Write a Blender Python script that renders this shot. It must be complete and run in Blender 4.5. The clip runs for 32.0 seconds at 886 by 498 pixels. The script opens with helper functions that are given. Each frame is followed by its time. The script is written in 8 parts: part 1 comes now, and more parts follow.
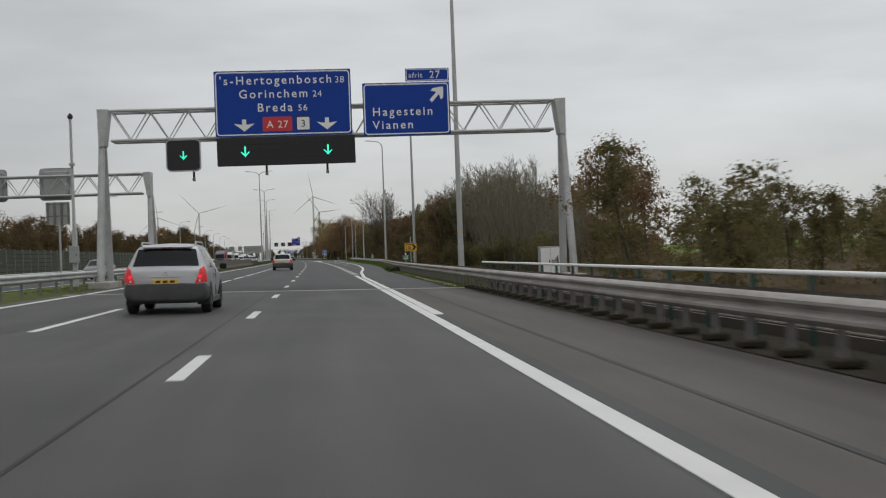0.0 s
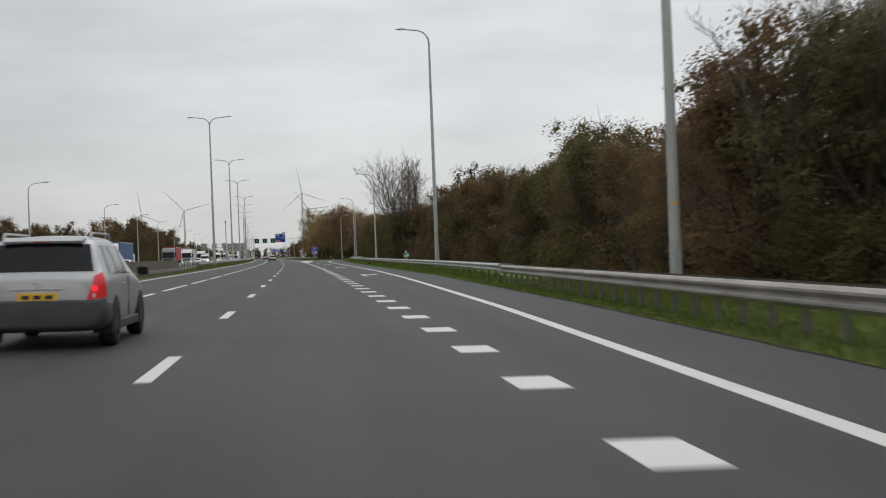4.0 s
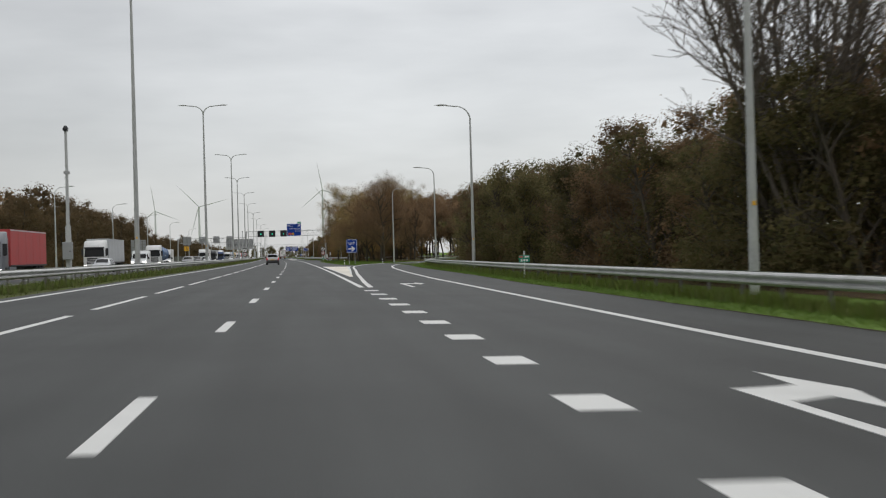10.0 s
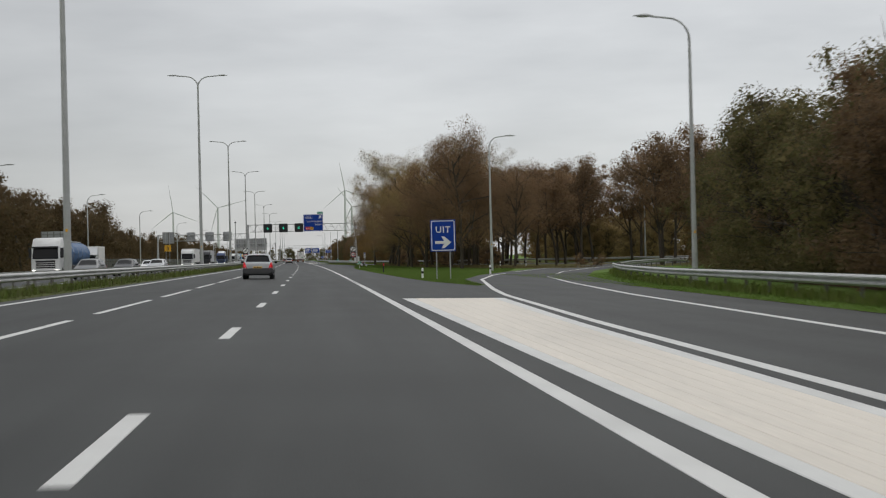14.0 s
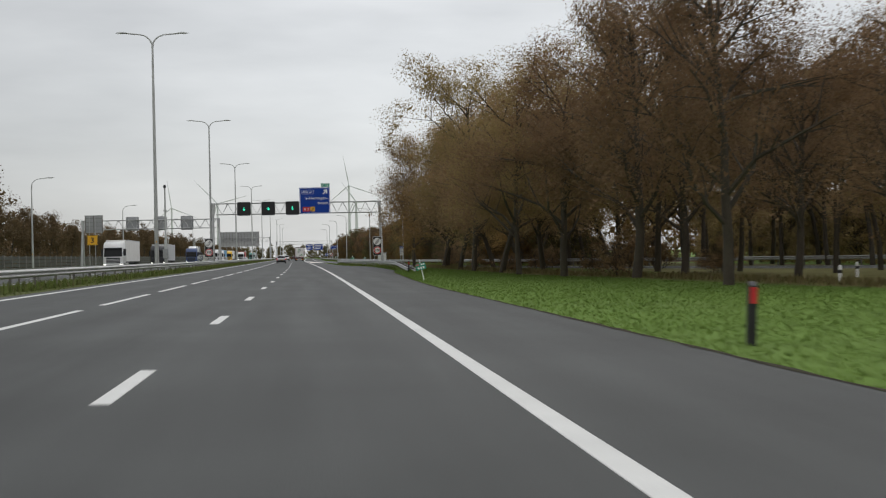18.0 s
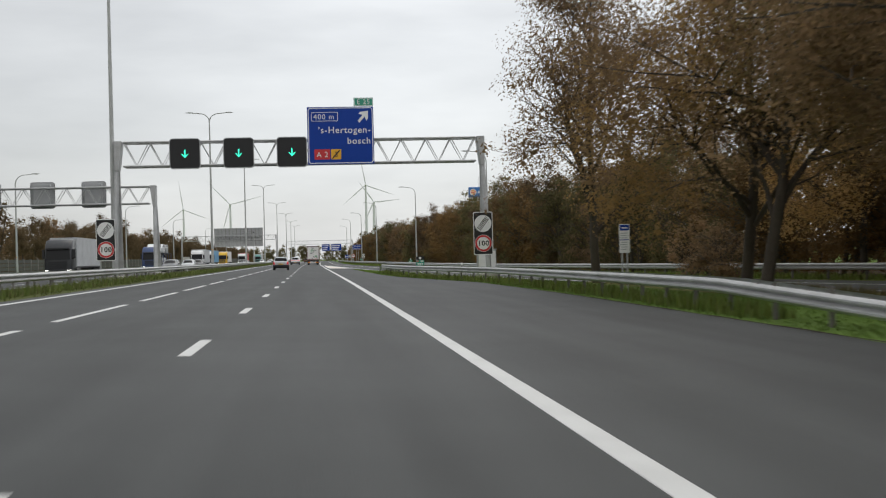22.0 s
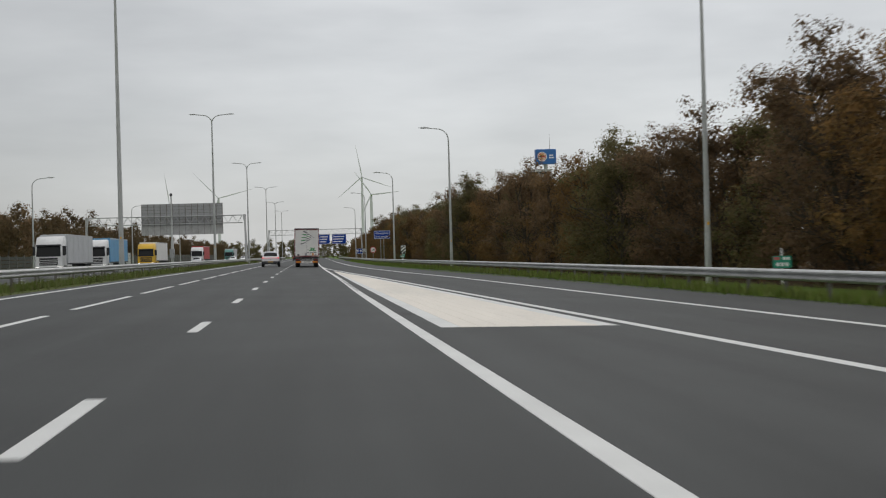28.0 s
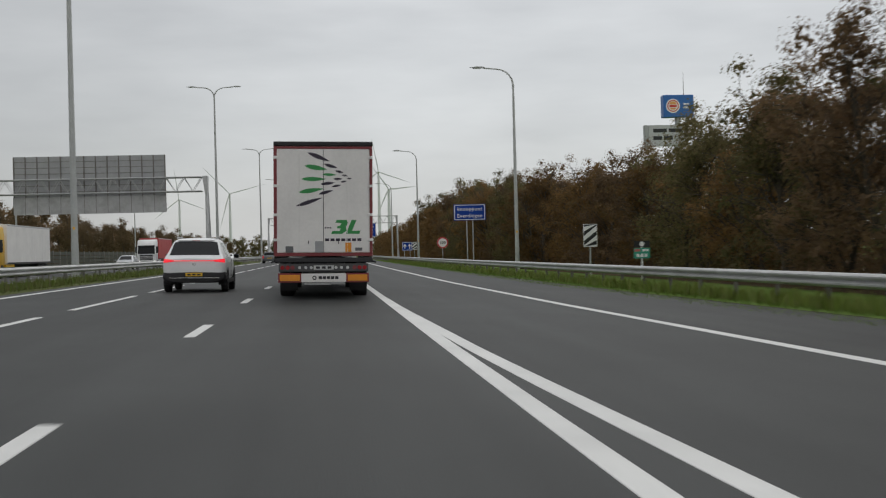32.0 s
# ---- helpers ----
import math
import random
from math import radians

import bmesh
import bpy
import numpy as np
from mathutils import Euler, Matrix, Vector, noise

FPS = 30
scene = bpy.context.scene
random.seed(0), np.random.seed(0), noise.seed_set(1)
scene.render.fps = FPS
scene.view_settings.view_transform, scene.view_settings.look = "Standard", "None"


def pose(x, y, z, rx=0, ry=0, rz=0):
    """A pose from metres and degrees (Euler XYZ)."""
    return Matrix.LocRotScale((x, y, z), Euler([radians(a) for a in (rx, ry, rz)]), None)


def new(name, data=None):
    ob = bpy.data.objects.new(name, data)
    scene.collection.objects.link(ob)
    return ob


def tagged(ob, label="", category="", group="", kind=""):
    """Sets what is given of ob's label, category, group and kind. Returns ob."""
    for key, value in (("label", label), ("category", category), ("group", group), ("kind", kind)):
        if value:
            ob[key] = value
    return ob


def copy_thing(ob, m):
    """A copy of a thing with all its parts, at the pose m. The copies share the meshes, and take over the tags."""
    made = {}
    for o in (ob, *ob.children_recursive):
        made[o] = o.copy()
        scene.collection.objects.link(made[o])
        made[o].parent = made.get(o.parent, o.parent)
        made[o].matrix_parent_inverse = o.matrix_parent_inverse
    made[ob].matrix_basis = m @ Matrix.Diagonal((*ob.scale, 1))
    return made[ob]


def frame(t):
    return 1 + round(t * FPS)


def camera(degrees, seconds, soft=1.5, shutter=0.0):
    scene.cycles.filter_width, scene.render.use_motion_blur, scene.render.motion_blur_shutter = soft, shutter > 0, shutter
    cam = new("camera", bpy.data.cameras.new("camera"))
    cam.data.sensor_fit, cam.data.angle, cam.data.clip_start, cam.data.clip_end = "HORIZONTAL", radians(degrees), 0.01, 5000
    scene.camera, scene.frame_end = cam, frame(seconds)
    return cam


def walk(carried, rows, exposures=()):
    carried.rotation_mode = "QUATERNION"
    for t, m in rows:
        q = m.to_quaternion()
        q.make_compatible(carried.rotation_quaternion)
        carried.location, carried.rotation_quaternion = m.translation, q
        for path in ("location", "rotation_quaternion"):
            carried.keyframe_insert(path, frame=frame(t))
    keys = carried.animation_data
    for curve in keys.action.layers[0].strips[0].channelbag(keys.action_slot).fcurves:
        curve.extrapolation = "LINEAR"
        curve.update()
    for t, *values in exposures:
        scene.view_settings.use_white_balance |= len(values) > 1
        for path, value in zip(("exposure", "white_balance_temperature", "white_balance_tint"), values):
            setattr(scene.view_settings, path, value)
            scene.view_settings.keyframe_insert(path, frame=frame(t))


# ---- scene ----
cam = camera(39.89, 32.0, soft=1.15, shutter=0.3)
PATH = [
    (0.0, pose(-2.002, -12.041, 1.182, 90.147, 2.157, -5.526)),
    (1.0, pose(-2.160, 10.549, 1.181, 90.182, 1.752, -5.767)),
    (2.0, pose(-2.244, 34.990, 1.186, 90.409, 2.058, -6.215)),
    (3.0, pose(-2.194, 59.549, 1.183, 89.973, 2.358, -6.294)),
    (5.5, pose(-2.683, 120.842, 1.189, 90.225, 1.945, -5.358)),
    (6.0, pose(-2.874, 133.064, 1.182, 89.990, 2.016, -5.124)),
    (7.0, pose(-3.310, 157.861, 1.195, 90.143, 1.551, -4.917)),
    (8.0, pose(-3.777, 182.675, 1.191, 90.469, 1.700, -5.034)),
    (9.0, pose(-4.202, 207.520, 1.200, 90.392, 1.523, -5.155)),
    (10.0, pose(-4.640, 232.381, 1.197, 90.144, 1.573, -5.124)),
    (11.0, pose(-5.142, 257.042, 1.200, 90.275, 1.385, -4.795)),
    (12.0, pose(-5.760, 281.443, 1.209, 90.194, 1.365, -4.535)),
    (13.0, pose(-6.449, 305.424, 1.196, 90.209, 1.570, -4.333)),
    (14.0, pose(-7.259, 329.269, 1.201, 90.317, 1.384, -4.126)),
    (17.0, pose(-9.454, 398.827, 1.200, 90.244, 1.514, -4.201)),
    (18.0, pose(-10.192, 421.609, 1.202, 90.229, 1.256, -3.992)),
    (19.0, pose(-11.059, 444.228, 1.201, 90.290, 1.152, -3.721)),
    (20.0, pose(-12.041, 466.909, 1.195, 90.389, 1.230, -3.556)),
    (21.0, pose(-13.007, 489.612, 1.196, 90.288, 1.249, -3.450)),
    (22.0, pose(-14.041, 512.334, 1.190, 90.332, 1.475, -3.269)),
    (23.0, pose(-15.154, 535.168, 1.200, 90.359, 1.314, -3.250)),
    (24.0, pose(-16.353, 558.273, 1.196, 90.266, 1.244, -3.249)),
    (25.0, pose(-17.561, 581.348, 1.190, 90.400, 1.481, -3.170)),
    (28.0, pose(-20.959, 652.182, 1.173, 90.155, 1.546, -3.586)),
    (29.0, pose(-22.070, 676.207, 1.165, 90.248, 1.749, -3.551)),
    (30.0, pose(-23.257, 700.630, 1.156, 90.613, 1.335, -3.533)),
    (31.0, pose(-24.500, 725.221, 1.172, 90.375, 1.419, -3.314)),
    (32.0, pose(-25.771, 749.749, 1.173, 90.082, 1.453, -2.933)),
]
walk(cam, PATH, [(0.0, -0.08), (1.2, -0.04), (2.2, 0.08), (11.5, 0.09), (13.0, 0.01), (14.2, -0.04), (17.0, 0.0), (18.0, 0.15), (19.5, 0.24), (21.0, 0.37), (22.0, 0.33), (23.0, 0.2), (24.2, 0.12), (25.0, 0.03), (28.0, -0.02), (32.0, -0.04)])

# ---- light: an overcast November day ----
world = bpy.data.worlds.new("overcast")
scene.world = world
world.use_nodes = True
wn, wl = world.node_tree.nodes, world.node_tree.links
wn.clear()
w_out, w_bg = wn.new("ShaderNodeOutputWorld"), wn.new("ShaderNodeBackground")
w_sky, w_tc = wn.new("ShaderNodeTexSky"), wn.new("ShaderNodeTexCoord")
w_sky.sky_type, w_sky.sun_disc = "NISHITA", False
w_sky.sun_elevation, w_sky.sun_rotation = radians(22), radians(200)
w_map, w_noise, w_noise2 = wn.new("ShaderNodeMapping"), wn.new("ShaderNodeTexNoise"), wn.new("ShaderNodeTexNoise")
w_map.inputs["Scale"].default_value = (1.6, 1.6, 7.0)
w_map.inputs["Location"].default_value = (3.1, 0.4, 1.3)
w_noise.inputs["Scale"].default_value, w_noise.inputs["Detail"].default_value = 2.2, 5
w_noise2.inputs["Scale"].default_value, w_noise2.inputs["Detail"].default_value = 5.5, 6
w_sep, w_up = wn.new("ShaderNodeSeparateXYZ"), wn.new("ShaderNodeMapRange")
w_up.inputs["From Max"].default_value = 1.0
w_up.inputs["To Min"].default_value, w_up.inputs["To Max"].default_value = 0.61, 1.0
w_ramp = wn.new("ShaderNodeValToRGB")
w_ramp.color_ramp.elements[0].position, w_ramp.color_ramp.elements[0].color = 0.34, (0.842, 0.853, 0.868, 1)
w_ramp.color_ramp.elements[1].position, w_ramp.color_ramp.elements[1].color = 0.68, (1.064, 1.076, 1.088, 1)
w_add, w_mul, w_mix = wn.new("ShaderNodeMath"), wn.new("ShaderNodeMix"), wn.new("ShaderNodeMix")
w_add.operation = "MULTIPLY_ADD"
w_add.inputs[1].default_value = 0.4
w_mul.data_type = w_mix.data_type = "RGBA"
w_mul.blend_type = "MULTIPLY"
w_mul.inputs["Factor"].default_value = 1.0
w_mix.inputs["Factor"].default_value = 0.01
wl.new(w_tc.outputs["Generated"], w_map.inputs["Vector"])
wl.new(w_map.outputs["Vector"], w_noise.inputs["Vector"])
wl.new(w_map.outputs["Vector"], w_noise2.inputs["Vector"])
wl.new(w_noise2.outputs["Fac"], w_add.inputs[0])
w_half = wn.new("ShaderNodeMath")
w_half.operation = "MULTIPLY"
w_half.inputs[1].default_value = 0.62
wl.new(w_noise.outputs["Fac"], w_half.inputs[0])
wl.new(w_half.outputs[0], w_add.inputs[2])
wl.new(w_add.outputs[0], w_ramp.inputs["Fac"])
wl.new(w_tc.outputs["Generated"], w_sep.inputs[0])
wl.new(w_sep.outputs["Z"], w_up.inputs["Value"])
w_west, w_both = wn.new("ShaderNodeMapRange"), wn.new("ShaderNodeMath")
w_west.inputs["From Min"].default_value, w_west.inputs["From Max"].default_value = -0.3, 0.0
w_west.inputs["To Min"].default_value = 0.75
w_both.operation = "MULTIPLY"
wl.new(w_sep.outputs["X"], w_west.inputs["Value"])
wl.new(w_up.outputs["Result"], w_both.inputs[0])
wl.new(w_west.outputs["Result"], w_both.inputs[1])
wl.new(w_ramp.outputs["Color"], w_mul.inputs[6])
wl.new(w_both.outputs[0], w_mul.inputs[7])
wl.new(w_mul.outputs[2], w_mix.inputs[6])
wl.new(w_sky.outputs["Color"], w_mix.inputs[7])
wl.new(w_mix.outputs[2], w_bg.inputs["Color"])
w_bg.inputs["Strength"].default_value = 1.0
wl.new(w_bg.outputs[0], w_out.inputs["Surface"])
sun = new("sun", bpy.data.lights.new("sun", "SUN"))
sun.data.energy, sun.data.angle, sun.data.color = 0.5, radians(40), (1.0, 0.97, 0.93)
sun.matrix_world = pose(0, 0, 60, 42, 0, 160)


# the road bends gently to the left; u is metres to the right of the slow lane's edge line, s metres along the road
BEND_S = (-50, 100, 250, 400, 550, 700, 850)
BEND_K = (1.282e-04, 7.606e-05, 1.176e-04, 6.040e-05, 8.621e-05, -4.568e-05, -6.410e-05)
_S = np.arange(-400.0, 1600.0, 2.0)
_K = np.interp(_S, BEND_S, BEND_K) * np.where((_S > 900) | (_S < -60), 0.0, 1.0)
_H = np.concatenate([[0], np.cumsum(_K[1:] + _K[:-1])])
_H -= np.interp(0, _S, _H)
_M = (_H[1:] + _H[:-1]) / 2
_X = np.concatenate([[0], np.cumsum(-np.sin(_M) * 2)])
_Y = np.concatenate([[0], np.cumsum(np.cos(_M) * 2)])
_X -= np.interp(0, _S, _X)
_Y -= np.interp(0, _S, _Y)
FALL = math.tan(radians(1.2))


def heading(s):
    return float(np.interp(s, _S, _H))


def at(u, s, z=0.0):
    """The place u metres right of the edge line, s metres along."""
    a = heading(s)
    x, y = float(np.interp(s, _S, _X)), float(np.interp(s, _S, _Y))
    over = s - min(max(s, _S[0]), _S[-1])
    x, y = x - over * math.sin(a), y + over * math.cos(a)
    return Vector((x + u * math.cos(a), y + u * math.sin(a), z))


def lie(u):
    """Height of the carriageways' plane: a crossfall each way from the median."""
    if u > 14:
        return -(14 + 2) * FALL
    if u >= -13:
        return -(u + 2) * FALL
    return 11 * FALL - min(-13 - u, 25) * 0.02


def sink(u, s):
    """Ground level: beside the viaduct at the start the land lies lower."""
    z = lie(u)
    low = min(max((34 - s) / 22, 0), 1)
    if u > 3.2 and low > 0:
        z -= low * 4.5 * min((u - 3.2) / 9, 1)
    if s > 1000 or s < -140 or abs(u) > 90:
        z -= 0.4
    return z


def place(u, s, z=None, turn=0.0, tilt=0.0):
    """A pose on the ground at (u, s), facing along the road; turn in degrees to the left."""
    p = at(u, s, lie(u) if z is None else z)
    return pose(p.x, p.y, p.z, 0, tilt, math.degrees(heading(s)) + turn)


def lerp(table, s):
    return float(np.interp(s, [a for a, b in table], [b for a, b in table]))


# ---- materials ----
def material(name, colour, rough=0.6, metal=0.0, vary=0.12, scale=3.0, fine=40.0, bump=0.0, dirt=None, dirt_amount=0.0,
             stretch=(1, 1, 1), coords="Object", random_tint=0.0, spec=0.5, emit=None, emit_strength=0.0):
    """A surface with variation at two scales, optional dirt and relief."""
    m = bpy.data.materials.new(name)
    m.use_nodes = True
    n, l = m.node_tree.nodes, m.node_tree.links
    b = n["Principled BSDF"]
    b.inputs["Roughness"].default_value, b.inputs["Metallic"].default_value = rough, metal
    b.inputs["Specular IOR Level"].default_value = spec
    tc, mp = n.new("ShaderNodeTexCoord"), n.new("ShaderNodeMapping")
    mp.inputs["Scale"].default_value = stretch
    l.new(tc.outputs[coords], mp.inputs["Vector"])
    big, small = n.new("ShaderNodeTexNoise"), n.new("ShaderNodeTexNoise")
    big.inputs["Scale"].default_value, big.inputs["Detail"].default_value = scale, 4
    small.inputs["Scale"].default_value, small.inputs["Detail"].default_value = fine, 3
    l.new(mp.outputs["Vector"], big.inputs["Vector"])
    l.new(mp.outputs["Vector"], small.inputs["Vector"])
    add = n.new("ShaderNodeMath")
    add.operation = "ADD"
    l.new(big.outputs["Fac"], add.inputs[0])
    l.new(small.outputs["Fac"], add.inputs[1])
    rng = n.new("ShaderNodeMapRange")
    rng.inputs["From Min"].default_value, rng.inputs["From Max"].default_value = 0.6, 1.4
    rng.inputs["To Min"].default_value, rng.inputs["To Max"].default_value = 1 - vary, 1 + vary
    l.new(add.outputs[0], rng.inputs["Value"])
    mul = n.new("ShaderNodeMix")
    mul.data_type, mul.blend_type = "RGBA", "MULTIPLY"
    mul.inputs["Factor"].default_value = 1.0
    mul.inputs[6].default_value = (*colour, 1)
    l.new(rng.outputs["Result"], mul.inputs[7])
    out = mul.outputs[2]
    if random_tint:
        info, rr = n.new("ShaderNodeObjectInfo"), n.new("ShaderNodeMapRange")
        rr.inputs["To Min"].default_value, rr.inputs["To Max"].default_value = 1 - random_tint, 1 + random_tint
        l.new(info.outputs["Random"], rr.inputs["Value"])
        mul2 = n.new("ShaderNodeMix")
        mul2.data_type, mul2.blend_type = "RGBA", "MULTIPLY"
        mul2.inputs["Factor"].default_value = 1.0
        l.new(out, mul2.inputs[6])
        l.new(rr.outputs["Result"], mul2.inputs[7])
        out = mul2.outputs[2]
    if dirt:
        dn, dr, dm = n.new("ShaderNodeTexNoise"), n.new("ShaderNodeMapRange"), n.new("ShaderNodeMix")
        dn.inputs["Scale"].default_value, dn.inputs["Detail"].default_value, dn.inputs["Roughness"].default_value = scale * 0.7, 8, 0.7
        l.new(mp.outputs["Vector"], dn.inputs["Vector"])
        dr.inputs["From Min"].default_value, dr.inputs["From Max"].default_value = 0.45, 0.75
        dr.inputs["To Max"].default_value = dirt_amount
        l.new(dn.outputs["Fac"], dr.inputs["Value"])
        dm.data_type = "RGBA"
        dm.inputs[7].default_value = (*dirt, 1)
        l.new(dr.outputs["Result"], dm.inputs["Factor"])
        l.new(out, dm.inputs[6])
        out = dm.outputs[2]
    l.new(out, b.inputs["Base Color"])
    if bump:
        bp = n.new("ShaderNodeBump")
        bp.inputs["Strength"].default_value, bp.inputs["Distance"].default_value = bump, 0.02
        l.new(small.outputs["Fac"], bp.inputs["Height"])
        l.new(bp.outputs[0], b.inputs["Normal"])
    if emit:
        b.inputs["Emission Color"].default_value = (*emit, 1)
        b.inputs["Emission Strength"].default_value = emit_strength
    return m


def asphalt(name, colour, bleach=0.22):
    """Porous asphalt laid out in (u, s): lengthwise streaks, paler wheel tracks, paving seams and grit."""
    m = bpy.data.materials.new(name)
    m.use_nodes = True
    n, l = m.node_tree.nodes, m.node_tree.links
    b = n["Principled BSDF"]
    b.inputs["Roughness"].default_value = 0.62
    b.inputs["Specular IOR Level"].default_value = 0.16
    uv, mp, tc = n.new("ShaderNodeUVMap"), n.new("ShaderNodeMapping"), n.new("ShaderNodeTexCoord")
    uv.uv_map = "lay"
    mp.inputs["Scale"].default_value = (1.0, 0.05, 1.0)
    l.new(uv.outputs[0], mp.inputs["Vector"])
    streak, blot, grit = n.new("ShaderNodeTexNoise"), n.new("ShaderNodeTexNoise"), n.new("ShaderNodeTexNoise")
    streak.inputs["Scale"].default_value, streak.inputs["Detail"].default_value = 1.3, 5
    blot.inputs["Scale"].default_value, blot.inputs["Detail"].default_value = 0.3, 7
    grit.inputs["Scale"].default_value, grit.inputs["Detail"].default_value = 60, 2
    l.new(mp.outputs["Vector"], streak.inputs["Vector"])
    l.new(uv.outputs[0], blot.inputs["Vector"])
    l.new(uv.outputs[0], grit.inputs["Vector"])
    sep = n.new("ShaderNodeSeparateXYZ")
    l.new(uv.outputs[0], sep.inputs[0])
    wave, cs = n.new("ShaderNodeMath"), n.new("ShaderNodeMath")
    wave.operation, wave.inputs[1].default_value = "MULTIPLY", 2 * math.pi / 1.72
    cs.operation = "COSINE"
    l.new(sep.outputs["X"], wave.inputs[0])
    l.new(wave.outputs[0], cs.inputs[0])

    def ranged(sock, a, c, lo, hi):
        r = n.new("ShaderNodeMapRange")
        r.inputs["From Min"].default_value, r.inputs["From Max"].default_value = a, c
        r.inputs["To Min"].default_value, r.inputs["To Max"].default_value = lo, hi
        l.new(sock, r.inputs["Value"])
        return r.outputs["Result"]

    def times(p, q):
        t = n.new("ShaderNodeMath")
        t.operation = "MULTIPLY"
        l.new(p, t.inputs[0])
        l.new(q, t.inputs[1])
        return t.outputs[0]

    f = times(ranged(streak.outputs["Fac"], 0.3, 0.7, 1 - bleach, 1 + bleach), ranged(blot.outputs["Fac"], 0.3, 0.7, 0.84, 1.16))
    f = times(f, ranged(cs.outputs[0], -1, 1, 0.95, 1.05))
    f = times(f, ranged(grit.outputs["Fac"], 0.3, 0.7, 0.8, 1.2))
    # colour raised by up to a third between the two ramps, slightly lowered beyond
    f = times(f, times(ranged(sep.outputs["Y"], 385, 440, 1.0, 1.34), ranged(sep.outputs["Y"], 535, 600, 1.0, 0.70)))
    mul = n.new("ShaderNodeMix")
    mul.data_type, mul.blend_type = "RGBA", "MULTIPLY"
    mul.inputs["Factor"].default_value = 1.0
    mul.inputs[6].default_value = (*colour, 1)
    l.new(f, mul.inputs[7])
    l.new(mul.outputs[2], b.inputs["Base Color"])
    bp = n.new("ShaderNodeBump")
    bp.inputs["Strength"].default_value, bp.inputs["Distance"].default_value = 0.5, 0.006
    l.new(grit.outputs["Fac"], bp.inputs["Height"])
    l.new(bp.outputs[0], b.inputs["Normal"])
    return m


ASPHALT = asphalt("asphalt", (0.0368, 0.0388, 0.0382))
ASPHALT_OLD = asphalt("asphalt_shoulder", (0.061, 0.0535, 0.047), 0.26)
ASPHALT_BRIDGE = asphalt("asphalt_bridge", (0.060, 0.0595, 0.0565), 0.2)
PAINT = material("road_paint", (0.62, 0.62, 0.60), 0.55, vary=0.10, scale=0.8, fine=30, bump=0.2, dirt=(0.30, 0.30, 0.29), dirt_amount=0.35)
GORE = material("gore_paint", (0.70, 0.645, 0.565), 0.6, vary=0.10, scale=0.35, fine=14, bump=0.2, dirt=(0.40, 0.38, 0.34), dirt_amount=0.5,
                stretch=(2.2, 0.25, 1))
GRASS = material("grass_ground", (0.126, 0.206, 0.041), 0.9, vary=0.12, scale=0.25, fine=60, bump=0.12, dirt=(0.13, 0.18, 0.06), dirt_amount=0.5, spec=0.08)
DULL_GRASS = material("dull_olive_grass", (0.082, 0.098, 0.026), 0.9, vary=0.35, scale=0.5, fine=10, bump=0.5, dirt=(0.075, 0.06, 0.03), dirt_amount=0.5, spec=0.08)
VERGE_GRASS = material("verge_grass", (0.11, 0.15, 0.034), 0.9, vary=0.25, scale=0.5, fine=30, bump=0.5, dirt=(0.10, 0.085, 0.045), dirt_amount=0.5, spec=0.08)
DRY_GRASS = material("dry_grass_floor", (0.15, 0.145, 0.055), 0.95, vary=0.35, scale=0.4, fine=9, bump=0.6, dirt=(0.09, 0.06, 0.035), dirt_amount=0.6, spec=0.08)
LITTER = material("leaf_litter", (0.075, 0.052, 0.030), 0.95, vary=0.4, scale=0.5, fine=11, bump=0.8, spec=0.08)
GALV = material("galvanised_steel", (0.45, 0.455, 0.455), 0.52, 0.35, vary=0.16, scale=1.5, fine=18, bump=0.1, dirt=(0.20, 0.19, 0.17), dirt_amount=0.5)
GALV_DIRTY = material("weathered_galvanised_steel", (0.36, 0.335, 0.31), 0.7, 0.15, vary=0.28, scale=1.2, fine=18, bump=0.1, dirt=(0.16, 0.13, 0.11), dirt_amount=0.75, stretch=(0.6, 0.6, 3.0))
GALV_OLD = material("weathered_steel_post", (0.20, 0.19, 0.18), 0.7, 0.3, vary=0.25, scale=4, fine=30, dirt=(0.13, 0.09, 0.06), dirt_amount=0.6)
POLE = material("painted_lamp_pole", (0.44, 0.45, 0.44), 0.6, 0.1, vary=0.12, scale=1.2, fine=12, dirt=(0.26, 0.28, 0.24), dirt_amount=0.45)
CONCRETE = material("concrete", (0.36, 0.34, 0.31), 0.85, vary=0.16, scale=0.8, fine=15, bump=0.3, dirt=(0.17, 0.15, 0.12), dirt_amount=0.6)
DEBRIS = material("mossy_debris", (0.045, 0.037, 0.028), 0.95, vary=0.45, scale=1.4, fine=16, bump=0.8, dirt=(0.03, 0.04, 0.018), dirt_amount=0.7, spec=0.08)
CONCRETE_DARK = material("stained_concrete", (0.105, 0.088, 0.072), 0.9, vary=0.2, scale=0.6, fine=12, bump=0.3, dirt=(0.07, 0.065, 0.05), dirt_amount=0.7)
BLUE = material("sign_blue", (0.007, 0.048, 0.31), 0.5, vary=0.06, scale=1, fine=6, spec=0.2)
WHITE = material("sign_white", (0.80, 0.80, 0.79), 0.45, vary=0.04, scale=1, fine=6)
RED = material("sign_red", (0.55, 0.025, 0.03), 0.45, vary=0.05)
FADED_RED = material("sign_faded_red", (0.50, 0.14, 0.13), 0.5, vary=0.08)
GREEN = material("sign_green", (0.03, 0.30, 0.20), 0.45, vary=0.06)
YELLOW = material("sign_yellow", (0.80, 0.42, 0.02), 0.45, vary=0.05)
BLACK = material("matt_black", (0.012, 0.012, 0.013), 0.6, vary=0.15, scale=2, fine=14)
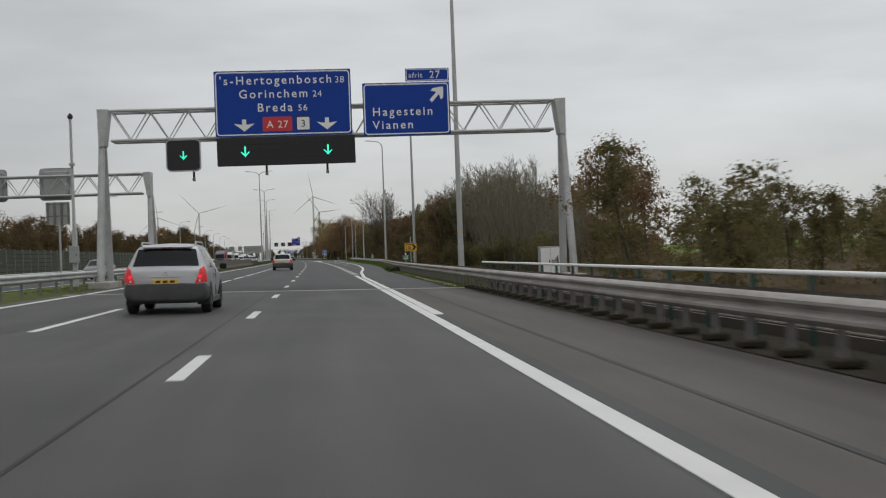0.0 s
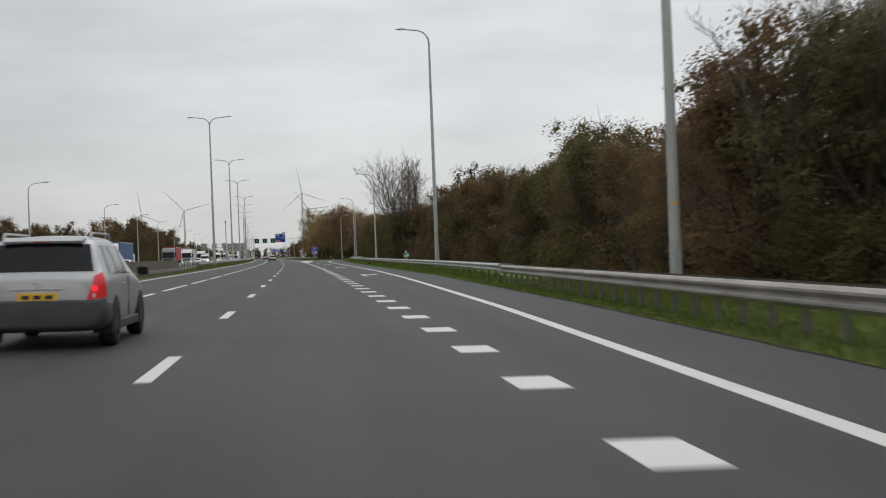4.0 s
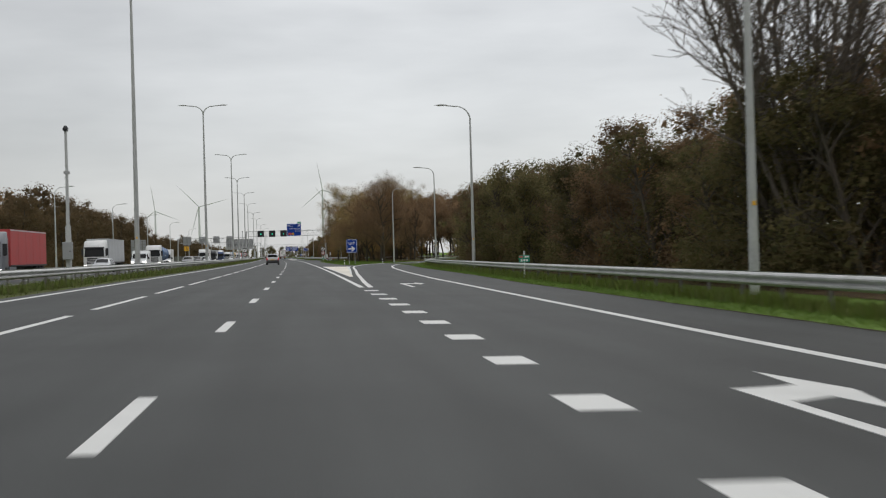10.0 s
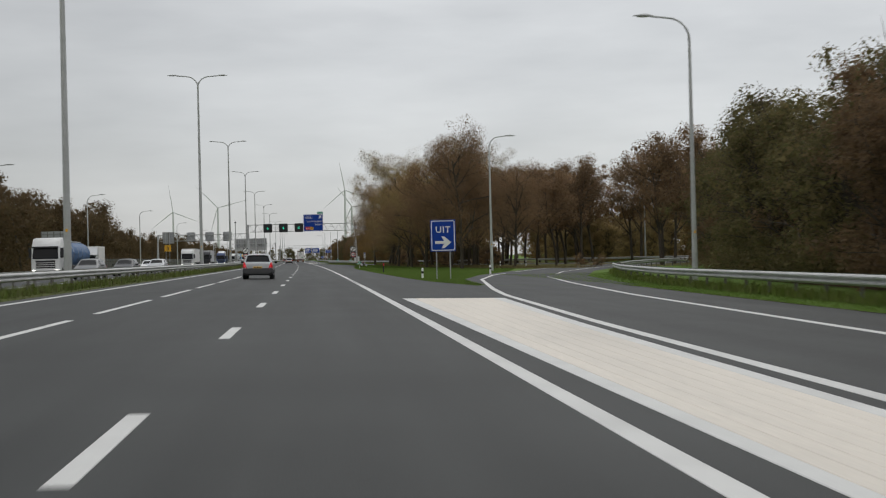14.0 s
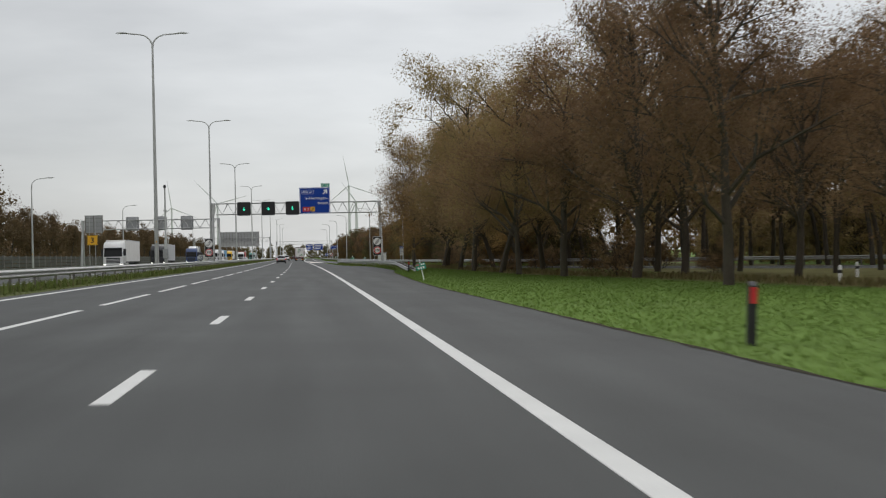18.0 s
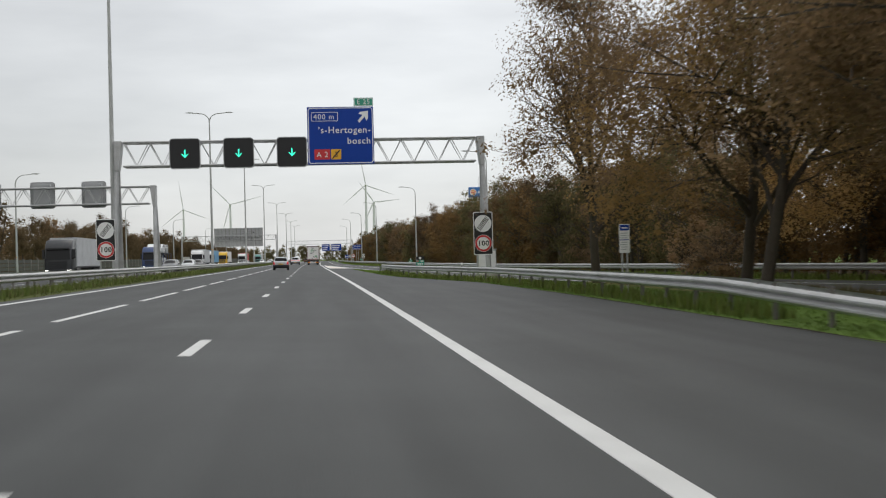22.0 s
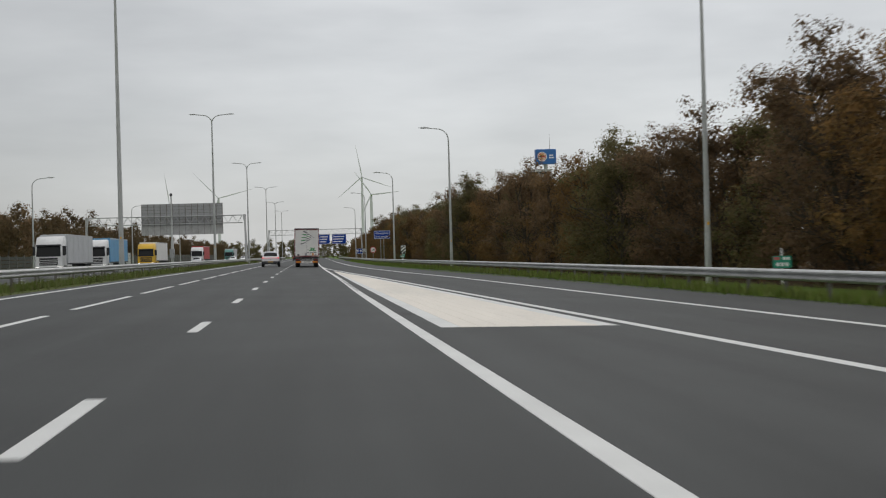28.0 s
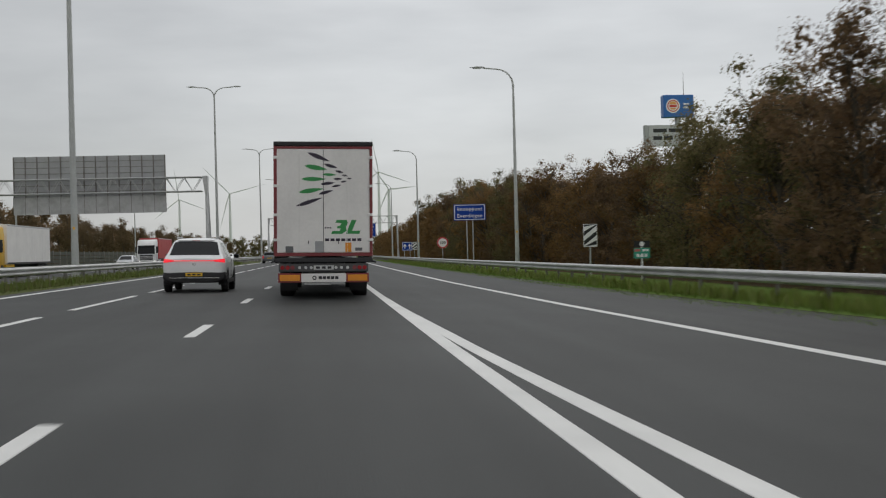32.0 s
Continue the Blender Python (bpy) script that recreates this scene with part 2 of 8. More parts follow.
GREYBACK = material("sign_back_aluminium", (0.36, 0.37, 0.375), 0.5, 0.4, vary=0.08, scale=0.7, fine=6, dirt=(0.2, 0.2, 0.2), dirt_amount=0.4)
LIT_GREEN = material("lit_green_arrow", (0.0, 0.5, 0.3), 0.4, emit=(0.05, 1.0, 0.62), emit_strength=1.1)
LENS = material("lamp_lens", (0.55, 0.56, 0.55), 0.2, vary=0.05)
RUBBER = material("rubber", (0.016, 0.016, 0.017), 0.8, vary=0.2, scale=6, fine=40)


# ---- building tools ----
def mesh_of(name, verts, faces, mat, smooth=False):
    me = bpy.data.meshes.new(name)
    me.from_pydata([tuple(v) for v in verts], [], faces)
    if mat:
        me.materials.append(mat)
    if smooth:
        me.shade_smooth()
    me.update()
    return me


class Shape:
    """Collects vertices and faces of one part."""

    def __init__(self):
        self.v, self.f = [], []

    def add(self, verts, faces):
        k = len(self.v)
        self.v += [tuple(p) for p in verts]
        self.f += [tuple(i + k for i in q) for q in faces]
        return self

    def box(self, x0, x1, y0, y1, z0, z1, bevel=0.0, m=None):
        """A block, its upright edges and top rim chamfered by bevel."""
        b = min(bevel, abs(x1 - x0) / 2.2, abs(y1 - y0) / 2.2, abs(z1 - z0) / 2.2)
        if b <= 0:
            vs = [(x, y, z) for z in (z0, z1) for x, y in ((x0, y0), (x1, y0), (x1, y1), (x0, y1))]
            fs = [(3, 2, 1, 0), (4, 5, 6, 7)] + [(i, (i + 1) % 4, 4 + (i + 1) % 4, 4 + i) for i in range(4)]
        else:
            def ring(z, i):
                return [(x0 + b + i, y0 + i, z), (x1 - b - i, y0 + i, z), (x1 - i, y0 + b + i, z), (x1 - i, y1 - b - i, z),
                        (x1 - b - i, y1 - i, z), (x0 + b + i, y1 - i, z), (x0 + i, y1 - b - i, z), (x0 + i, y0 + b + i, z)]
            c = b * 0.6
            vs = ring(z0, c) + ring(z0 + c, 0) + ring(z1 - c, 0) + ring(z1, c)
            fs = [tuple(range(7, -1, -1)), tuple(range(24, 32))]
            for k in range(3):
                fs += [(8 * k + i, 8 * k + (i + 1) % 8, 8 * k + 8 + (i + 1) % 8, 8 * k + 8 + i) for i in range(8)]
        if m is not None:
            vs = [m @ Vector(p) for p in vs]
        return self.add(vs, fs)

    def tube(self, pts, radii, n=8, cap=True):
        """A round bar through pts with a radius at each."""
        pts = [Vector(p) for p in pts]
        if not hasattr(radii, "__len__"):
            radii = [radii] * len(pts)
        vs, fs, up = [], [], None
        for i, p in enumerate(pts):
            d = (pts[min(i + 1, len(pts) - 1)] - pts[max(i - 1, 0)]).normalized()
            if up is None:
                up = Vector((1, 0, 0)) if abs(d.x) < 0.9 else Vector((0, 1, 0))
            a = (up - d * up.dot(d)).normalized()
            up, c = a, d.cross(a)
            vs += [p + (a * math.cos(2 * math.pi * k / n) + c * math.sin(2 * math.pi * k / n)) * radii[i] for k in range(n)]
        for i in range(len(pts) - 1):
            fs += [(n * i + k, n * i + (k + 1) % n, n * i + n + (k + 1) % n, n * i + n + k) for k in range(n)]
        if cap:
            fs += [tuple(range(n - 1, -1, -1)), tuple(range(n * (len(pts) - 1), n * len(pts)))]
        return self.add(vs, fs)

    def disc(self, c, r, y0, y1, n=24):
        """A round plate in the xz plane from y0 to y1."""
        vs = [(c[0] + r * math.cos(2 * math.pi * k / n), y, c[1] + r * math.sin(2 * math.pi * k / n)) for y in (y0, y1) for k in range(n)]
        fs = [tuple(range(n)), tuple(range(2 * n - 1, n - 1, -1))] + [(k, n + k, n + (k + 1) % n, (k + 1) % n) for k in range(n)]
        return self.add(vs, fs)

    def ring(self, c, r0, r1, y0, y1, n=28):
        vs = [(c[0] + r * math.cos(2 * math.pi * k / n), y, c[1] + r * math.sin(2 * math.pi * k / n))
              for r, y in ((r0, y0), (r1, y0), (r1, y1), (r0, y1)) for k in range(n)]
        fs = [(j * n + k, j * n + (k + 1) % n, ((j + 1) % 4) * n + (k + 1) % n, ((j + 1) % 4) * n + k) for j in range(4) for k in range(n)]
        return self.add(vs, fs)

    def plate(self, pts, y0, y1):
        """A flat plate with outline pts (x, z), from y0 (front) to y1."""
        n = len(pts)
        vs = [(p[0], y, p[1]) for y in (y0, y1) for p in pts]
        fs = [tuple(range(n)), tuple(range(2 * n - 1, n - 1, -1))] + [(k, n + k, n + (k + 1) % n, (k + 1) % n) for k in range(n)]
        return self.add(vs, fs)

    def slab(self, pts, z0, z1):
        """A flat plate lying down with outline pts (x, y)."""
        n = len(pts)
        vs = [(p[0], p[1], z) for z in (z1, z0) for p in pts]
        fs = [tuple(range(n)), tuple(range(2 * n - 1, n - 1, -1))] + [(k, n + k, n + (k + 1) % n, (k + 1) % n) for k in range(n)]
        return self.add(vs, fs)

    def prism(self, side, x0, x1):
        """Outline side (y, z) drawn out from x0 to x1."""
        n = len(side)
        vs = [(x, p[0], p[1]) for x in (x0, x1) for p in side]
        fs = [tuple(range(n)), tuple(range(2 * n - 1, n - 1, -1))] + [(k, n + k, n + (k + 1) % n, (k + 1) % n) for k in range(n)]
        return self.add(vs, fs)

    def mesh(self, name, mat, smooth=False):
        me = bpy.data.meshes.new(name)
        me.from_pydata(self.v, [], self.f)
        if mat:
            me.materials.append(mat)
        bm = bmesh.new()
        bm.from_mesh(me)
        bmesh.ops.recalc_face_normals(bm, faces=bm.faces)
        bm.to_mesh(me)
        bm.free()
        if smooth:
            me.shade_smooth()
            me.set_sharp_from_angle(angle=radians(50))
        return me


def part(name, shape, mat, parent, label="", m=None, smooth=False):
    """One mesh object under a thing or a part."""
    me = shape.mesh(name, mat, smooth) if isinstance(shape, Shape) else shape
    ob = new(name, me)
    ob.parent = parent
    if m is not None:
        ob.matrix_basis = m
    return tagged(ob, label)


def thing(name, m, label, category, group="", kind="", data=None):
    ob = new(name, data)
    ob.matrix_basis = m
    return tagged(ob, label, category, group, kind)


def words(text, size, x, z, mat, parent, name="lettering", align="LEFT", y=-0.012, bold=0.0, space=1.12):
    """Raised lettering on a board that faces -y; x, z is the baseline's start."""
    cu = bpy.data.curves.new("letters", "FONT")
    cu.body, cu.size, cu.extrude, cu.align_x, cu.offset = text, size, 0.003, align, bold
    cu.resolution_u = 3
    cu.space_character = space
    tmp = bpy.data.objects.new("letters", cu)
    scene.collection.objects.link(tmp)
    me = bpy.data.meshes.new_from_object(tmp)
    bpy.data.objects.remove(tmp)
    me.materials.clear()
    me.materials.append(mat)
    return part(name, me, mat, parent, m=pose(x, y, z, 90, 0, 0))


def rounded(x0, x1, z0, z1, r, n=5):
    """The outline of a board with rounded corners."""
    pts = []
    for cx, cz, a in ((x1 - r, z1 - r, 0), (x0 + r, z1 - r, 90), (x0 + r, z0 + r, 180), (x1 - r, z0 + r, 270)):
        pts += [(cx + r * math.cos(radians(a + 90 * k / n)), cz + r * math.sin(radians(a + 90 * k / n))) for k in range(n + 1)]
    return pts[::-1]


def ribbon(name, left, right, s0, s1, mat, step=3.0, lift=0.0, level=None, uv=True):
    """A strip of surface between two edge tables (s, u)."""
    level = level or (lambda u, s: lie(u))
    ss = [s0 + (s1 - s0) * k / max(1, round((s1 - s0) / step)) for k in range(max(1, round((s1 - s0) / step)) + 1)]
    vs, fs, lay = [], [], []
    for s in ss:
        a, b = (lerp(left, s) if hasattr(left, "__len__") else left), (lerp(right, s) if hasattr(right, "__len__") else right)
        for k in range(5):
            u = a + (b - a) * k / 4
            vs.append(at(u, s, level(u, s) + lift))
            lay.append((u, s))
    for i in range(len(ss) - 1):
        fs += [(5 * i + k, 5 * i + k + 1, 5 * i + 6 + k, 5 * i + 5 + k) for k in range(4)]
    me = mesh_of(name, vs, fs, mat)
    if uv:
        layer = me.uv_layers.new(name="lay")
        for lp in me.loops:
            layer.data[lp.index].uv = lay[lp.vertex_index]
    return me


def stripe(table, width, s0, s1, lift=0.005, step=3.0):
    """A painted line of that width along a table (s, u), with a little thickness."""
    n = max(1, round((s1 - s0) / step))
    vs, fs = [], []
    for k in range(n + 1):
        s = s0 + (s1 - s0) * k / n
        u = lerp(table, s) if hasattr(table, "__len__") else table
        w = width / 2 * math.sqrt(1 + ((lerp(table, s + 1) - lerp(table, s - 1)) / 2) ** 2) if hasattr(table, "__len__") else width / 2
        for d, z in ((-w - 0.004, 0), (-w, lift), (w, lift), (w + 0.004, 0)):
            vs.append(at(u + d, s, lie(u + d) + z))
    for i in range(n):
        fs += [(4 * i + j, 4 * i + j + 1, 4 * i + 5 + j, 4 * i + 4 + j) for j in range(3)]
    return mesh_of("edge_line", vs, fs, PAINT)


# ---- ground, carriageways, markings ----
R_EDGE = ((-400, 2.4), (20, 2.4), (40, 2.6), (54, 2.7), (82, 3.0), (110, 4.2), (150, 5.3), (199, 5.55), (215, 5.65), (250, 6.4), (284, 7.0), (302, 7.9),
          (347, 9.4), (365, 10.4), (383, 11.6))
MAIN_EDGE = ((383, 5.0), (392, 4.0), (402, 3.6), (432, 3.3), (470, 3.2), (485, 3.6), (507, 4.5), (516, 4.9), (529, 6.0), (553, 6.45), (574, 6.35),
             (579, 5.6), (586, 4.6), (594, 3.8), (602, 3.35), (612, 3.2), (634, 3.05), (660, 3.0))
OUT_EDGE = ((660, 10.9), (677, 10.7), (700, 10.45), (733, 9.9), (747, 9.3), (763, 8.3), (787, 7.5), (830, 7.0), (1500, 7.0))
RAMP_L = ((278, 0.34), (287, 0.57), (312, 1.46), (339, 2.66), (352, 3.14), (369, 4.1), (377, 4.9), (398, 7.4), (416, 10.8), (435, 15.8), (452, 21.8),
          (469, 29.5), (485, 39.5), (497, 50.0), (505, 60.0))
RAMP_R = ((12, 0.22), (56, 0.28), (66, 0.56), (76, 0.85), (90, 1.5), (110, 2.3), (131, 2.85), (146, 3.2), (160, 3.4), (172, 3.58), (211, 3.68), (250, 3.85), (265, 4.05), (295, 4.5), (321, 5.4),
          (347, 6.7), (369, 8.3), (388, 10.4), (407, 13.0), (428, 18.4), (447, 25.4), (464, 34.0), (478, 43.5), (490, 56.0), (496, 64.0))
JOIN_L = ((465, 60.0), (480, 46.0), (500, 34.0), (520, 25.5), (540, 19.3), (560, 14.6), (580, 11.0), (600, 8.3), (620, 6.3), (640, 4.95), (653, 4.35),
          (664, 4.02), (687, 3.3), (709, 2.55), (724, 1.98), (734, 1.45), (748, 0.9), (756, 0.55), (764, 0.28), (776, 0.06), (784, 0.0))
JOIN_R = ((475, 60.0), (490, 48.0), (510, 36.0), (530, 28.0), (550, 21.5), (570, 17.0), (590, 13.6), (610, 11.0), (638, 8.6), (660, 7.73), (694, 6.9),
          (717, 6.3), (739, 5.1), (763, 4.27), (778, 3.86), (800, 3.55), (1500, 3.5))


def build_ground():
    us = [-3000, -1400, -700, -350, -180, -100, -70, -52, -44, -40, -37, -34, -31, -24, -16, -14.6, -13, -11.6, -10.5, -5, 0, 2.6, 4, 6, 8, 10, 12, 14, 17, 20,
          25, 32, 40, 52, 70, 100, 180, 350, 700, 1400, 3000]
    ss = [-400, -250, -150, -90, -60] + list(range(-40, 60, 6)) + list(range(60, 900, 12)) + [920, 980, 1060, 1180, 1350, 1600, 2100, 2800, 3600, 4600]
    vs = [at(u, s, sink(u, s) - 0.035) for s in ss for u in us]
    w = len(us)
    fs = [(w * j + i, w * j + i + 1, w * j + w + i + 1, w * j + w + i) for j in range(len(ss) - 1) for i in range(w - 1)]
    tagged(new("ground", mesh_of("ground", vs, fs, GRASS, True)), "green grass verge and flat land beside the motorway", "ground", kind="structure")


build_ground()
road = tagged(new("road", ribbon("road", -10.95, R_EDGE, 31.2, 383, ASPHALT)), "dark grey asphalt motorway carriageway with white markings", "road", kind="structure")
part("carriageway", ribbon("carriageway", -10.95, MAIN_EDGE, 383, 660, ASPHALT), None, road)
part("carriageway", ribbon("carriageway", -10.95, OUT_EDGE, 660, 1480, ASPHALT, 6), None, road)
part("bridge_deck", ribbon("bridge_deck", -10.95, -0.14, -380, 30.6, ASPHALT_BRIDGE, 6), None, road, "older paler asphalt on the viaduct")
SEAM = ((-400, 0.3), (21, 0.3), (31, 0.6))
part("seam_strip", ribbon("seam_strip", -0.14, SEAM, -380, 30.6, ASPHALT, 6), None, road, "darker asphalt strip beside the edge line")
part("bridge_shoulder", ribbon("bridge_shoulder", SEAM, 2.9, -380, 30.6, ASPHALT_OLD, 6), None, road, "brownish worn shoulder on the viaduct")
part("exit_ramp", ribbon("exit_ramp", [(s, u - 1.0 if s > 384 else u) for s, u in RAMP_L], [(s, u + 2.6) for s, u in RAMP_R], 383, 496, ASPHALT, lift=0.004), None, road)
part("entry_ramp", ribbon("entry_ramp", [(s, u - 0.7) for s, u in JOIN_L], [(s, u + 2.9) for s, u in JOIN_R], 476, 660, ASPHALT, lift=0.004), None, road)
joint = Shape()
for k in range(12):
    u0, u1 = -10.9 + k * 1.2, -10.9 + (k + 1) * 1.2 - 0.005
    a, b, c, d = at(u0, 30.6), at(u1, 30.6), at(u1, 31.2), at(u0, 31.2)
    joint.add([(p.x, p.y, lie(u) + z) for z in (-0.05, 0.012) for p, u in ((a, u0), (b, u1), (c, u1), (d, u0))],
              [(4, 5, 6, 7), (0, 1, 5, 4), (1, 2, 6, 5), (2, 3, 7, 6), (3, 0, 4, 7)])
part("expansion_joint", joint, CONCRETE, road, "pale concrete expansion joint across the deck")

oncoming_road = tagged(new("oncoming_road", ribbon("oncoming_road", -31.5, -15.4, -380, 1480, ASPHALT, 8)), "dark asphalt carriageway for oncoming traffic", "road", kind="structure")
part("edge_line", stripe(-16.0, 0.2, -300, 1200, step=12), None, oncoming_road)
part("edge_line", stripe(-27.6, 0.2, -300, 1200, step=12), None, oncoming_road)

part("edge_line", stripe(-10.3, 0.2, -380, 1300, step=6), None, road)
part("edge_line", stripe(0.0, 0.2, -380, 62, step=4), None, road)
part("edge_line", stripe(((278, 0.0), (692, 0.0), (706, 0.07), (722, 0.09), (740, 0.05), (758, 0.0), (1300, 0.0)), 0.2, 278, 1300, step=6), None, road)
part("edge_line", stripe(RAMP_R, 0.2, 12, 494), None, road)
part("edge_line", stripe(RAMP_L, 0.2, 278, 503), None, road)
part("edge_line", stripe(JOIN_L, 0.2, 470, 783), None, road)
part("edge_line", stripe(JOIN_R, 0.2, 478, 1200), None, road)


def lines_in_lanes():
    def dash(w, n):
        return Shape().add([(x, y, z) for z, g in ((0, 0.004), (0.006, 0)) for x, y in ((-w / 2 - g, -g), (w / 2 + g, -g), (w / 2 + g, n + g), (-w / 2 - g, n + g))],
                           [(4, 5, 6, 7), (0, 1, 5, 4), (1, 2, 6, 5), (2, 3, 7, 6), (3, 0, 4, 7)])
    short, long_, block = dash(0.16, 3.0).mesh("lane_dash", PAINT), dash(0.15, 9.0).mesh("long_dash", PAINT), dash(0.46, 1.0).mesh("exit_block", PAINT)
    tilt = math.degrees(math.atan(FALL))
    for k in range(-4, 84):
        part("lane_dash", short, None, road, m=place(-3.5, 12 * k, lie(-3.5), tilt=tilt))
        part("long_dash", long_, None, road, m=place(-6.93, 12 * k + 9, lie(-6.93), tilt=tilt))
    for k in range(-1, 52):
        part("exit_block", block, None, road, m=place(0.12, 269.4 - 3.975 * k + 0.26 * max(k - 49, 0), lie(0.12), tilt=tilt))
    far = dash(0.15, 3.0).mesh("lane_dash", PAINT)
    for k in range(-4, 84):
        part("lane_dash", far, None, oncoming_road, m=place(-19.8, 12 * k, lie(-19.8), tilt=-1.15))
        part("lane_dash", far, None, oncoming_road, m=place(-23.6, 12 * k + 4, lie(-23.6), tilt=-1.15))
    arrow = Shape()
    arrow.slab([(0.0, 0.0), (0.15, 0.0), (0.15, 4.62), (0.63, 4.93), (0.74, 3.99), (1.03, 5.4), (0.75, 7.05), (0.66, 5.86), (0.5, 5.75), (0.0, 5.6)], 0, 0.006)
    arrow_mesh = arrow.mesh("lane_arrow", PAINT)
    for s, u in ((151.2, 1.55), (195.2, 1.52), (237.2, 1.55), (278.2, 1.88)):
        part("lane_arrow", arrow_mesh, None, road, m=place(u, s, lie(u), tilt=tilt))


lines_in_lanes()


def gore(name, right, s0, s1, left, n=26):
    """A white painted wedge of lengthwise bands."""
    bands = []
    for b in range(9):
        vs, fs = [], []
        for k in range(n + 1):
            s = s0 + (s1 - s0) * k / n
            r = max(lerp(right, s) - 0.36, left + 0.02)
            a, c = left + (r - left) * b / 9, left + (r - left) * (b + 1) / 9
            for u, z in ((a, 0.002), (a + 0.008, 0.008), (c - 0.008, 0.008), (c, 0.002)):
                vs.append(at(u, s, lie(u) + z))
        for i in range(n):
            fs += [(4 * i + j, 4 * i + j + 1, 4 * i + 5 + j, 4 * i + 4 + j) for j in range(3)]
        part("gore_band", mesh_of("gore_band", vs, fs, PAINT if b in (0, 8) else GORE), None, road)


gore("exit_gore", RAMP_L, 301.5, 365.8, 0.5)
gore("entry_gore", JOIN_L, 672.3, 744.5, 0.45)


# ---- crash barriers, lamps, gantries, signs ----
def barrier(label, table, s0, s1, gap, double=False, height=0.75, side=-1, ends=(False, False), mat=None, near=True, wide=0.10, ramp=26):
    """A steel crash barrier: a W-shaped beam on posts. side: the side (-1 left, 1 right) on which traffic runs."""
    base = thing("crash_barrier", Matrix.Translation(at(lerp(table, s0), s0, lie(lerp(table, s0)))), label, "crash barrier")
    inv = base.matrix_basis.inverted()
    prof = ((0.0, 0.31), (0.045, 0.29), (0.085, 0.25), (0.085, 0.215), (0.02, 0.175), (0.0, 0.155), (0.02, 0.135), (0.085, 0.095), (0.085, 0.06), (0.045, 0.02), (0.0, 0.0))
    for sd in ((side, -side) if double else (side,)):
        n = max(2, round((s1 - s0) / (1.5 if ends[1] else 4)))
        vs, fs = [], []
        for k in range(n + 1):
            s = s0 + (s1 - s0) * k / n
            drop = 0.0
            if ends[0] and s < s0 + ramp:
                drop = 0.44 * (1 - (s - s0) / ramp)
            if ends[1] and s > s1 - 3:
                drop = 0.26 * (1 - (s1 - s) / 3) ** 1.5
            for d, z in prof:
                u = lerp(table, s) + sd * (wide + d)
                vs.append(inv @ at(u, s, sink(lerp(table, s), s) * 0 + lie(u) + height - 0.31 + z - drop))
        m = len(prof)
        for i in range(n):
            fs += [(m * i + j, m * i + j + 1, m * i + m + j + 1, m * i + m + j) for j in range(m - 1)]
        beam = mesh_of("beam", vs, fs, mat or GALV, True)
        beam.set_sharp_from_angle(angle=radians(25))
        part("beam", beam, None, base)
    post = Shape().box(-0.05, 0.05, -0.03, 0.03, -0.1, height - 0.06, 0.008).box(-0.10, 0.10, -0.05, 0.05, height - 0.26, height - 0.2).mesh("post", GALV_OLD)
    if wide > 0.2:
        rung = Shape().box(-wide, wide, -0.06, 0.06, height - 0.16, height - 0.06, 0.01).mesh("spacer", GALV_OLD)
        for k in range(int((s1 - s0 - 6) / gap)):
            s = s0 + 1 + gap * k
            part("spacer", rung, None, base, m=inv @ place(lerp(table, s), s, lie(lerp(table, s)) - (max(0.44 * (1 - (s - s0) / ramp), 0) if ends[0] else 0)))
    s = s0 + 0.5 + (ramp - 6 if ends[0] else 0)
    while s < s1 - (3 if ends[1] else 0):
        part("post", post, None, base, m=inv @ place(lerp(table, s), s, lie(lerp(table, s))))
        s += gap
    return base


RAIL_R = ((-400, 3.0), (20, 3.0), (50, 3.3), (80, 3.8), (110, 5.0), (150, 6.4), (200, 7.1), (250, 8.2), (300, 9.3), (350, 11.4), (382, 13.6), (400, 16.2), (415, 19.4), (432, 25.0), (446, 31.5), (458, 39.0))
barrier("galvanised steel crash barrier along the viaduct and the grass verge", [(q, u + 0.14) for q, u in RAIL_R], -90, 130, 1.333, height=0.71, mat=GALV_DIRTY, double=True, wide=0.24)
barrier("galvanised steel crash barrier beside the exit lane", [(q, u + 0.14) for q, u in RAIL_R], 130.4, 458, 2.667, double=True, wide=0.24)
SPUR = ((515, 6.92), (523, 6.95), (538, 7.08), (550, 7.42), (566, 7.5), (573, 7.3), (580, 6.55), (588, 5.3), (594, 4.5), (600, 4.2), (620, 4.1))
barrier("galvanised steel crash barrier with sloped end beside the shoulder", SPUR, 523, 616.5, 2.667, ends=(True, True), double=True, wide=0.28, ramp=15.5)
barrier("galvanised steel crash barrier along the entry ramp", ((490, 53.0), (510, 41.0), (530, 32.5), (550, 26.0), (570, 21.2), (590, 17.6), (610, 14.8), (638, 12.2), (664, 11.6), (700, 11.0), (747, 10.0), (770, 9.2), (790, 8.6), (830, 8.1), (1300, 8.1)), 492, 1120, 2.667)
barrier("galvanised double crash barrier in the grassy median", ((-400, -11.9), (1300, -11.9)), -150, 104, 2.667, side=1)
barrier("galvanised double crash barrier in the grassy median", ((-400, -12.3), (1300, -12.3)), 214, 1120, 4.0, side=1)
barrier("galvanised crash barrier beside the oncoming lanes", ((-400, -14.7), (1300, -14.7)), 214, 1120, 4.0, side=-1)
barrier("galvanised crash barrier on the far side of the oncoming lanes", ((-400, -32.6), (1300, -32.6)), -60, 1120, 5.333, side=1)


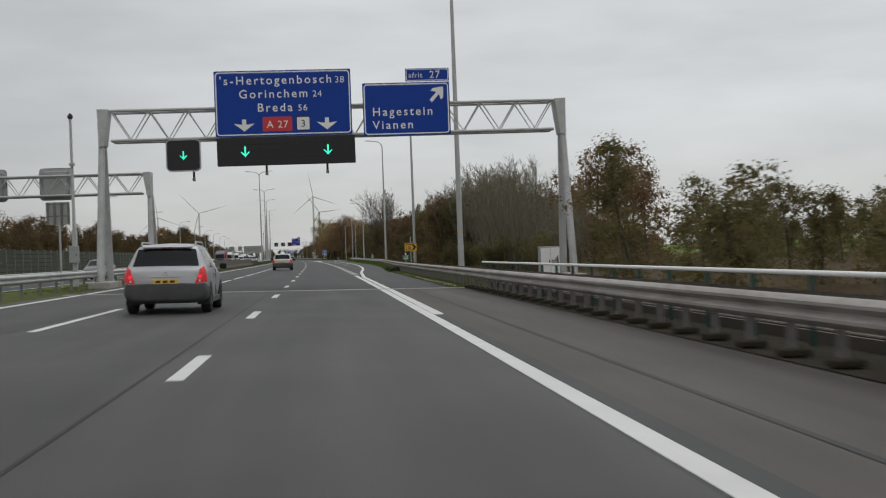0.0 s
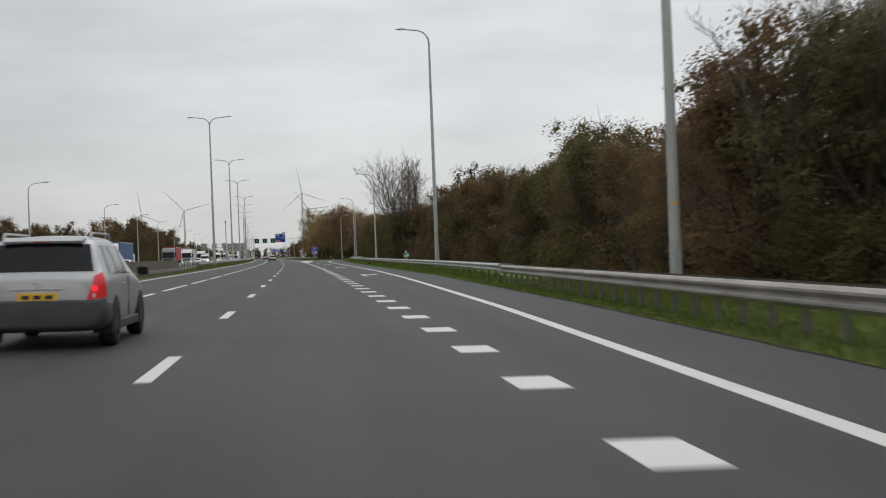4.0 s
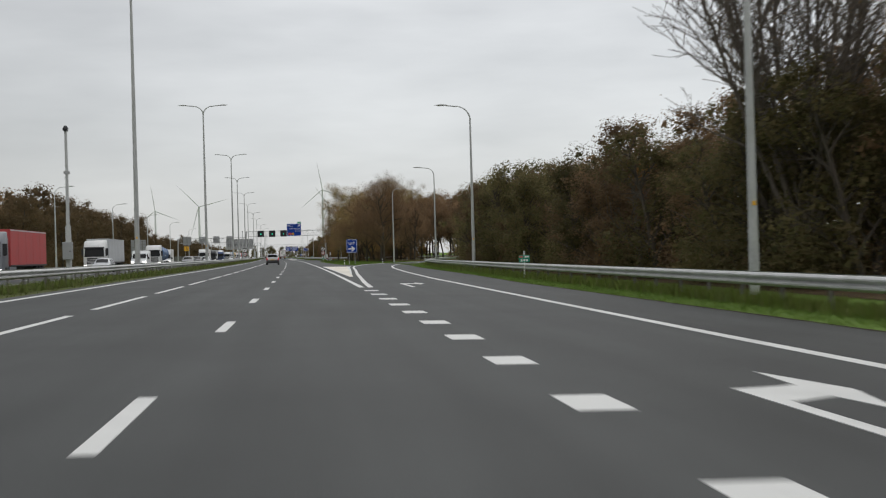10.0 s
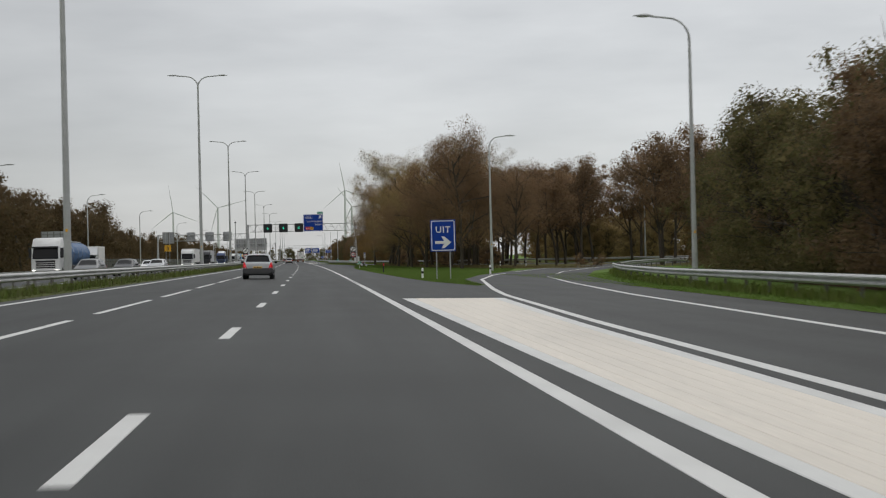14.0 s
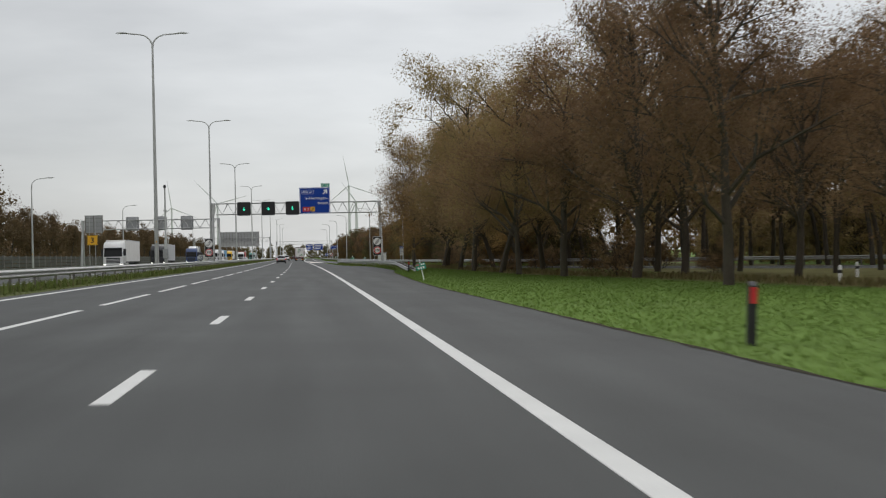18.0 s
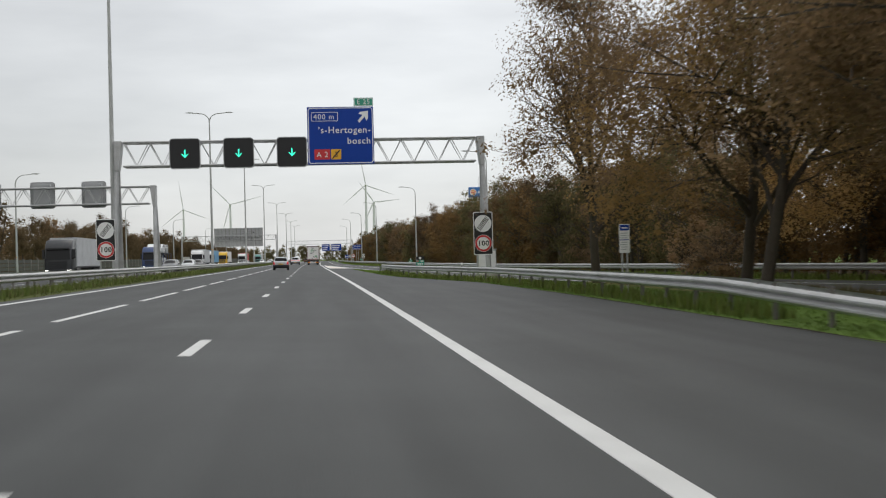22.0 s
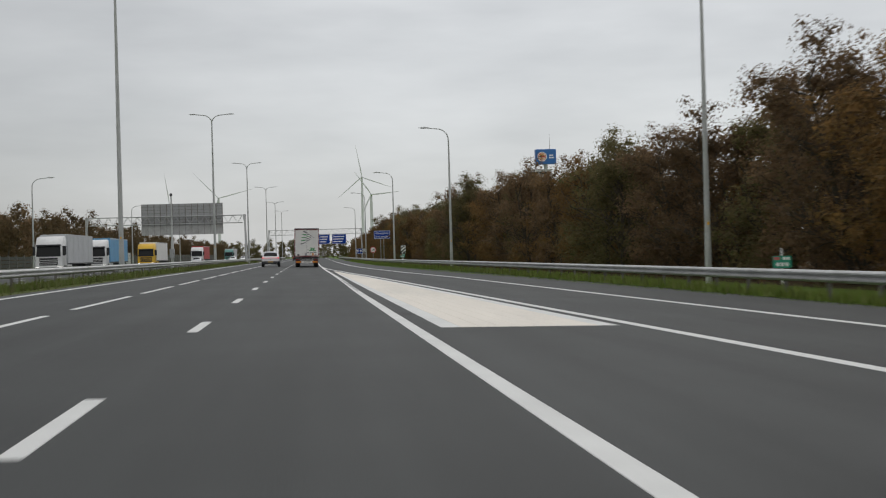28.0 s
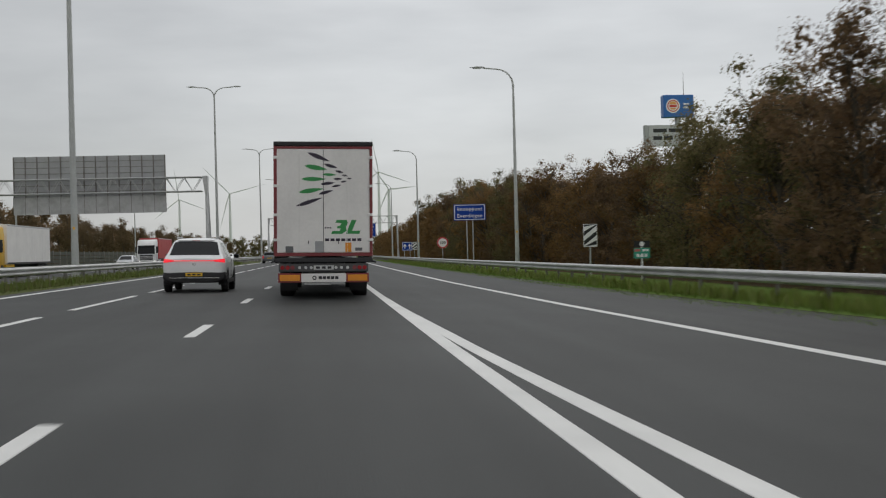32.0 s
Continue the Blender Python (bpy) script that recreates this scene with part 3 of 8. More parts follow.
def lamp_post(height, arms, reach, label):
    """A tall tapered road lamp with one or two curved arms; the arms lie along local x."""
    ob = thing("street_lamp", Matrix(), label, "street lamp", "lamps along the motorway")
    r = 0.16 if height > 15 else 0.125
    part("base", Shape().tube([(0, 0, -0.2), (0, 0, 1.7)], [r * 1.08, r * 1.06], 12), POLE, ob, smooth=True)
    part("door", Shape().box(-r * 0.6, r * 0.6, -r * 1.36, -r * 1.1, 0.5, 1.1, 0.01), GALV, ob)
    part("tag", Shape().box(-0.05, 0.05, -r * 1.06, -r * 0.9, 2.35, 2.47, 0.01), YELLOW, ob, "small yellow tag")
    part("pole", Shape().tube([(0, 0, 1.6), (0, 0, height * 0.6), (0, 0, height - 1.0)], [r, r * 0.72, r * 0.48], 12), POLE, ob, smooth=True)
    for sd in arms:
        pts = [(0, 0, height - 1.3)]
        for k in range(1, 8):
            a = radians(90 * k / 7)
            pts.append((sd * reach * 0.45 * (1 - math.cos(a)), 0, height - 1.1 + 1.0 * math.sin(a)))
        pts.append((sd * reach * 0.8, 0, height - 0.02))
        part("arm", Shape().tube(pts, [r * 0.45] * 3 + [r * 0.34] * (len(pts) - 3), 8), POLE, ob, smooth=True)
        head = Shape()
        for k, (w, h) in enumerate(((0.04, 0.03), (0.12, 0.07), (0.15, 0.08), (0.11, 0.05), (0.03, 0.02))):
            x = sd * (reach * 0.74 + 0.95 * k / 4)
            head.v += [(x, w, height), (x, w * 0.6, height + h), (x, -w * 0.6, height + h), (x, -w, height), (x, -w * 0.6, height - h * 0.5), (x, w * 0.6, height - h * 0.5)]
            if k:
                head.f += [(6 * k - 6 + j, 6 * k - 6 + (j + 1) % 6, 6 * k + (j + 1) % 6, 6 * k + j) for j in range(6)]
        lantern = part("lantern", head, POLE, ob, smooth=True)
        part("lens", Shape().box(sd * (reach * 0.74 + 0.25), sd * (reach * 0.74 + 0.75), -0.07, 0.07, height - 0.06, height - 0.038), LENS, lantern, "pale lamp lens")
    return ob


def stand(label, height, arms, reach, spots, turn=0.0):
    """Lamps of one kind at (u, s, height); each is the first one scaled to its own height."""
    ob = lamp_post(height, arms, reach, label)
    for k, (u, s, h) in enumerate(spots):
        m = place(u, s, sink(u, s), turn) @ Matrix.Scale(h / height, 4)
        if k:
            copy_thing(ob, Matrix()).matrix_basis = m
        else:
            ob.matrix_basis = m


stand("tall grey two-armed road lamp in the median", 19.0, (-1, 1), 2.6,
      [(-12.1, 240.5, 18.9), (-12.7, 313.8, 19.3), (-13.2, 386.5, 20.0), (-12.64, 450.7, 19.2), (-14.15, 526.0, 20.0), (-14.0, 589.3, 19.7), (-14.4, 671.0, 20.1), (-13.3, 732.5, 19.1),
       (-13.05, 808.5, 19.1), (-12.2, 873.7, 17.9), (-11.5, 938, 17.2), (-11.8, 1008, 17.2), (-12, 1078, 17.2)])
stand("tall grey single-armed road lamp behind the crash barrier", 18.6, (-1,), 2.3, [(5.65, 55.1, 18.6), (8.1, 116.2, 18.7), (9.35, 184, 19.7)])
stand("grey single-armed road lamp behind the crash barrier", 12.45, (-1,), 2.3,
      [(10.1, 264.7, 13.2), (10.48, 321.1, 12.2), (15.0, 382.9, 12.1), (16.26, 637.4, 12.3), (14.3, 699.8, 12.3), (11.56, 763, 12.8), (10.9, 828.5, 13.2), (9.9, 902, 14.0), (9.8, 965, 13.5)])
stand("grey single-armed road lamp on the grass", 12.4, (1,), 2.0, [(15.3, 446.0, 13.0), (46.5, 501.7, 13.1)])
stand("grey single-armed road lamp beyond the oncoming lanes", 11.5, (1,), 2.3, [(-33.8, s, 11.5) for s in (175, 237, 301, 352, 400, 455, 512, 572, 650, 730, 802, 882, 960)])


def board(name, m, x0, x1, z0, z1, mat, label, category="road sign", rim=0.05, inset=0.05, r=0.16, rim_mat=None):
    """A flat sign with a painted rim and aluminium back; local x is to the right, it faces -y."""
    ob = thing(name, m, label, category)
    part("panel", Shape().plate(rounded(x0, x1, z0, z1, 0.03), 0.0, 0.03), mat, ob)
    part("back", Shape().plate(rounded(x0 + 0.01, x1 - 0.01, z0 + 0.01, z1 - 0.01, 0.03), 0.031, 0.05), GREYBACK, ob, "bare aluminium back")
    if rim:
        a, b = rounded(x0 + inset, x1 - inset, z0 + inset, z1 - inset, r), rounded(x0 + inset + rim, x1 - inset - rim, z0 + inset + rim, z1 - inset - rim, max(r - rim, 0.01))
        n, sh = len(a), Shape()
        sh.add([(p[0], y, p[1]) for y, q in ((-0.006, a), (-0.006, b), (0.0, a), (0.0, b)) for p in q],
               [(k, (k + 1) % n, n + (k + 1) % n, n + k) for k in range(n)] + [(2 * n + k, 2 * n + (k + 1) % n, (k + 1) % n, k) for k in range(n)]
               + [(n + k, n + (k + 1) % n, 3 * n + (k + 1) % n, 3 * n + k) for k in range(n)])
        part("rim", sh, rim_mat or WHITE, ob, "white rim")
    for x in np.linspace(x0 + 0.3, x1 - 0.3, max(2, int((x1 - x0) / 1.5))):
        part("rib", Shape().box(x - 0.04, x + 0.04, 0.05, 0.11, z0 + 0.05, z1 - 0.05, 0.01), GREYBACK, ob)
    return ob


def patch(ob, name, x0, x1, z0, z1, mat, label="", r=0.05, y=-0.006):
    return part(name, Shape().plate(rounded(x0, x1, z0, z1, r), y, 0.0), mat, ob, label)


def turned(pts, cx, cz, deg, k=1.0):
    c, s = math.cos(radians(deg)) * k, math.sin(radians(deg)) * k
    return [(cx + p[0] * c - p[1] * s, cz + p[0] * s + p[1] * c) for p in pts]


ARROW = [(-0.09, -0.5), (0.09, -0.5), (0.09, 0.05), (0.36, -0.1), (0.36, 0.08), (0.0, 0.5), (-0.36, 0.08), (-0.36, -0.1), (-0.09, 0.05)]
BROAD = [(-0.1, 0.26), (0.1, 0.26), (0.1, 0.0), (0.5, 0.06), (0.0, -0.32), (-0.5, 0.06), (-0.1, 0.0)]


def lane_signal(m, x0, x1, z0, z1, label="black matrix lane signal with lit green arrow", lit=True):
    """A matrix sign over a lane: black shield, pale rim, lamp arrow."""
    ob = thing("lane_signal", m, label, "matrix sign", "lane signals on the gantries")
    part("shield", Shape().plate(rounded(x0, x1, z0, z1, 0.2), 0.0, 0.12), BLACK, ob)
    a, b = rounded(x0 - 0.01, x1 + 0.01, z0 - 0.01, z1 + 0.01, 0.21), rounded(x0 + 0.04, x1 - 0.04, z0 + 0.04, z1 - 0.04, 0.17)
    n = len(a)
    part("rim", Shape().add([(p[0], y, p[1]) for y, q in ((-0.012, a), (-0.012, b), (0.12, a), (0.0, b)) for p in q],
                            [(k, (k + 1) % n, n + (k + 1) % n, n + k) for k in range(n)] + [(2 * n + k, 2 * n + (k + 1) % n, (k + 1) % n, k) for k in range(n)]
                            + [(n + k, n + (k + 1) % n, 3 * n + (k + 1) % n, 3 * n + k) for k in range(n)]), GREYBACK, ob, "pale metal rim")
    part("housing", Shape().box(x0 + 0.25, x1 - 0.25, 0.12, 0.45, z0 + 0.2, z1 - 0.2, 0.05), GREYBACK, ob, "grey housing at the back")
    if lit:
        lamp_arrow(ob, (x0 + x1) / 2, (z0 + z1) / 2, (z1 - z0) / 1.85)
    return ob


def lamp_arrow(ob, cx, cz, k):
    part("arrow_stem", Shape().plate([(cx - 0.035 * k, cz + 0.24 * k), (cx + 0.035 * k, cz + 0.24 * k), (cx + 0.035 * k, cz - 0.18 * k), (cx - 0.035 * k, cz - 0.18 * k)], -0.016, -0.002), LIT_GREEN, ob, "lit green arrow stem")
    part("arrow_head", Shape().plate([(cx - 0.22 * k, cz - 0.02 * k), (cx - 0.16 * k, cz - 0.02 * k), (cx, cz - 0.18 * k), (cx + 0.16 * k, cz - 0.02 * k), (cx + 0.22 * k, cz - 0.02 * k), (cx, cz - 0.27 * k)], -0.016, -0.002), LIT_GREEN, ob, "lit green arrow head")


def gantry(s, x0, x1, z0, z1, label, bay=1.55, depth=0.9, foot=0.25):
    """A lattice beam of round bars on two splayed tube legs, across the road at s."""
    ob = thing("gantry", place(0, s, 0), label, "gantry")
    n = round((x1 - x0 - 1.2) / bay)
    a, b = x0 + 0.45, x1 - 0.45
    for y in (-depth / 2, depth / 2):
        for z in (z0, z1):
            part("chord", Shape().tube([(a, y, z), (b, y, z)], 0.065, 8), GALV, ob, smooth=True)
        for k in range(n):
            xa, xb, xm = a + (b - a) * k / n, a + (b - a) * (k + 1) / n, a + (b - a) * (k + 0.5) / n
            part("brace", Shape().tube([(xa, y, z1), (xm, y, z0), (xb, y, z1)], 0.034, 6), GALV, ob, smooth=True)
    for z in (z0, z1):
        for k in range(n + 1):
            xa = a + (b - a) * k / n
            part("tie", Shape().tube([(xa, -depth / 2, z), (xa, depth / 2, z)], 0.035, 6), GALV, ob, smooth=True)
            if k < n:
                part("tie", Shape().tube([(xa, -depth / 2, z), (a + (b - a) * (k + 1) / n, depth / 2, z)], 0.03, 6), GALV, ob, smooth=True)
    for x, sd in ((x0, -1), (x1, 1)):
        zf = sink(x, s) - 0.3
        part("leg_head", Shape().add([(x + sd * p, y, z) for y in (-depth / 2 - 0.06, depth / 2 + 0.06) for p, z in ((0.12, z1 + 0.08), (-0.36, z1 + 0.07), (-0.14, z0 - 0.2), (0.1, z0 - 0.25))],
                                     [(0, 1, 2, 3), (7, 6, 5, 4), (0, 4, 5, 1), (1, 5, 6, 2), (2, 6, 7, 3), (3, 7, 4, 0)]), GALV, ob)
        for y, d in ((-0.3, -1), (0.3, 1)):
            part("leg", Shape().tube([(x, y * 0.8, z0 - 0.1), (x + sd * 0.1, y + d * 1.0, zf)], [0.14, 0.18], 12), GALV, ob, smooth=True)
        part("plinth", Shape().box(x - 0.45 + sd * 0.1, x + 0.45 + sd * 0.1, -1.7, 1.7, zf, sink(x, s) + foot, 0.05), CONCRETE, ob)
    return ob


# the first gantry, at the end of the viaduct
G1, G2, G3 = 42.6, 589.2, 1000.0
gantry(G1, -11.4, 9.0, 6.55, 7.85, "galvanised lattice gantry over the carriageway with blue signs")
M1 = place(0, G1 - 0.75, 0)
b1 = board("direction_sign", M1, -6.45, -0.5, 6.55, 9.42, BLUE, "large blue motorway sign with white place names and arrows")
words("'s-Hertogenbosch", 0.52, -6.22, 8.82, WHITE, b1, bold=0.004, space=1.3)
words("38", 0.40, -1.2, 8.82, WHITE, b1)
words("Gorinchem", 0.52, -5.4, 8.22, WHITE, b1, bold=0.004, space=1.3)
words("24", 0.40, -2.2, 8.22, WHITE, b1)
words("Breda", 0.52, -4.62, 7.62, WHITE, b1, bold=0.004, space=1.3)
words("56", 0.40, -2.85, 7.62, WHITE, b1)
patch(b1, "route_shield", -4.4, -3.12, 6.75, 7.38, RED, "red route number shield")
words("A 27", 0.44, -3.76, 6.9, WHITE, b1, align="CENTER", y=-0.016)
patch(b1, "ring_shield_rim", -2.95, -2.33, 6.75, 7.38, BLACK)
patch(b1, "ring_shield", -2.91, -2.37, 6.79, 7.34, WHITE, "white square with a black number", y=-0.009)
words("3", 0.42, -2.64, 6.92, BLACK, b1, align="CENTER", y=-0.018)
for x in (-5.2, -1.6):
    part("lane_arrow", Shape().plate(turned(BROAD, x, 7.06, 0, 0.9), -0.008, 0.0), WHITE, b1, "broad white arrow")
b2 = board("direction_sign", M1, 0.0, 3.86, 6.42, 8.75, BLUE, "blue exit sign with white place names and slanting arrow")
words("Hagestein", 0.52, 0.4, 7.3, WHITE, b2, bold=0.004, space=1.3)
words("Vianen", 0.52, 0.4, 6.72, WHITE, b2, bold=0.004, space=1.3)
part("exit_arrow", Shape().plate(turned(ARROW, 3.3, 8.22, -42, 0.85), -0.008, 0.0), WHITE, b2, "white slanting arrow")
b3 = board("exit_number_sign", M1, 1.92, 3.86, 8.79, 9.36, BLUE, "small blue exit number board above the exit sign", rim=0.03, inset=0.03, r=0.06)
words("afrit", 0.34, 2.05, 8.95, WHITE, b3)
words("27", 0.46, 2.98, 8.92, WHITE, b3)
lane_signal(M1, -8.6, -7.13, 5.12, 6.5)
band = thing("matrix_board", M1, "long black signal board with two lit green arrows", "matrix sign")
part("panel", Shape().box(-6.42, -0.4, 0.0, 0.25, 5.28, 6.5, 0.02), BLACK, band)
for z in (5.6, 5.9, 6.2):
    part("seam", Shape().box(-6.4, -0.42, -0.008, 0.0, z, z + 0.02), RUBBER, band)
for x in (-5.2, -1.6):
    lamp_arrow(band, x, 5.9, 0.9)
for x, z in ((-7.45, 5.1), (-4.3, 5.27), (-1.65, 5.27)):
    cam_ob = thing("traffic_camera", M1 @ Matrix.Translation((x, 0.1, z)), "small dark traffic sensor hanging below the gantry", "traffic camera", "sensors under the gantry")
    part("bracket", Shape().tube([(0, 0, 0), (0, 0, -0.3)], 0.05, 8), BLACK, cam_ob)
    part("housing", Shape().box(-0.06, 0.06, -0.14, 0.1, -0.42, -0.28, 0.02), GALV_OLD, cam_ob)

# the second gantry, past the wood
gantry(G2, -13.7, 8.9, 7.15, 8.62, "galvanised lattice gantry with lane signals and a blue sign")
M2 = place(0, G2 - 0.75, 0)
for x in (-10.45, -7.2, -3.95):
    lane_signal(M2, x, x + 1.85, 6.93, 8.78)
c1 = board("direction_sign", M2, -2.05, 2.05, 7.05, 10.6, BLUE, "blue sign announcing the exit in 400 m")
patch(c1, "distance_rim", -1.8, -0.15, 9.72, 10.28, WHITE)
patch(c1, "distance_field", -1.77, -0.18, 9.75, 10.25, BLUE, y=-0.009)
words("400 m", 0.46, -1.66, 9.84, WHITE, c1, y=-0.016)
words("'s-Hertogen-", 0.56, 1.85, 8.98, WHITE, c1, align="RIGHT", bold=0.004)
words("bosch", 0.56, 1.85, 8.3, WHITE, c1, align="RIGHT", bold=0.004)
part("exit_arrow", Shape().plate(turned(ARROW, 1.42, 10.0, -42, 0.9), -0.008, 0.0), WHITE, c1, "white slanting arrow")
patch(c1, "route_shield", -1.65, -0.68, 7.35, 7.98, RED, "red route number shield")
words("A 2", 0.46, -1.16, 7.5, WHITE, c1, align="CENTER", y=-0.016)
patch(c1, "ring_shield", -0.62, 0.0, 7.35, 7.98, YELLOW, "orange number shield struck out in black")
words("3", 0.46, -0.3, 7.5, BLACK, c1, align="CENTER", y=-0.016)
part("strike", Shape().plate([(-0.58, 7.42), (-0.52, 7.38), (-0.04, 7.9), (-0.1, 7.95)], -0.018, -0.006), BLACK, c1)
c2 = board("route_sign", M2, 0.85, 2.05, 10.63, 11.15, GREEN, "small green European route board", rim=0.03, inset=0.025, r=0.05)
words("E 25", 0.42, 1.45, 10.76, WHITE, c2, align="CENTER")


def speed_panel(m, label):
    ob = thing("speed_sign", m, label, "road sign", "tall black speed signs")
    part("panel", Shape().plate(rounded(-0.56, 0.56, 1.22, 3.7, 0.08), 0.0, 0.05), BLACK, ob)
    a, b = rounded(-0.57, 0.57, 1.21, 3.71, 0.09), rounded(-0.53, 0.53, 1.25, 3.67, 0.06)
    n = len(a)
    part("rim", Shape().add([(p[0], -0.006, p[1]) for q in (a, b) for p in q], [(k, (k + 1) % n, n + (k + 1) % n, n + k) for k in range(n)]), WHITE, ob, "white rim")
    part("end_disc", Shape().disc((0, 3.03), 0.5, -0.012, 0.0), WHITE, ob, "white end-of-limit disc")
    for d in (-0.11, -0.035, 0.04, 0.115):
        part("stripe", Shape().plate(turned([(d - 0.018, -0.42), (d + 0.018, -0.42), (d + 0.018, 0.42), (d - 0.018, 0.42)], 0, 3.03, -38), -0.018, -0.008), BLACK, ob)
    part("limit_disc", Shape().disc((0, 1.88), 0.5, -0.012, 0.0), WHITE, ob, "white speed disc")
    part("red_ring", Shape().ring((0, 1.88), 0.37, 0.48, -0.02, -0.008), RED, ob, "red ring")
    words("100", 0.42, 0.0, 1.74, BLACK, ob, align="CENTER", y=-0.02, bold=0.01)
    for x in (-0.35, 0.35):
        part("post", Shape().tube([(x, 0.1, -0.3), (x, 0.1, 3.5)], 0.04, 8), GALV, ob, smooth=True)
    return ob


speed_panel(place(8.0, 583.2, 0.0), "tall black sign with end-of-limit and 100 discs beside the gantry leg")
speed_panel(place(-14.2, 587.4, lie(-14.2)), "tall black sign with end-of-limit and 100 discs in the median")

# gantries over the oncoming lanes, seen from behind
def signal_back(s, x, z0, z1):
    ob = lane_signal(place(0, s, 0, 180) @ Matrix.Translation((-2 * x, 0, 0)) @ Matrix.Translation((x, 0, 0)), -0.95, 0.95, z0, z1, "grey back of a lane signal over the oncoming lanes", False)
    part("cover", Shape().plate(rounded(-0.93, 0.93, z0 + 0.02, z1 - 0.02, 0.18), 0.121, 0.14), GREYBACK, ob, "grey rear cover")
    return ob


for s, x0, x1, z0, z1, spots in ((62.0, -35.0, -12.0, 5.35, 6.5, (-17.6, -21.4, -25.2, -29.2)), (612.3, -34.7, -14.3, 6.0, 7.35, (-19.2, -23.2, -27.4)), (864.0, -38.7, -12.2, 7.2, 8.5, ())):
    gantry(s, x0, x1, z0, z1, "galvanised lattice gantry over the oncoming lanes")
    for x in spots:
        signal_back(s + 0.9, x, z0 - 0.2, z1 + 0.55)


def sign_back(s, x0, x1, z0, z1, label, cols, split=()):
    ob = thing("sign_back", place(0, s, 0), label, "road sign")
    part("panel", Shape().box(x0, x1, 0.0, 0.06, z0, z1, 0.02), GREYBACK, ob)
    for k in range(cols + 1):
        x = x0 + 0.05 + (x1 - x0 - 0.1) * k / cols
        part("rib", Shape().box(x - 0.05, x + 0.05, -0.09, 0.0, z0 + 0.02, z1 - 0.02, 0.01), GALV_OLD, ob)
    for z in np.arange(z0 + 0.4, z1, 0.55):
        part("rail", Shape().box(x0 + 0.02, x1 - 0.02, -0.05, 0.0, z - 0.02, z + 0.02), GALV_OLD, ob)
    return ob


wide_back = sign_back(864.9, -29.7, -16.0, 5.4, 10.7, "broad grey back of a large sign panel over the oncoming lanes", 13)
part("lower_panel", Shape().box(-29.7, -16.0, -0.14, -0.1, 5.38, 6.95, 0.01), GALV, wide_back, "paler lower panel")
for k in range(14):
    part("seam", Shape().box(-29.7 + 13.7 * k / 13 - 0.02, -29.7 + 13.7 * k / 13 + 0.02, -0.15, -0.139, 5.42, 6.92), GALV_OLD, wide_back)
sign_back(601.0, -32.5, -30.0, 5.3, 7.8, "grey back of a sign box on the oncoming gantry", 2)

# the far gantry ahead
gantry(G3, -13.5, 12.6, 7.2, 8.6, "galvanised lattice gantry far ahead")
M3 = place(0, G3 - 0.75, 0)
for x0, x1 in ((0.5, 3.6), (4.2, 8.2)):
    d = board("direction_sign", M3, x0, x1, 4.4, 7.1, BLUE, "blue direction sign on the far gantry")
    for k, z in enumerate((6.3, 5.6, 4.9)):
        patch(d, "text_bar", x0 + 0.4, x1 - 0.5 - 0.3 * k, z, z + 0.28, WHITE, r=0.02)


# ---- trees, woodland, grass ----
def leaf_material(name, shades, rough=0.75):
    m = bpy.data.materials.new(name)
    m.use_nodes = True
    n, l = m.node_tree.nodes, m.node_tree.links
    b = n["Principled BSDF"]
    b.inputs["Roughness"].default_value, b.inputs["Specular IOR Level"].default_value = rough, 0.2
    geo, ramp, info, hsv, add = n.new("ShaderNodeNewGeometry"), n.new("ShaderNodeValToRGB"), n.new("ShaderNodeObjectInfo"), n.new("ShaderNodeHueSaturation"), n.new("ShaderNodeMapRange")
    while len(ramp.color_ramp.elements) < len(shades):
        ramp.color_ramp.elements.new(0.5)
    for k, c in enumerate(shades):
        ramp.color_ramp.elements[k].position = k / (len(shades) - 1)
        ramp.color_ramp.elements[k].color = (*c, 1)
    l.new(geo.outputs["Random Per Island"], ramp.inputs["Fac"])
    add.inputs["To Min"].default_value, add.inputs["To Max"].default_value = 0.7, 1.3
    l.new(info.outputs["Random"], add.inputs["Value"])
    l.new(add.outputs["Result"], hsv.inputs["Value"])
    l.new(ramp.outputs["Color"], hsv.inputs["Color"])
    l.new(hsv.outputs["Color"], b.inputs["Base Color"])
    glow, mix, out = n.new("ShaderNodeBsdfTranslucent"), n.new("ShaderNodeMixShader"), n["Material Output"]
    mix.inputs["Fac"].default_value = 0.5
    l.new(hsv.outputs["Color"], glow.inputs["Color"])
    l.new(b.outputs[0], mix.inputs[1])
    l.new(glow.outputs[0], mix.inputs[2])
    l.new(mix.outputs[0], out.inputs["Surface"])
    return m


BARK_GREY = material("grey_bark", (0.125, 0.105, 0.085), 0.95, vary=0.35, scale=2.5, fine=25, bump=0.8, stretch=(1, 1, 0.3))
BARK_PALE = material("pale_olive_bark", (0.175, 0.158, 0.115), 0.95, vary=0.35, scale=2.5, fine=25, bump=0.8, stretch=(1, 1, 0.3))
BARK = material("bark", (0.066, 0.053, 0.040), 0.95, vary=0.35, scale=2.5, fine=25, bump=0.8, stretch=(1, 1, 0.3), dirt=(0.05, 0.06, 0.03), dirt_amount=0.5)
LEAF_OLIVE = leaf_material("leaves_olive", ((0.086, 0.086, 0.037), (0.132, 0.121, 0.048), (0.172, 0.136, 0.063), (0.115, 0.098, 0.048)))
LEAF_BROWN = leaf_material("leaves_brown", ((0.129, 0.090, 0.054), (0.190, 0.118, 0.062), (0.146, 0.103, 0.062), (0.213, 0.140, 0.073)))
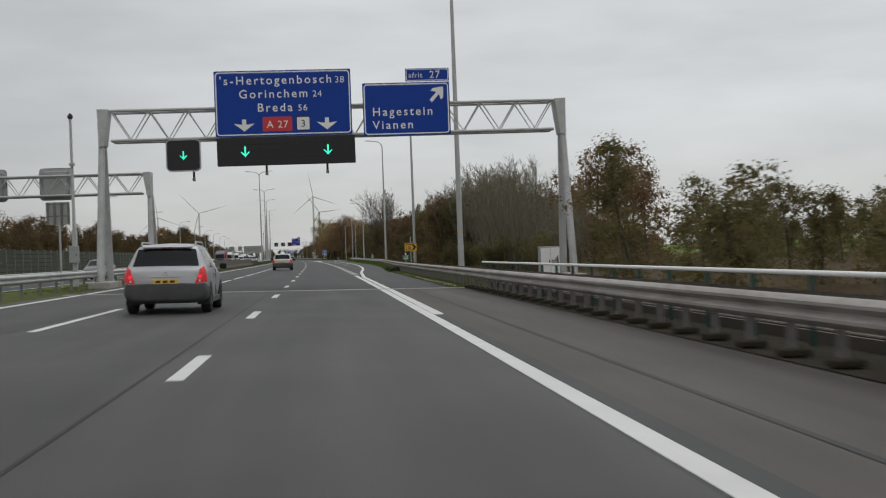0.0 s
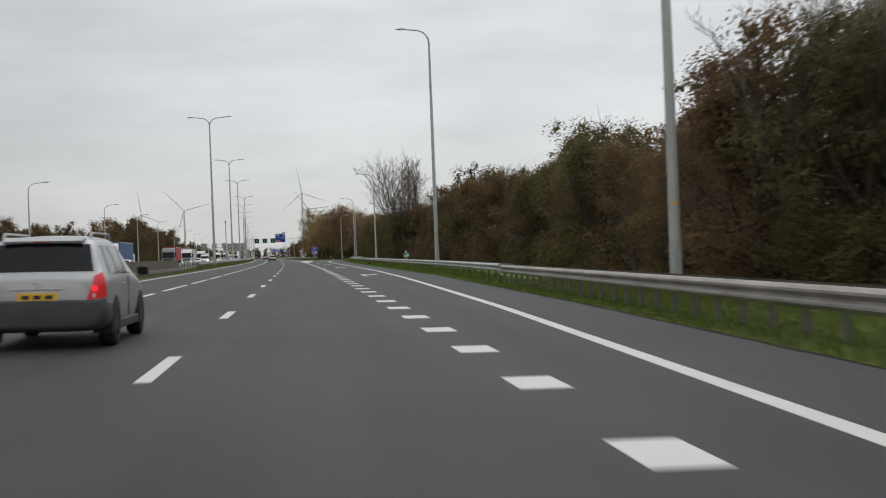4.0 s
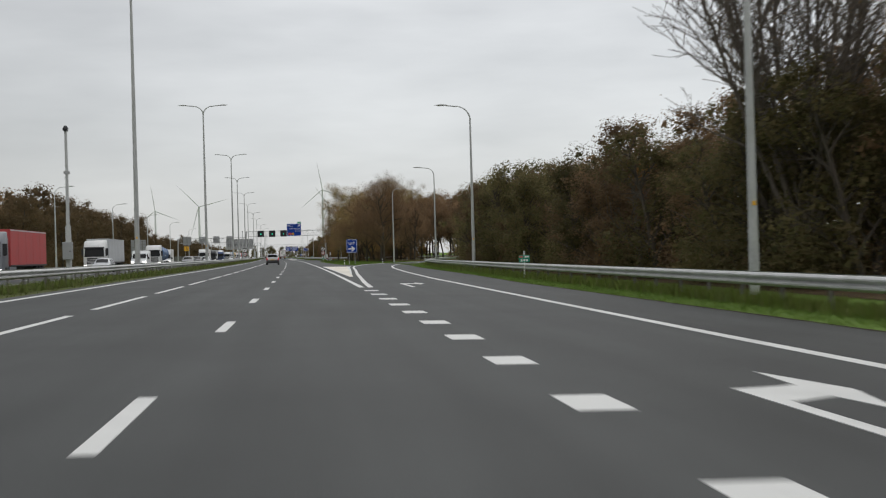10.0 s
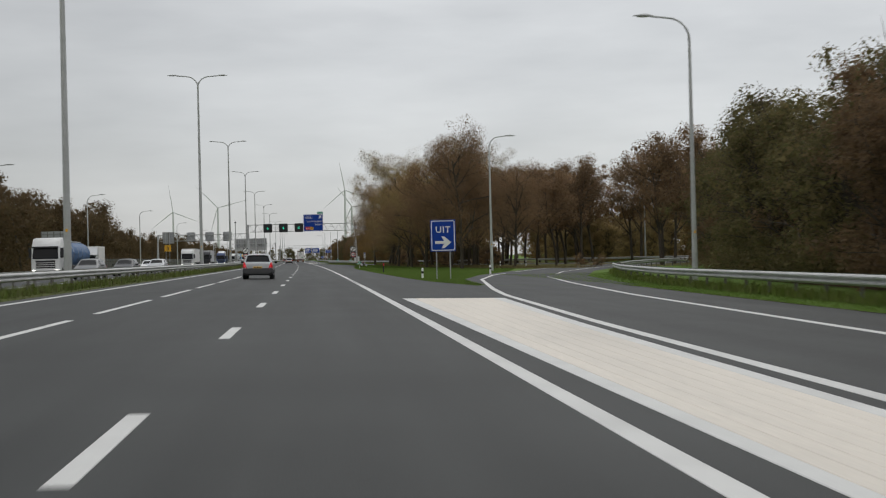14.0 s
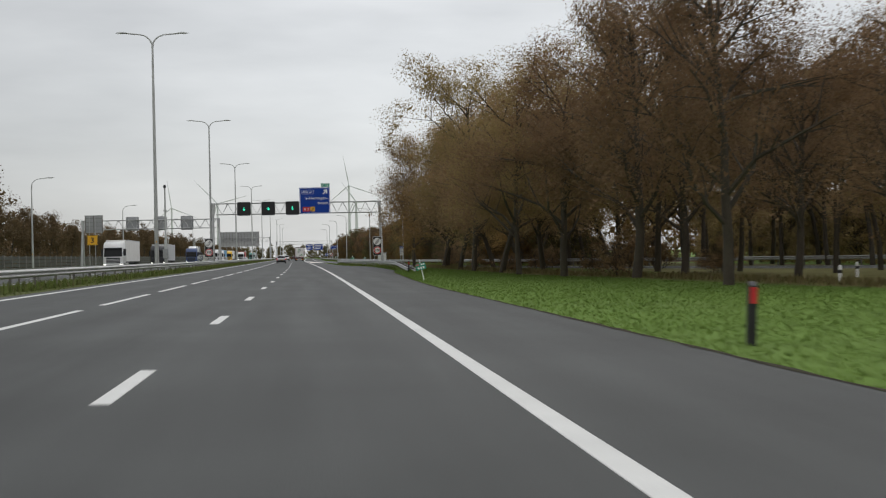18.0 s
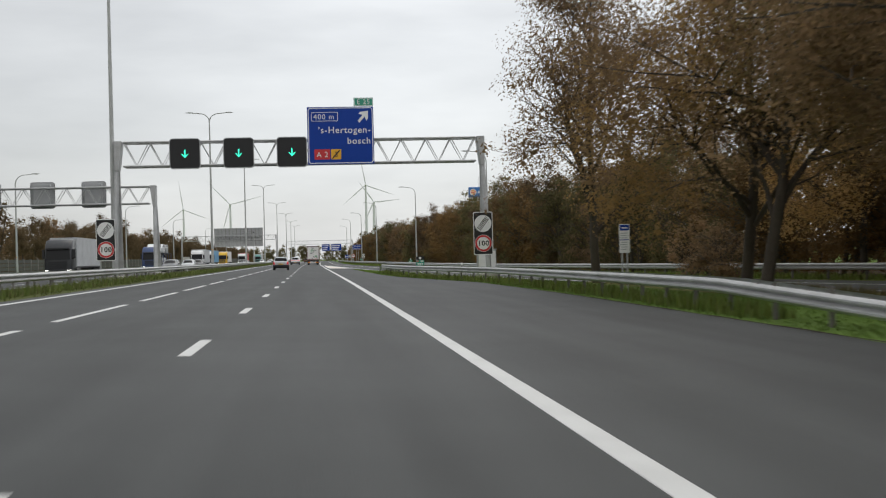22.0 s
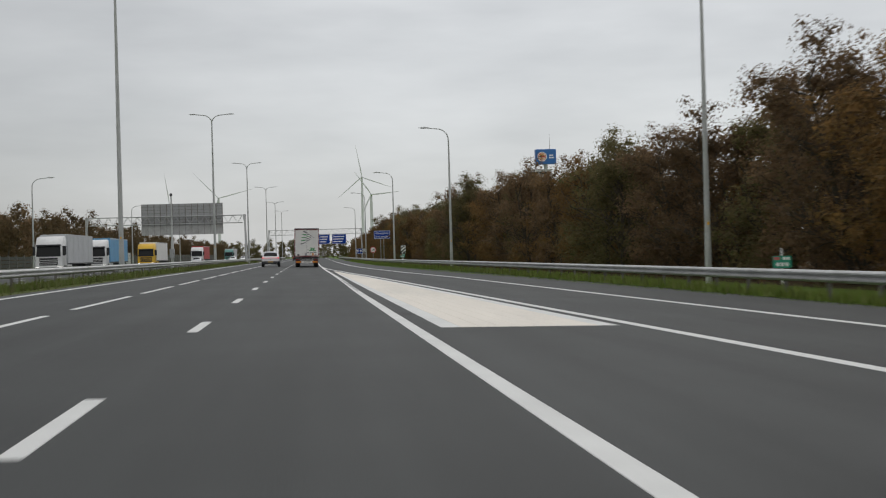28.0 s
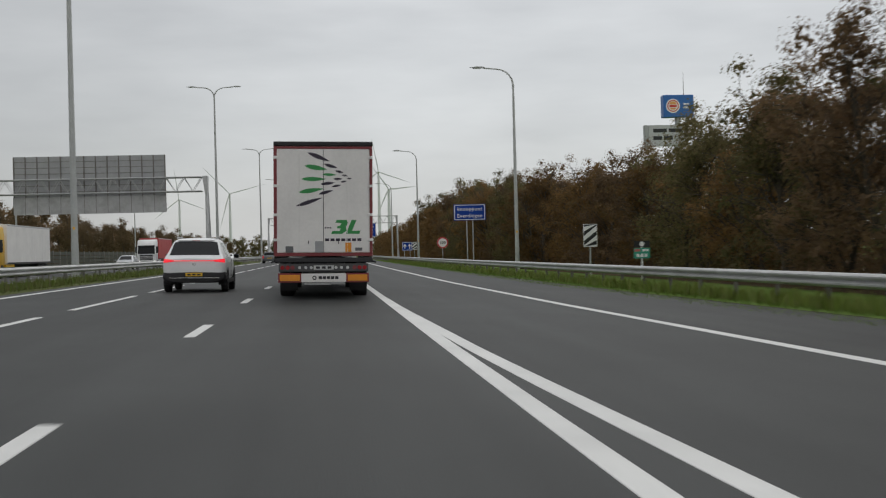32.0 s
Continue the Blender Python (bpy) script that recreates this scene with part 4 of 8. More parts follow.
LEAF_OCHRE = leaf_material("leaves_ochre", ((0.163, 0.099, 0.041), (0.226, 0.131, 0.046), (0.182, 0.111, 0.046), (0.132, 0.096, 0.044)))
LEAF_OAK = leaf_material("oak_leaves_brown", ((0.232, 0.158, 0.087), (0.312, 0.205, 0.109), (0.262, 0.18, 0.10), (0.332, 0.222, 0.109)))
LEAF_OAK_DARK = leaf_material("oak_leaves_dark_red_brown", ((0.195, 0.126, 0.072), (0.28, 0.172, 0.09), (0.232, 0.154, 0.092), (0.30, 0.2, 0.108)))
LEAF_OAK_OLIVE = leaf_material("oak_leaves_olive", ((0.235, 0.182, 0.08), (0.285, 0.215, 0.093), (0.32, 0.232, 0.105), (0.25, 0.182, 0.083)))
LEAF_OAK_OCHRE = leaf_material("oak_leaves_ochre", ((0.38, 0.245, 0.098), (0.48, 0.305, 0.108), (0.42, 0.27, 0.115), (0.34, 0.24, 0.105)))
LEAF_LEFT = leaf_material("mixed_autumn_leaves", ((0.106, 0.073, 0.041), (0.132, 0.088, 0.044), (0.115, 0.083, 0.043), (0.098, 0.075, 0.040)))
LEAF_RUST = leaf_material("leaves_rust", ((0.30, 0.135, 0.036), (0.44, 0.205, 0.05), (0.36, 0.15, 0.042)))
LEAF_DARK = leaf_material("leaves_dark_green", ((0.012, 0.022, 0.010), (0.026, 0.038, 0.015), (0.04, 0.045, 0.018)))


def grow(rng, height, spread, trunk_r, first, limbs, depth, upright=0.5, stems=1, vase=0.0, thin=0.006):
    """Limbs of a tree: lists of (points, radii), and the tips where leaves hang. vase: how far several stems spread from one foot."""
    bars, tips = [], []

    def branch(p, d, length, r, level):
        n = (6, 3, 2, 2)[level]
        pts, rad = [p.copy()], [r]
        for k in range(n):
            bend = Vector(rng.normal(0, 0.16 if level else 0.06, 3))
            d = (d + bend + Vector((0, 0, 0.10 * upright))).normalized()
            p = p + d * (length / n)
            pts.append(p.copy())
            rad.append(max(r * (1 - 0.75 * (k + 1) / n), thin))
            if level >= depth - 1:
                tips.append((p.copy(), d.copy(), level))
        bars.append((pts, rad, level))
        if level < depth:
            kids = limbs if level == 0 else (5 if level == 1 else 3)
            for k in range(kids):
                f = first + (1 - first) * (k + 0.6 * rng.random()) / kids if level == 0 else 0.25 + 0.75 * (k + rng.random()) / kids
                i = min(int(f * n), n - 1)
                q = pts[i].lerp(pts[i + 1], f * n - i)
                a = rng.random() * 2 * math.pi + k * 2.4
                side = Vector((math.cos(a), math.sin(a), 0))
                if level:
                    side = (side - d * side.dot(d)).normalized()
                nd = (side * (1.0 - 0.45 * upright) + d * (0.5 + 0.5 * upright) + Vector((0, 0, 0.15))).normalized()
                if level == 0:
                    ln = spread * (0.65 + 0.5 * rng.random()) * (1.15 - 0.55 * f)
                else:
                    ln = length * (0.42 + 0.25 * rng.random())
                branch(q, nd, ln, max(r * (0.5 if level == 0 else 0.55) * (1.1 - 0.5 * f), thin), level + 1)

    for k in range(stems):
        if vase:
            a, t = 2 * math.pi * k / stems + rng.normal(0, 0.25), vase * (0.25 + 0.85 * rng.random())
            branch(Vector((0, 0, 0.6 + 1.8 * rng.random())), Vector((math.cos(a) * t, math.sin(a) * t, 1)).normalized(), height * (0.82 + 0.18 * rng.random()), trunk_r * 0.6, 0)
            continue
        off = Vector((rng.normal(0, 0.35), rng.normal(0, 0.35), 0)) if stems > 1 else Vector((0, 0, 0))
        lean = Vector((rng.normal(0, 0.05 + 0.12 * (stems > 1)), rng.normal(0, 0.05 + 0.12 * (stems > 1)), 1)).normalized()
        branch(off - Vector((0, 0, 0.3)), lean, height * (0.8 + 0.2 * rng.random()), trunk_r, 0)
    if vase:
        bars.append(([Vector((0, 0, -0.3)), Vector((0.05, 0, 1.2)), Vector((0, 0.05, 2.6))], [trunk_r * 1.2, trunk_r, trunk_r * 0.7], 0))
    return bars, tips


def bar_arrays(bars, sides=(8, 5, 3, 3)):
    sh = Shape()
    for pts, rad, level in bars:
        sh.tube(pts, rad, sides[min(level, len(sides) - 1)], cap=False)
    return sh


def leaf_cards(rng, centres, size, spread, squash=0.8, out=None):
    """Small leaf sprays scattered round each centre; out: the way that each one faces. Returns vertices (n, 3, 3)."""
    c = np.asarray(centres) + rng.normal(0, 1, (len(centres), 3)) * spread * np.array([1, 1, squash])
    face = rng.normal(0, 1, (len(c), 3)) if out is None else out + rng.normal(0, 0.5, (len(c), 3))
    face /= np.linalg.norm(face, axis=1)[:, None]
    a = np.cross(face, rng.normal(0, 1, (len(c), 3)))
    a /= np.linalg.norm(a, axis=1)[:, None]
    b = np.cross(a, face)
    w = size * (0.6 + 0.8 * rng.random((len(c), 1)))
    a, b = a * w, b * w * 0.62
    return np.stack([c - a, c + a * 0.7 + b, c + a * 0.7 - b], 1)


def lobed_crown(rng, centres, radii, leaves, size, core):
    """Leaves over the skins of rounded clumps, with larger sprays inside them."""
    share = radii ** 2 / np.sum(radii ** 2)
    blocks = []
    for count, w, r0, r1 in ((leaves, size, 0.5, 1.08), (int(leaves * core), size * 2.3, 0.0, 0.6)):
        i = rng.choice(len(centres), count, p=share)
        d = rng.normal(0, 1, (count, 3))
        d[:, 2] += 0.3
        d /= np.linalg.norm(d, axis=1)[:, None]
        r = radii[i] * (r0 + (r1 - r0) * rng.random(count) ** 0.55)
        blocks.append(leaf_cards(rng, centres[i] + d * r[:, None] * np.array([1, 1, 0.82]), w, 0.03, out=d + np.array([0, 0, 0.35])))
    return np.concatenate(blocks)


def card_mesh(name, cards, mat):
    me = bpy.data.meshes.new(name)
    n, k = cards.shape[:2]
    me.vertices.add(k * n)
    me.vertices.foreach_set("co", cards.reshape(-1).astype(np.float32))
    me.loops.add(k * n)
    me.loops.foreach_set("vertex_index", np.arange(k * n, dtype=np.int32))
    me.polygons.add(n)
    me.polygons.foreach_set("loop_start", np.arange(0, k * n, k, dtype=np.int32))
    me.materials.append(mat)
    me.update(calc_edges=True)
    return me


def tree_parts(seed, height, spread, leaves, size, first=0.25, limbs=11, depth=2, upright=0.45, trunk_r=0.16, stems=1, low=0.0, fuzz=0.42, core=0.1, lobes=0, lobe=0.6, vase=0.0, thin=0.006, skirt=0.0):
    """Limbs and leaf cards of one tree. lobes: into how many rounded clumps of that size the crown gathers; 0: loose leaves on the twigs."""
    rng = np.random.default_rng(seed)
    bars, tips = grow(rng, height, spread, trunk_r, first, limbs, depth, upright, stems, vase, thin)
    ends = np.array([t[0] for t in tips])
    if lobes:
        centres = ends[rng.choice(len(ends), min(lobes, len(ends)), replace=False)]
        if low:
            k = int(lobes * 0.3)
            r, a = spread * np.sqrt(rng.random(k)), rng.random(k) * 2 * math.pi
            centres = np.concatenate([centres, np.stack([r * np.cos(a), r * np.sin(a), 0.2 + low * rng.random(k)], 1)])
        if skirt:
            reach = np.hypot(ends[:, 0], ends[:, 1])
            rim = ends[(reach > 0.5 * reach.max()) & (ends[:, 2] < 0.75 * ends[:, 2].max())]
            hang = rim[rng.integers(0, len(rim), int(lobes * skirt))].copy()
            hang[:, 2] = np.maximum(hang[:, 2] - 0.4 - 2.6 * rng.random(len(hang)), 2.3)
            centres = np.concatenate([centres, hang])
        cards = lobed_crown(rng, centres, lobe * (0.55 + 0.9 * rng.random(len(centres))), leaves, size, core)
    else:
        cards = leaf_cards(rng, ends[rng.integers(0, len(ends), leaves)], size, fuzz)
    cards[:, :, 2] = np.maximum(cards[:, :, 2], -0.05)
    return bars, cards


def tree(label, leaf, twigs=9, bark=None, **kw):
    bars, quads = tree_parts(**kw)
    bars = [b for b in bars if b[2] <= twigs]
    ob = thing("tree", Matrix(), label, "tree", "trees along the motorway")
    part("trunk", bar_arrays(bars).mesh("trunk", bark or BARK, True), None, ob)
    part("crown", card_mesh("crown", quads, leaf), None, ob)
    return ob


def scatter(protos, spots, seed):
    """Copies of the prototypes at (u, s, scale); the first use of each is the prototype itself."""
    rng = random.Random(seed)
    used = set()
    for u, s, k in spots:
        p = protos[rng.randrange(len(protos))]
        m = place(u, s, sink(u, s) - 0.03, rng.random() * 360) @ Matrix.Diagonal((k, k, k * (0.92 + 0.16 * rng.random()), 1))
        if p not in used:
            used.add(p)
            p.matrix_basis = m
        else:
            copy = copy_thing(p, Matrix())
            copy.matrix_basis = m
    for p in protos:
        if p not in used:
            for o in (*p.children_recursive, p):
                bpy.data.objects.remove(o)


def wood_mass(name, label, parts, spots, seed, leaf):
    """Far woodland as one object of joined trees."""
    rng = np.random.default_rng(seed)
    blocks, bark = [], Shape()
    for u, s, k in spots:
        bars, quads = parts[rng.integers(len(parts))]
        a = rng.random() * 2 * math.pi
        c, d = math.cos(a) * k, math.sin(a) * k
        p = at(u, s, sink(u, s) - 0.05)
        q = quads.reshape(-1, 3)
        x = np.stack([q[:, 0] * c - q[:, 1] * d + p.x, q[:, 0] * d + q[:, 1] * c + p.y, q[:, 2] * k + p.z], 1)
        blocks.append(x.reshape(-1, 3, 3))
        for pts, rad, level in bars:
            if level == 0:
                bark.tube([(v.x * c - v.y * d + p.x, v.x * d + v.y * c + p.y, v.z * k + p.z) for v in pts], [r * k for r in rad], 5, cap=False)
    ob = new(name, card_mesh(name, np.concatenate(blocks), leaf))
    tagged(ob, label, "woodland", kind="stuff")
    part("trunks", bark.mesh("trunks", BARK, True), None, ob)


rnd = random.Random(11)
# dense roadside growth right of the exit lane, from the viaduct to the ramp
DENSE = dict(leaves=14500, size=0.064, first=0.1, limbs=15, depth=3, lobes=125, lobe=0.66, core=0.16, twigs=2)
thicket = [tree("dense brown and olive roadside tree in late autumn leaf", LEAF_BROWN, seed=21, height=7.0, spread=2.8, stems=2, low=2.0, **DENSE),
           tree("dense olive roadside tree in late autumn", LEAF_OLIVE, seed=22, height=7.3, spread=2.6, stems=2, low=2.2, **DENSE),
           tree("dense brown roadside tree with thinning leaves", LEAF_BROWN, bark=BARK_GREY, seed=23, height=7.8, spread=2.5, upright=0.7, low=2.4, **{**DENSE, "leaves": 7500, "size": 0.055}),
           tree("olive roadside tree with thinning leaves", LEAF_OLIVE, seed=24, height=6.6, spread=3.0, stems=3, low=2.0, **DENSE)]
bare = [tree("bare slender alder with few brown leaves", LEAF_BROWN, bark=BARK_PALE, seed=31, height=8.4, spread=1.5, leaves=420, size=0.04, first=0.35, limbs=8, depth=3, upright=0.95, trunk_r=0.048, stems=10, fuzz=0.15, thin=0.007),
        tree("bare slender roadside tree with few leaves", LEAF_OLIVE, bark=BARK_PALE, seed=32, height=9.0, spread=1.7, leaves=420, size=0.04, first=0.35, limbs=8, depth=3, upright=0.9, trunk_r=0.05, stems=9, fuzz=0.15, thin=0.008)]
FRONT_1 = ((36, 12.5), (60, 12.0), (90, 12.2), (130, 13.0), (180, 14.0), (240, 14.2), (300, 15.0), (350, 17.0), (390, 22.0), (410, 28.0), (428, 33.0), (446, 40.0), (458, 48.0))
TALL_1 = ((55, 0.5), (68, 0.6), (78, 0.8), (90, 0.86), (98, 1.0), (114, 0.96), (124, 0.9), (160, 0.97), (200, 1.02), (215, 1.0), (222, 0.92), (228, 0.5), (250, 0.5), (256, 0.95), (275, 0.94), (300, 0.96), (330, 1.03), (370, 1.14), (410, 1.2), (460, 1.25))
def seen(u, q):
    """The wood ends in a slanting edge beside the viaduct."""
    return u + 2.0 < min(-2 + 0.36 * (q + 12), -2 + 0.44 * (q - 12))


spots = []
s = 56.0
while s < 456:
    spots.append((lerp(FRONT_1, s) + rnd.uniform(-0.7, 1.2), s, lerp(TALL_1, s) * rnd.uniform(0.84, 1.12)))
    s += rnd.uniform(3.0, 4.4)
spots = [p for p in spots if seen(*p[:2])]
scatter(bare, [p for p in spots if p[1] < 122] + [(p[0] + 2.2, p[1] + 1.6, p[2] * 1.03) for p in spots if 58 < p[1] < 122] + [(20.5, 267, 1.2), (22.5, 271, 1.25), (25.5, 261, 1.3), (26.5, 256, 1.25), (25.0, 250, 1.2), (23.0, 276, 1.2), (28.0, 266, 1.42), (29.0, 260, 1.4), (16.5, 216, 0.98), (17.2, 222, 1.06), (16.8, 229, 1.0), (18.0, 211, 0.94)], 3)
scatter(thicket, [p for p in spots if p[1] >= 105 and not 250 < p[1] < 268] + [(26.0, 277, 1.4), (28.5, 284, 1.45), (25.5, 288, 1.4), (31.0, 281, 1.5), (32.0, 292, 1.5)] + [(16.5 + rnd.uniform(0, 2), q, lerp(TALL_1, q) * 0.66) for q in range(66, 124, 8) if seen(17.5, q)], 4)
bramble = tree("low olive bramble under the bare trees", LEAF_OLIVE, seed=33, height=1.7, spread=1.2, leaves=2600, size=0.05, first=0.05, limbs=9, stems=4, low=1.1, trunk_r=0.02, lobes=24, lobe=0.4)
scatter([bramble], [(lerp(FRONT_1, q) - rnd.uniform(-2.0, 1.8), q + rnd.uniform(-1, 1), rnd.uniform(0.7, 1.25)) for q in np.arange(57.0, 132.0, 1.9)], 44)
# single trees that stand out
big = tree("tall bare poplar with stems spreading like a fan and fine twigs", LEAF_OCHRE, bark=BARK_GREY, seed=41, height=12.6, spread=3.3, leaves=2600, size=0.035, first=0.28, limbs=17, depth=3, upright=0.75, trunk_r=0.165, stems=13, fuzz=0.12, vase=0.5, thin=0.010)
big.matrix_basis = place(15.2, 273.0, -0.4) @ Matrix.Scale(1.1, 4)
scatter([tree("dark slender evergreen tree above the thicket", LEAF_DARK, seed=42, height=12.0, spread=1.7, leaves=5200, size=0.06, first=0.3, limbs=20, depth=2, upright=0.3, trunk_r=0.15, lobes=60, lobe=0.5)], [(24.9, 272, 1.03), (27.2, 272, 1.2)], 5)
scatter([tree("rust-orange autumn tree among the thicket", LEAF_RUST, seed=43, height=8.4, spread=2.4, leaves=9000, size=0.06, first=0.1, limbs=14, upright=0.5, low=1.6, lobes=70, lobe=0.6)], [(19.7, 258.5, 1.1), (16.0, 299, 0.8)], 6)
# the oak wood between exit and entry ramp
OAK = dict(first=0.2, limbs=18, depth=3, twigs=2, leaves=46000, size=0.062, lobes=260, lobe=0.95, core=0.05, skirt=0.4)
dark_oaks = [tree("tall oak with dark red-brown autumn leaves on the grass", LEAF_OAK_DARK, seed=51, height=15.0, spread=6.0, upright=0.35, trunk_r=0.26, **OAK),
             tree("tall thin-leaved oak with dark crooked limbs", LEAF_OAK_DARK, seed=53, height=16.4, spread=5.6, upright=0.45, trunk_r=0.27, **{**OAK, "leaves": 36000, "size": 0.055, "core": 0.04, "twigs": 3, "limbs": 22})]
oaks = [tree("tall oak with brown autumn leaves on the grass", LEAF_OAK, seed=55, height=14.2, spread=6.2, upright=0.3, trunk_r=0.24, **OAK),
        tree("tall oak with olive autumn leaves on the grass", LEAF_OAK_OLIVE, seed=52, height=14.6, spread=6.0, upright=0.35, trunk_r=0.22, **OAK),
        tree("tall thin-leaved oak with crooked limbs", LEAF_OAK, seed=59, height=14.8, spread=5.8, upright=0.4, trunk_r=0.22, **{**OAK, "leaves": 36000, "size": 0.06, "core": 0.04, "twigs": 3}),
        tree("tall oak with ochre autumn leaves", LEAF_OAK_OCHRE, seed=54, height=13.8, spread=6.2, upright=0.3, trunk_r=0.22, **OAK)]
front = [(16.3, 487.8, 1.05), (15.6, 471.0, 0.95), (19.6, 489.5, 0.98), (14.0, 496.0, 0.95), (12.8, 505.0, 0.95), (13.0, 514.0, 1.0), (12.6, 526.0, 1.05), (12.9, 538.0, 1.06), (13.0, 552.0, 1.02), (11.7, 570.5, 1.06),
         (17.5, 520.0, 1.0), (17.8, 532.0, 0.97), (16.8, 541.0, 1.0), (24.0, 600.0, 0.8), (16.2, 549.0, 1.0), (25.0, 570.0, 0.95), (25.5, 562.0, 1.05), (27.0, 553.0, 1.1), (29.5, 545.0, 1.05), (32.0, 537.0, 1.05), (21.0, 466.0, 0.66), (21.5, 478.0, 0.75), (22.0, 503.0, 1.05), (22.5, 515.0, 1.0)]
scatter(dark_oaks, [p for p in front if p[1] < 500], 77)
scatter([oaks[2]], [p for p in front if p[1] == 570.5], 73)
scatter([oaks[0], oaks[1], oaks[3]], [p for p in front if p[1] >= 500 and p[1] != 570.5], 7)
scatter([tree("broad oak with dense ochre autumn leaves beside the ramp", LEAF_OAK_OCHRE, seed=67, height=13.4, spread=6.2, upright=0.3, trunk_r=0.24, **OAK)], [(14.0, 556.5, 0.98)], 75)
thin = [tree("tall brown oak deeper in the wood", LEAF_OAK_DARK, seed=56, height=14.0, spread=6.2, leaves=9000, size=0.1, first=0.3, limbs=14, upright=0.3, trunk_r=0.22, lobes=90, lobe=1.0),
        tree("tall russet oak deeper in the wood", LEAF_BROWN, seed=57, height=13.6, spread=6.2, leaves=9000, size=0.1, first=0.3, limbs=14, upright=0.3, trunk_r=0.22, lobes=90, lobe=1.0)]
hedge_low = tree("leafy ochre and olive undergrowth tree behind the oaks", LEAF_OAK_OLIVE, seed=66, height=6.4, spread=3.2, upright=0.3, stems=3, low=2.6, **DENSE)
def off_ramp(u, q):
    """Moves a tree that would stand on a ramp to the ramp's far side."""
    for left, right in ((RAMP_L, RAMP_R), (JOIN_L, JOIN_R)):
        if lerp(left, q) - 2.0 < u < lerp(right, q) + 4.0:
            return lerp(right, q) + 4.5 + 0.1 * (u - lerp(left, q))
    return u


deep_oaks = [(u + rnd.uniform(-1.5, 1.5), q + rnd.uniform(-2.5, 2.5), rnd.uniform(0.9, 1.05) * (0.97 if q > 492 else 0.82 if u < 30 else 0.93)) for u in (27, 33, 40) for q in range(458 if u < 30 else 462, 560, 10) if 445 + (u - 14) * 0.9 < q < 580 - (u - 14) * 1.3] + [(36.5, 460, 0.9), (43, 468, 0.95), (47, 476, 0.97), (58, 486, 1.0)]
scatter(thin, [(off_ramp(u, q), q, k) for u, q, k in deep_oaks], 71)
scatter([hedge_low], [(off_ramp(u, q) + rnd.uniform(-1, 1), q + rnd.uniform(-2, 2), rnd.uniform(0.75, 1.0)) for u in (44, 52) for q in range(514, 560, 7)], 74)
shrub = tree("low brown shrub under the oaks", LEAF_OAK, seed=58, height=2.2, spread=1.3, leaves=2400, size=0.05, first=0.05, limbs=10, stems=4, low=1.0, trunk_r=0.03, lobes=20, lobe=0.4)
scatter([shrub], [(rnd.uniform(13, 30), rnd.uniform(450, 575), rnd.uniform(0.5, 1.3)) for k in range(18)], 72)
# the continuous wood right of the entry ramp
hedge = [tree("dense roadside tree in dark olive and brown leaf", LEAF_OLIVE, seed=61, height=8.0, spread=3.0, upright=0.35, stems=2, low=2.4, **DENSE),
         tree("dense roadside tree in russet leaf", LEAF_OCHRE, seed=62, height=7.8, spread=2.9, upright=0.35, stems=2, low=2.4, **DENSE),
         tree("dense roadside tree in brown leaf", LEAF_BROWN, seed=63, height=8.4, spread=2.9, upright=0.4, stems=2, low=2.4, **DENSE)]
FRONT_3 = ((520, 41.0), (540, 33.0), (560, 27.5), (580, 24.0), (600, 21.5), (620, 20.0), (650, 18.6), (700, 17.4), (750, 16.2), (800, 15.5), (1000, 15.2))
TALL_3 = ((556, 0.98), (620, 1.0), (640, 0.98), (690, 0.96), (712, 0.86), (735, 0.88), (752, 0.97), (772, 0.93), (790, 0.88), (800, 0.84), (812, 0.76), (830, 0.74), (850, 0.84), (880, 0.9), (905, 0.98))
spots3 = []
s = 556.0
while s < 905:
    spots3.append((lerp(FRONT_3, s) + rnd.uniform(-0.6, 1.4), s, lerp(TALL_3, s) * rnd.uniform(0.9, 1.08)))
    s += rnd.uniform(3.6, 5.0)
scatter(hedge, spots3, 8)
scatter([tree("taller wispy tree with brown leaf rising over the wood", LEAF_BROWN, seed=64, height=11.6, spread=1.9, leaves=6000, size=0.06, first=0.25, limbs=18, upright=0.8, trunk_r=0.13, lobes=70, lobe=0.5)], [(18.2, 797, 0.7), (20.5, 803, 0.66), (22.0, 655, 0.9)], 9)
tall_dark = tree("tall dark olive tree at the end of the wood", LEAF_OLIVE, seed=65, height=14.0, spread=4.2, leaves=10000, size=0.1, first=0.1, limbs=18, depth=2, upright=0.5, trunk_r=0.2, stems=2, low=3.0, lobes=90, lobe=0.9)
scatter([tall_dark], [(20.5, 925, 0.85), (22.5, 938, 0.95), (25.5, 950, 1.0), (24.0, 962, 1.08), (29.0, 958, 1.05), (27.5, 972, 1.1), (33.0, 970, 1.05), (31.0, 984, 1.0), (23.0, 990, 0.9), (18.5, 915, 0.72), (19.5, 945, 0.8), (19.5, 975, 0.9), (20.0, 1005, 1.0), (26.0, 1000, 1.1)], 10)
# woodland behind
cheap = [tree_parts(seed=70 + k, height=8.6, spread=3.0, leaves=1500, size=0.17, first=0.12, limbs=13, depth=2, upright=0.4, low=2.0, lobes=46, lobe=0.95, core=0.2) for k in range(4)]
deep1 = [(lerp(FRONT_1, q) + d + rnd.uniform(-1, 1), q + rnd.uniform(-1.5, 1.5), rnd.uniform(0.85, 1.1)) for d in (4.5, 10.5) for q in range(60 if d > 5 else 128, 452, 5)]
near_parts = [tree_parts(seed=80 + k, height=8.6, spread=3.0, leaves=4200, size=0.085, first=0.12, limbs=15, depth=2, upright=0.4, low=2.0, lobes=70, lobe=0.75, core=0.2) for k in range(3)]
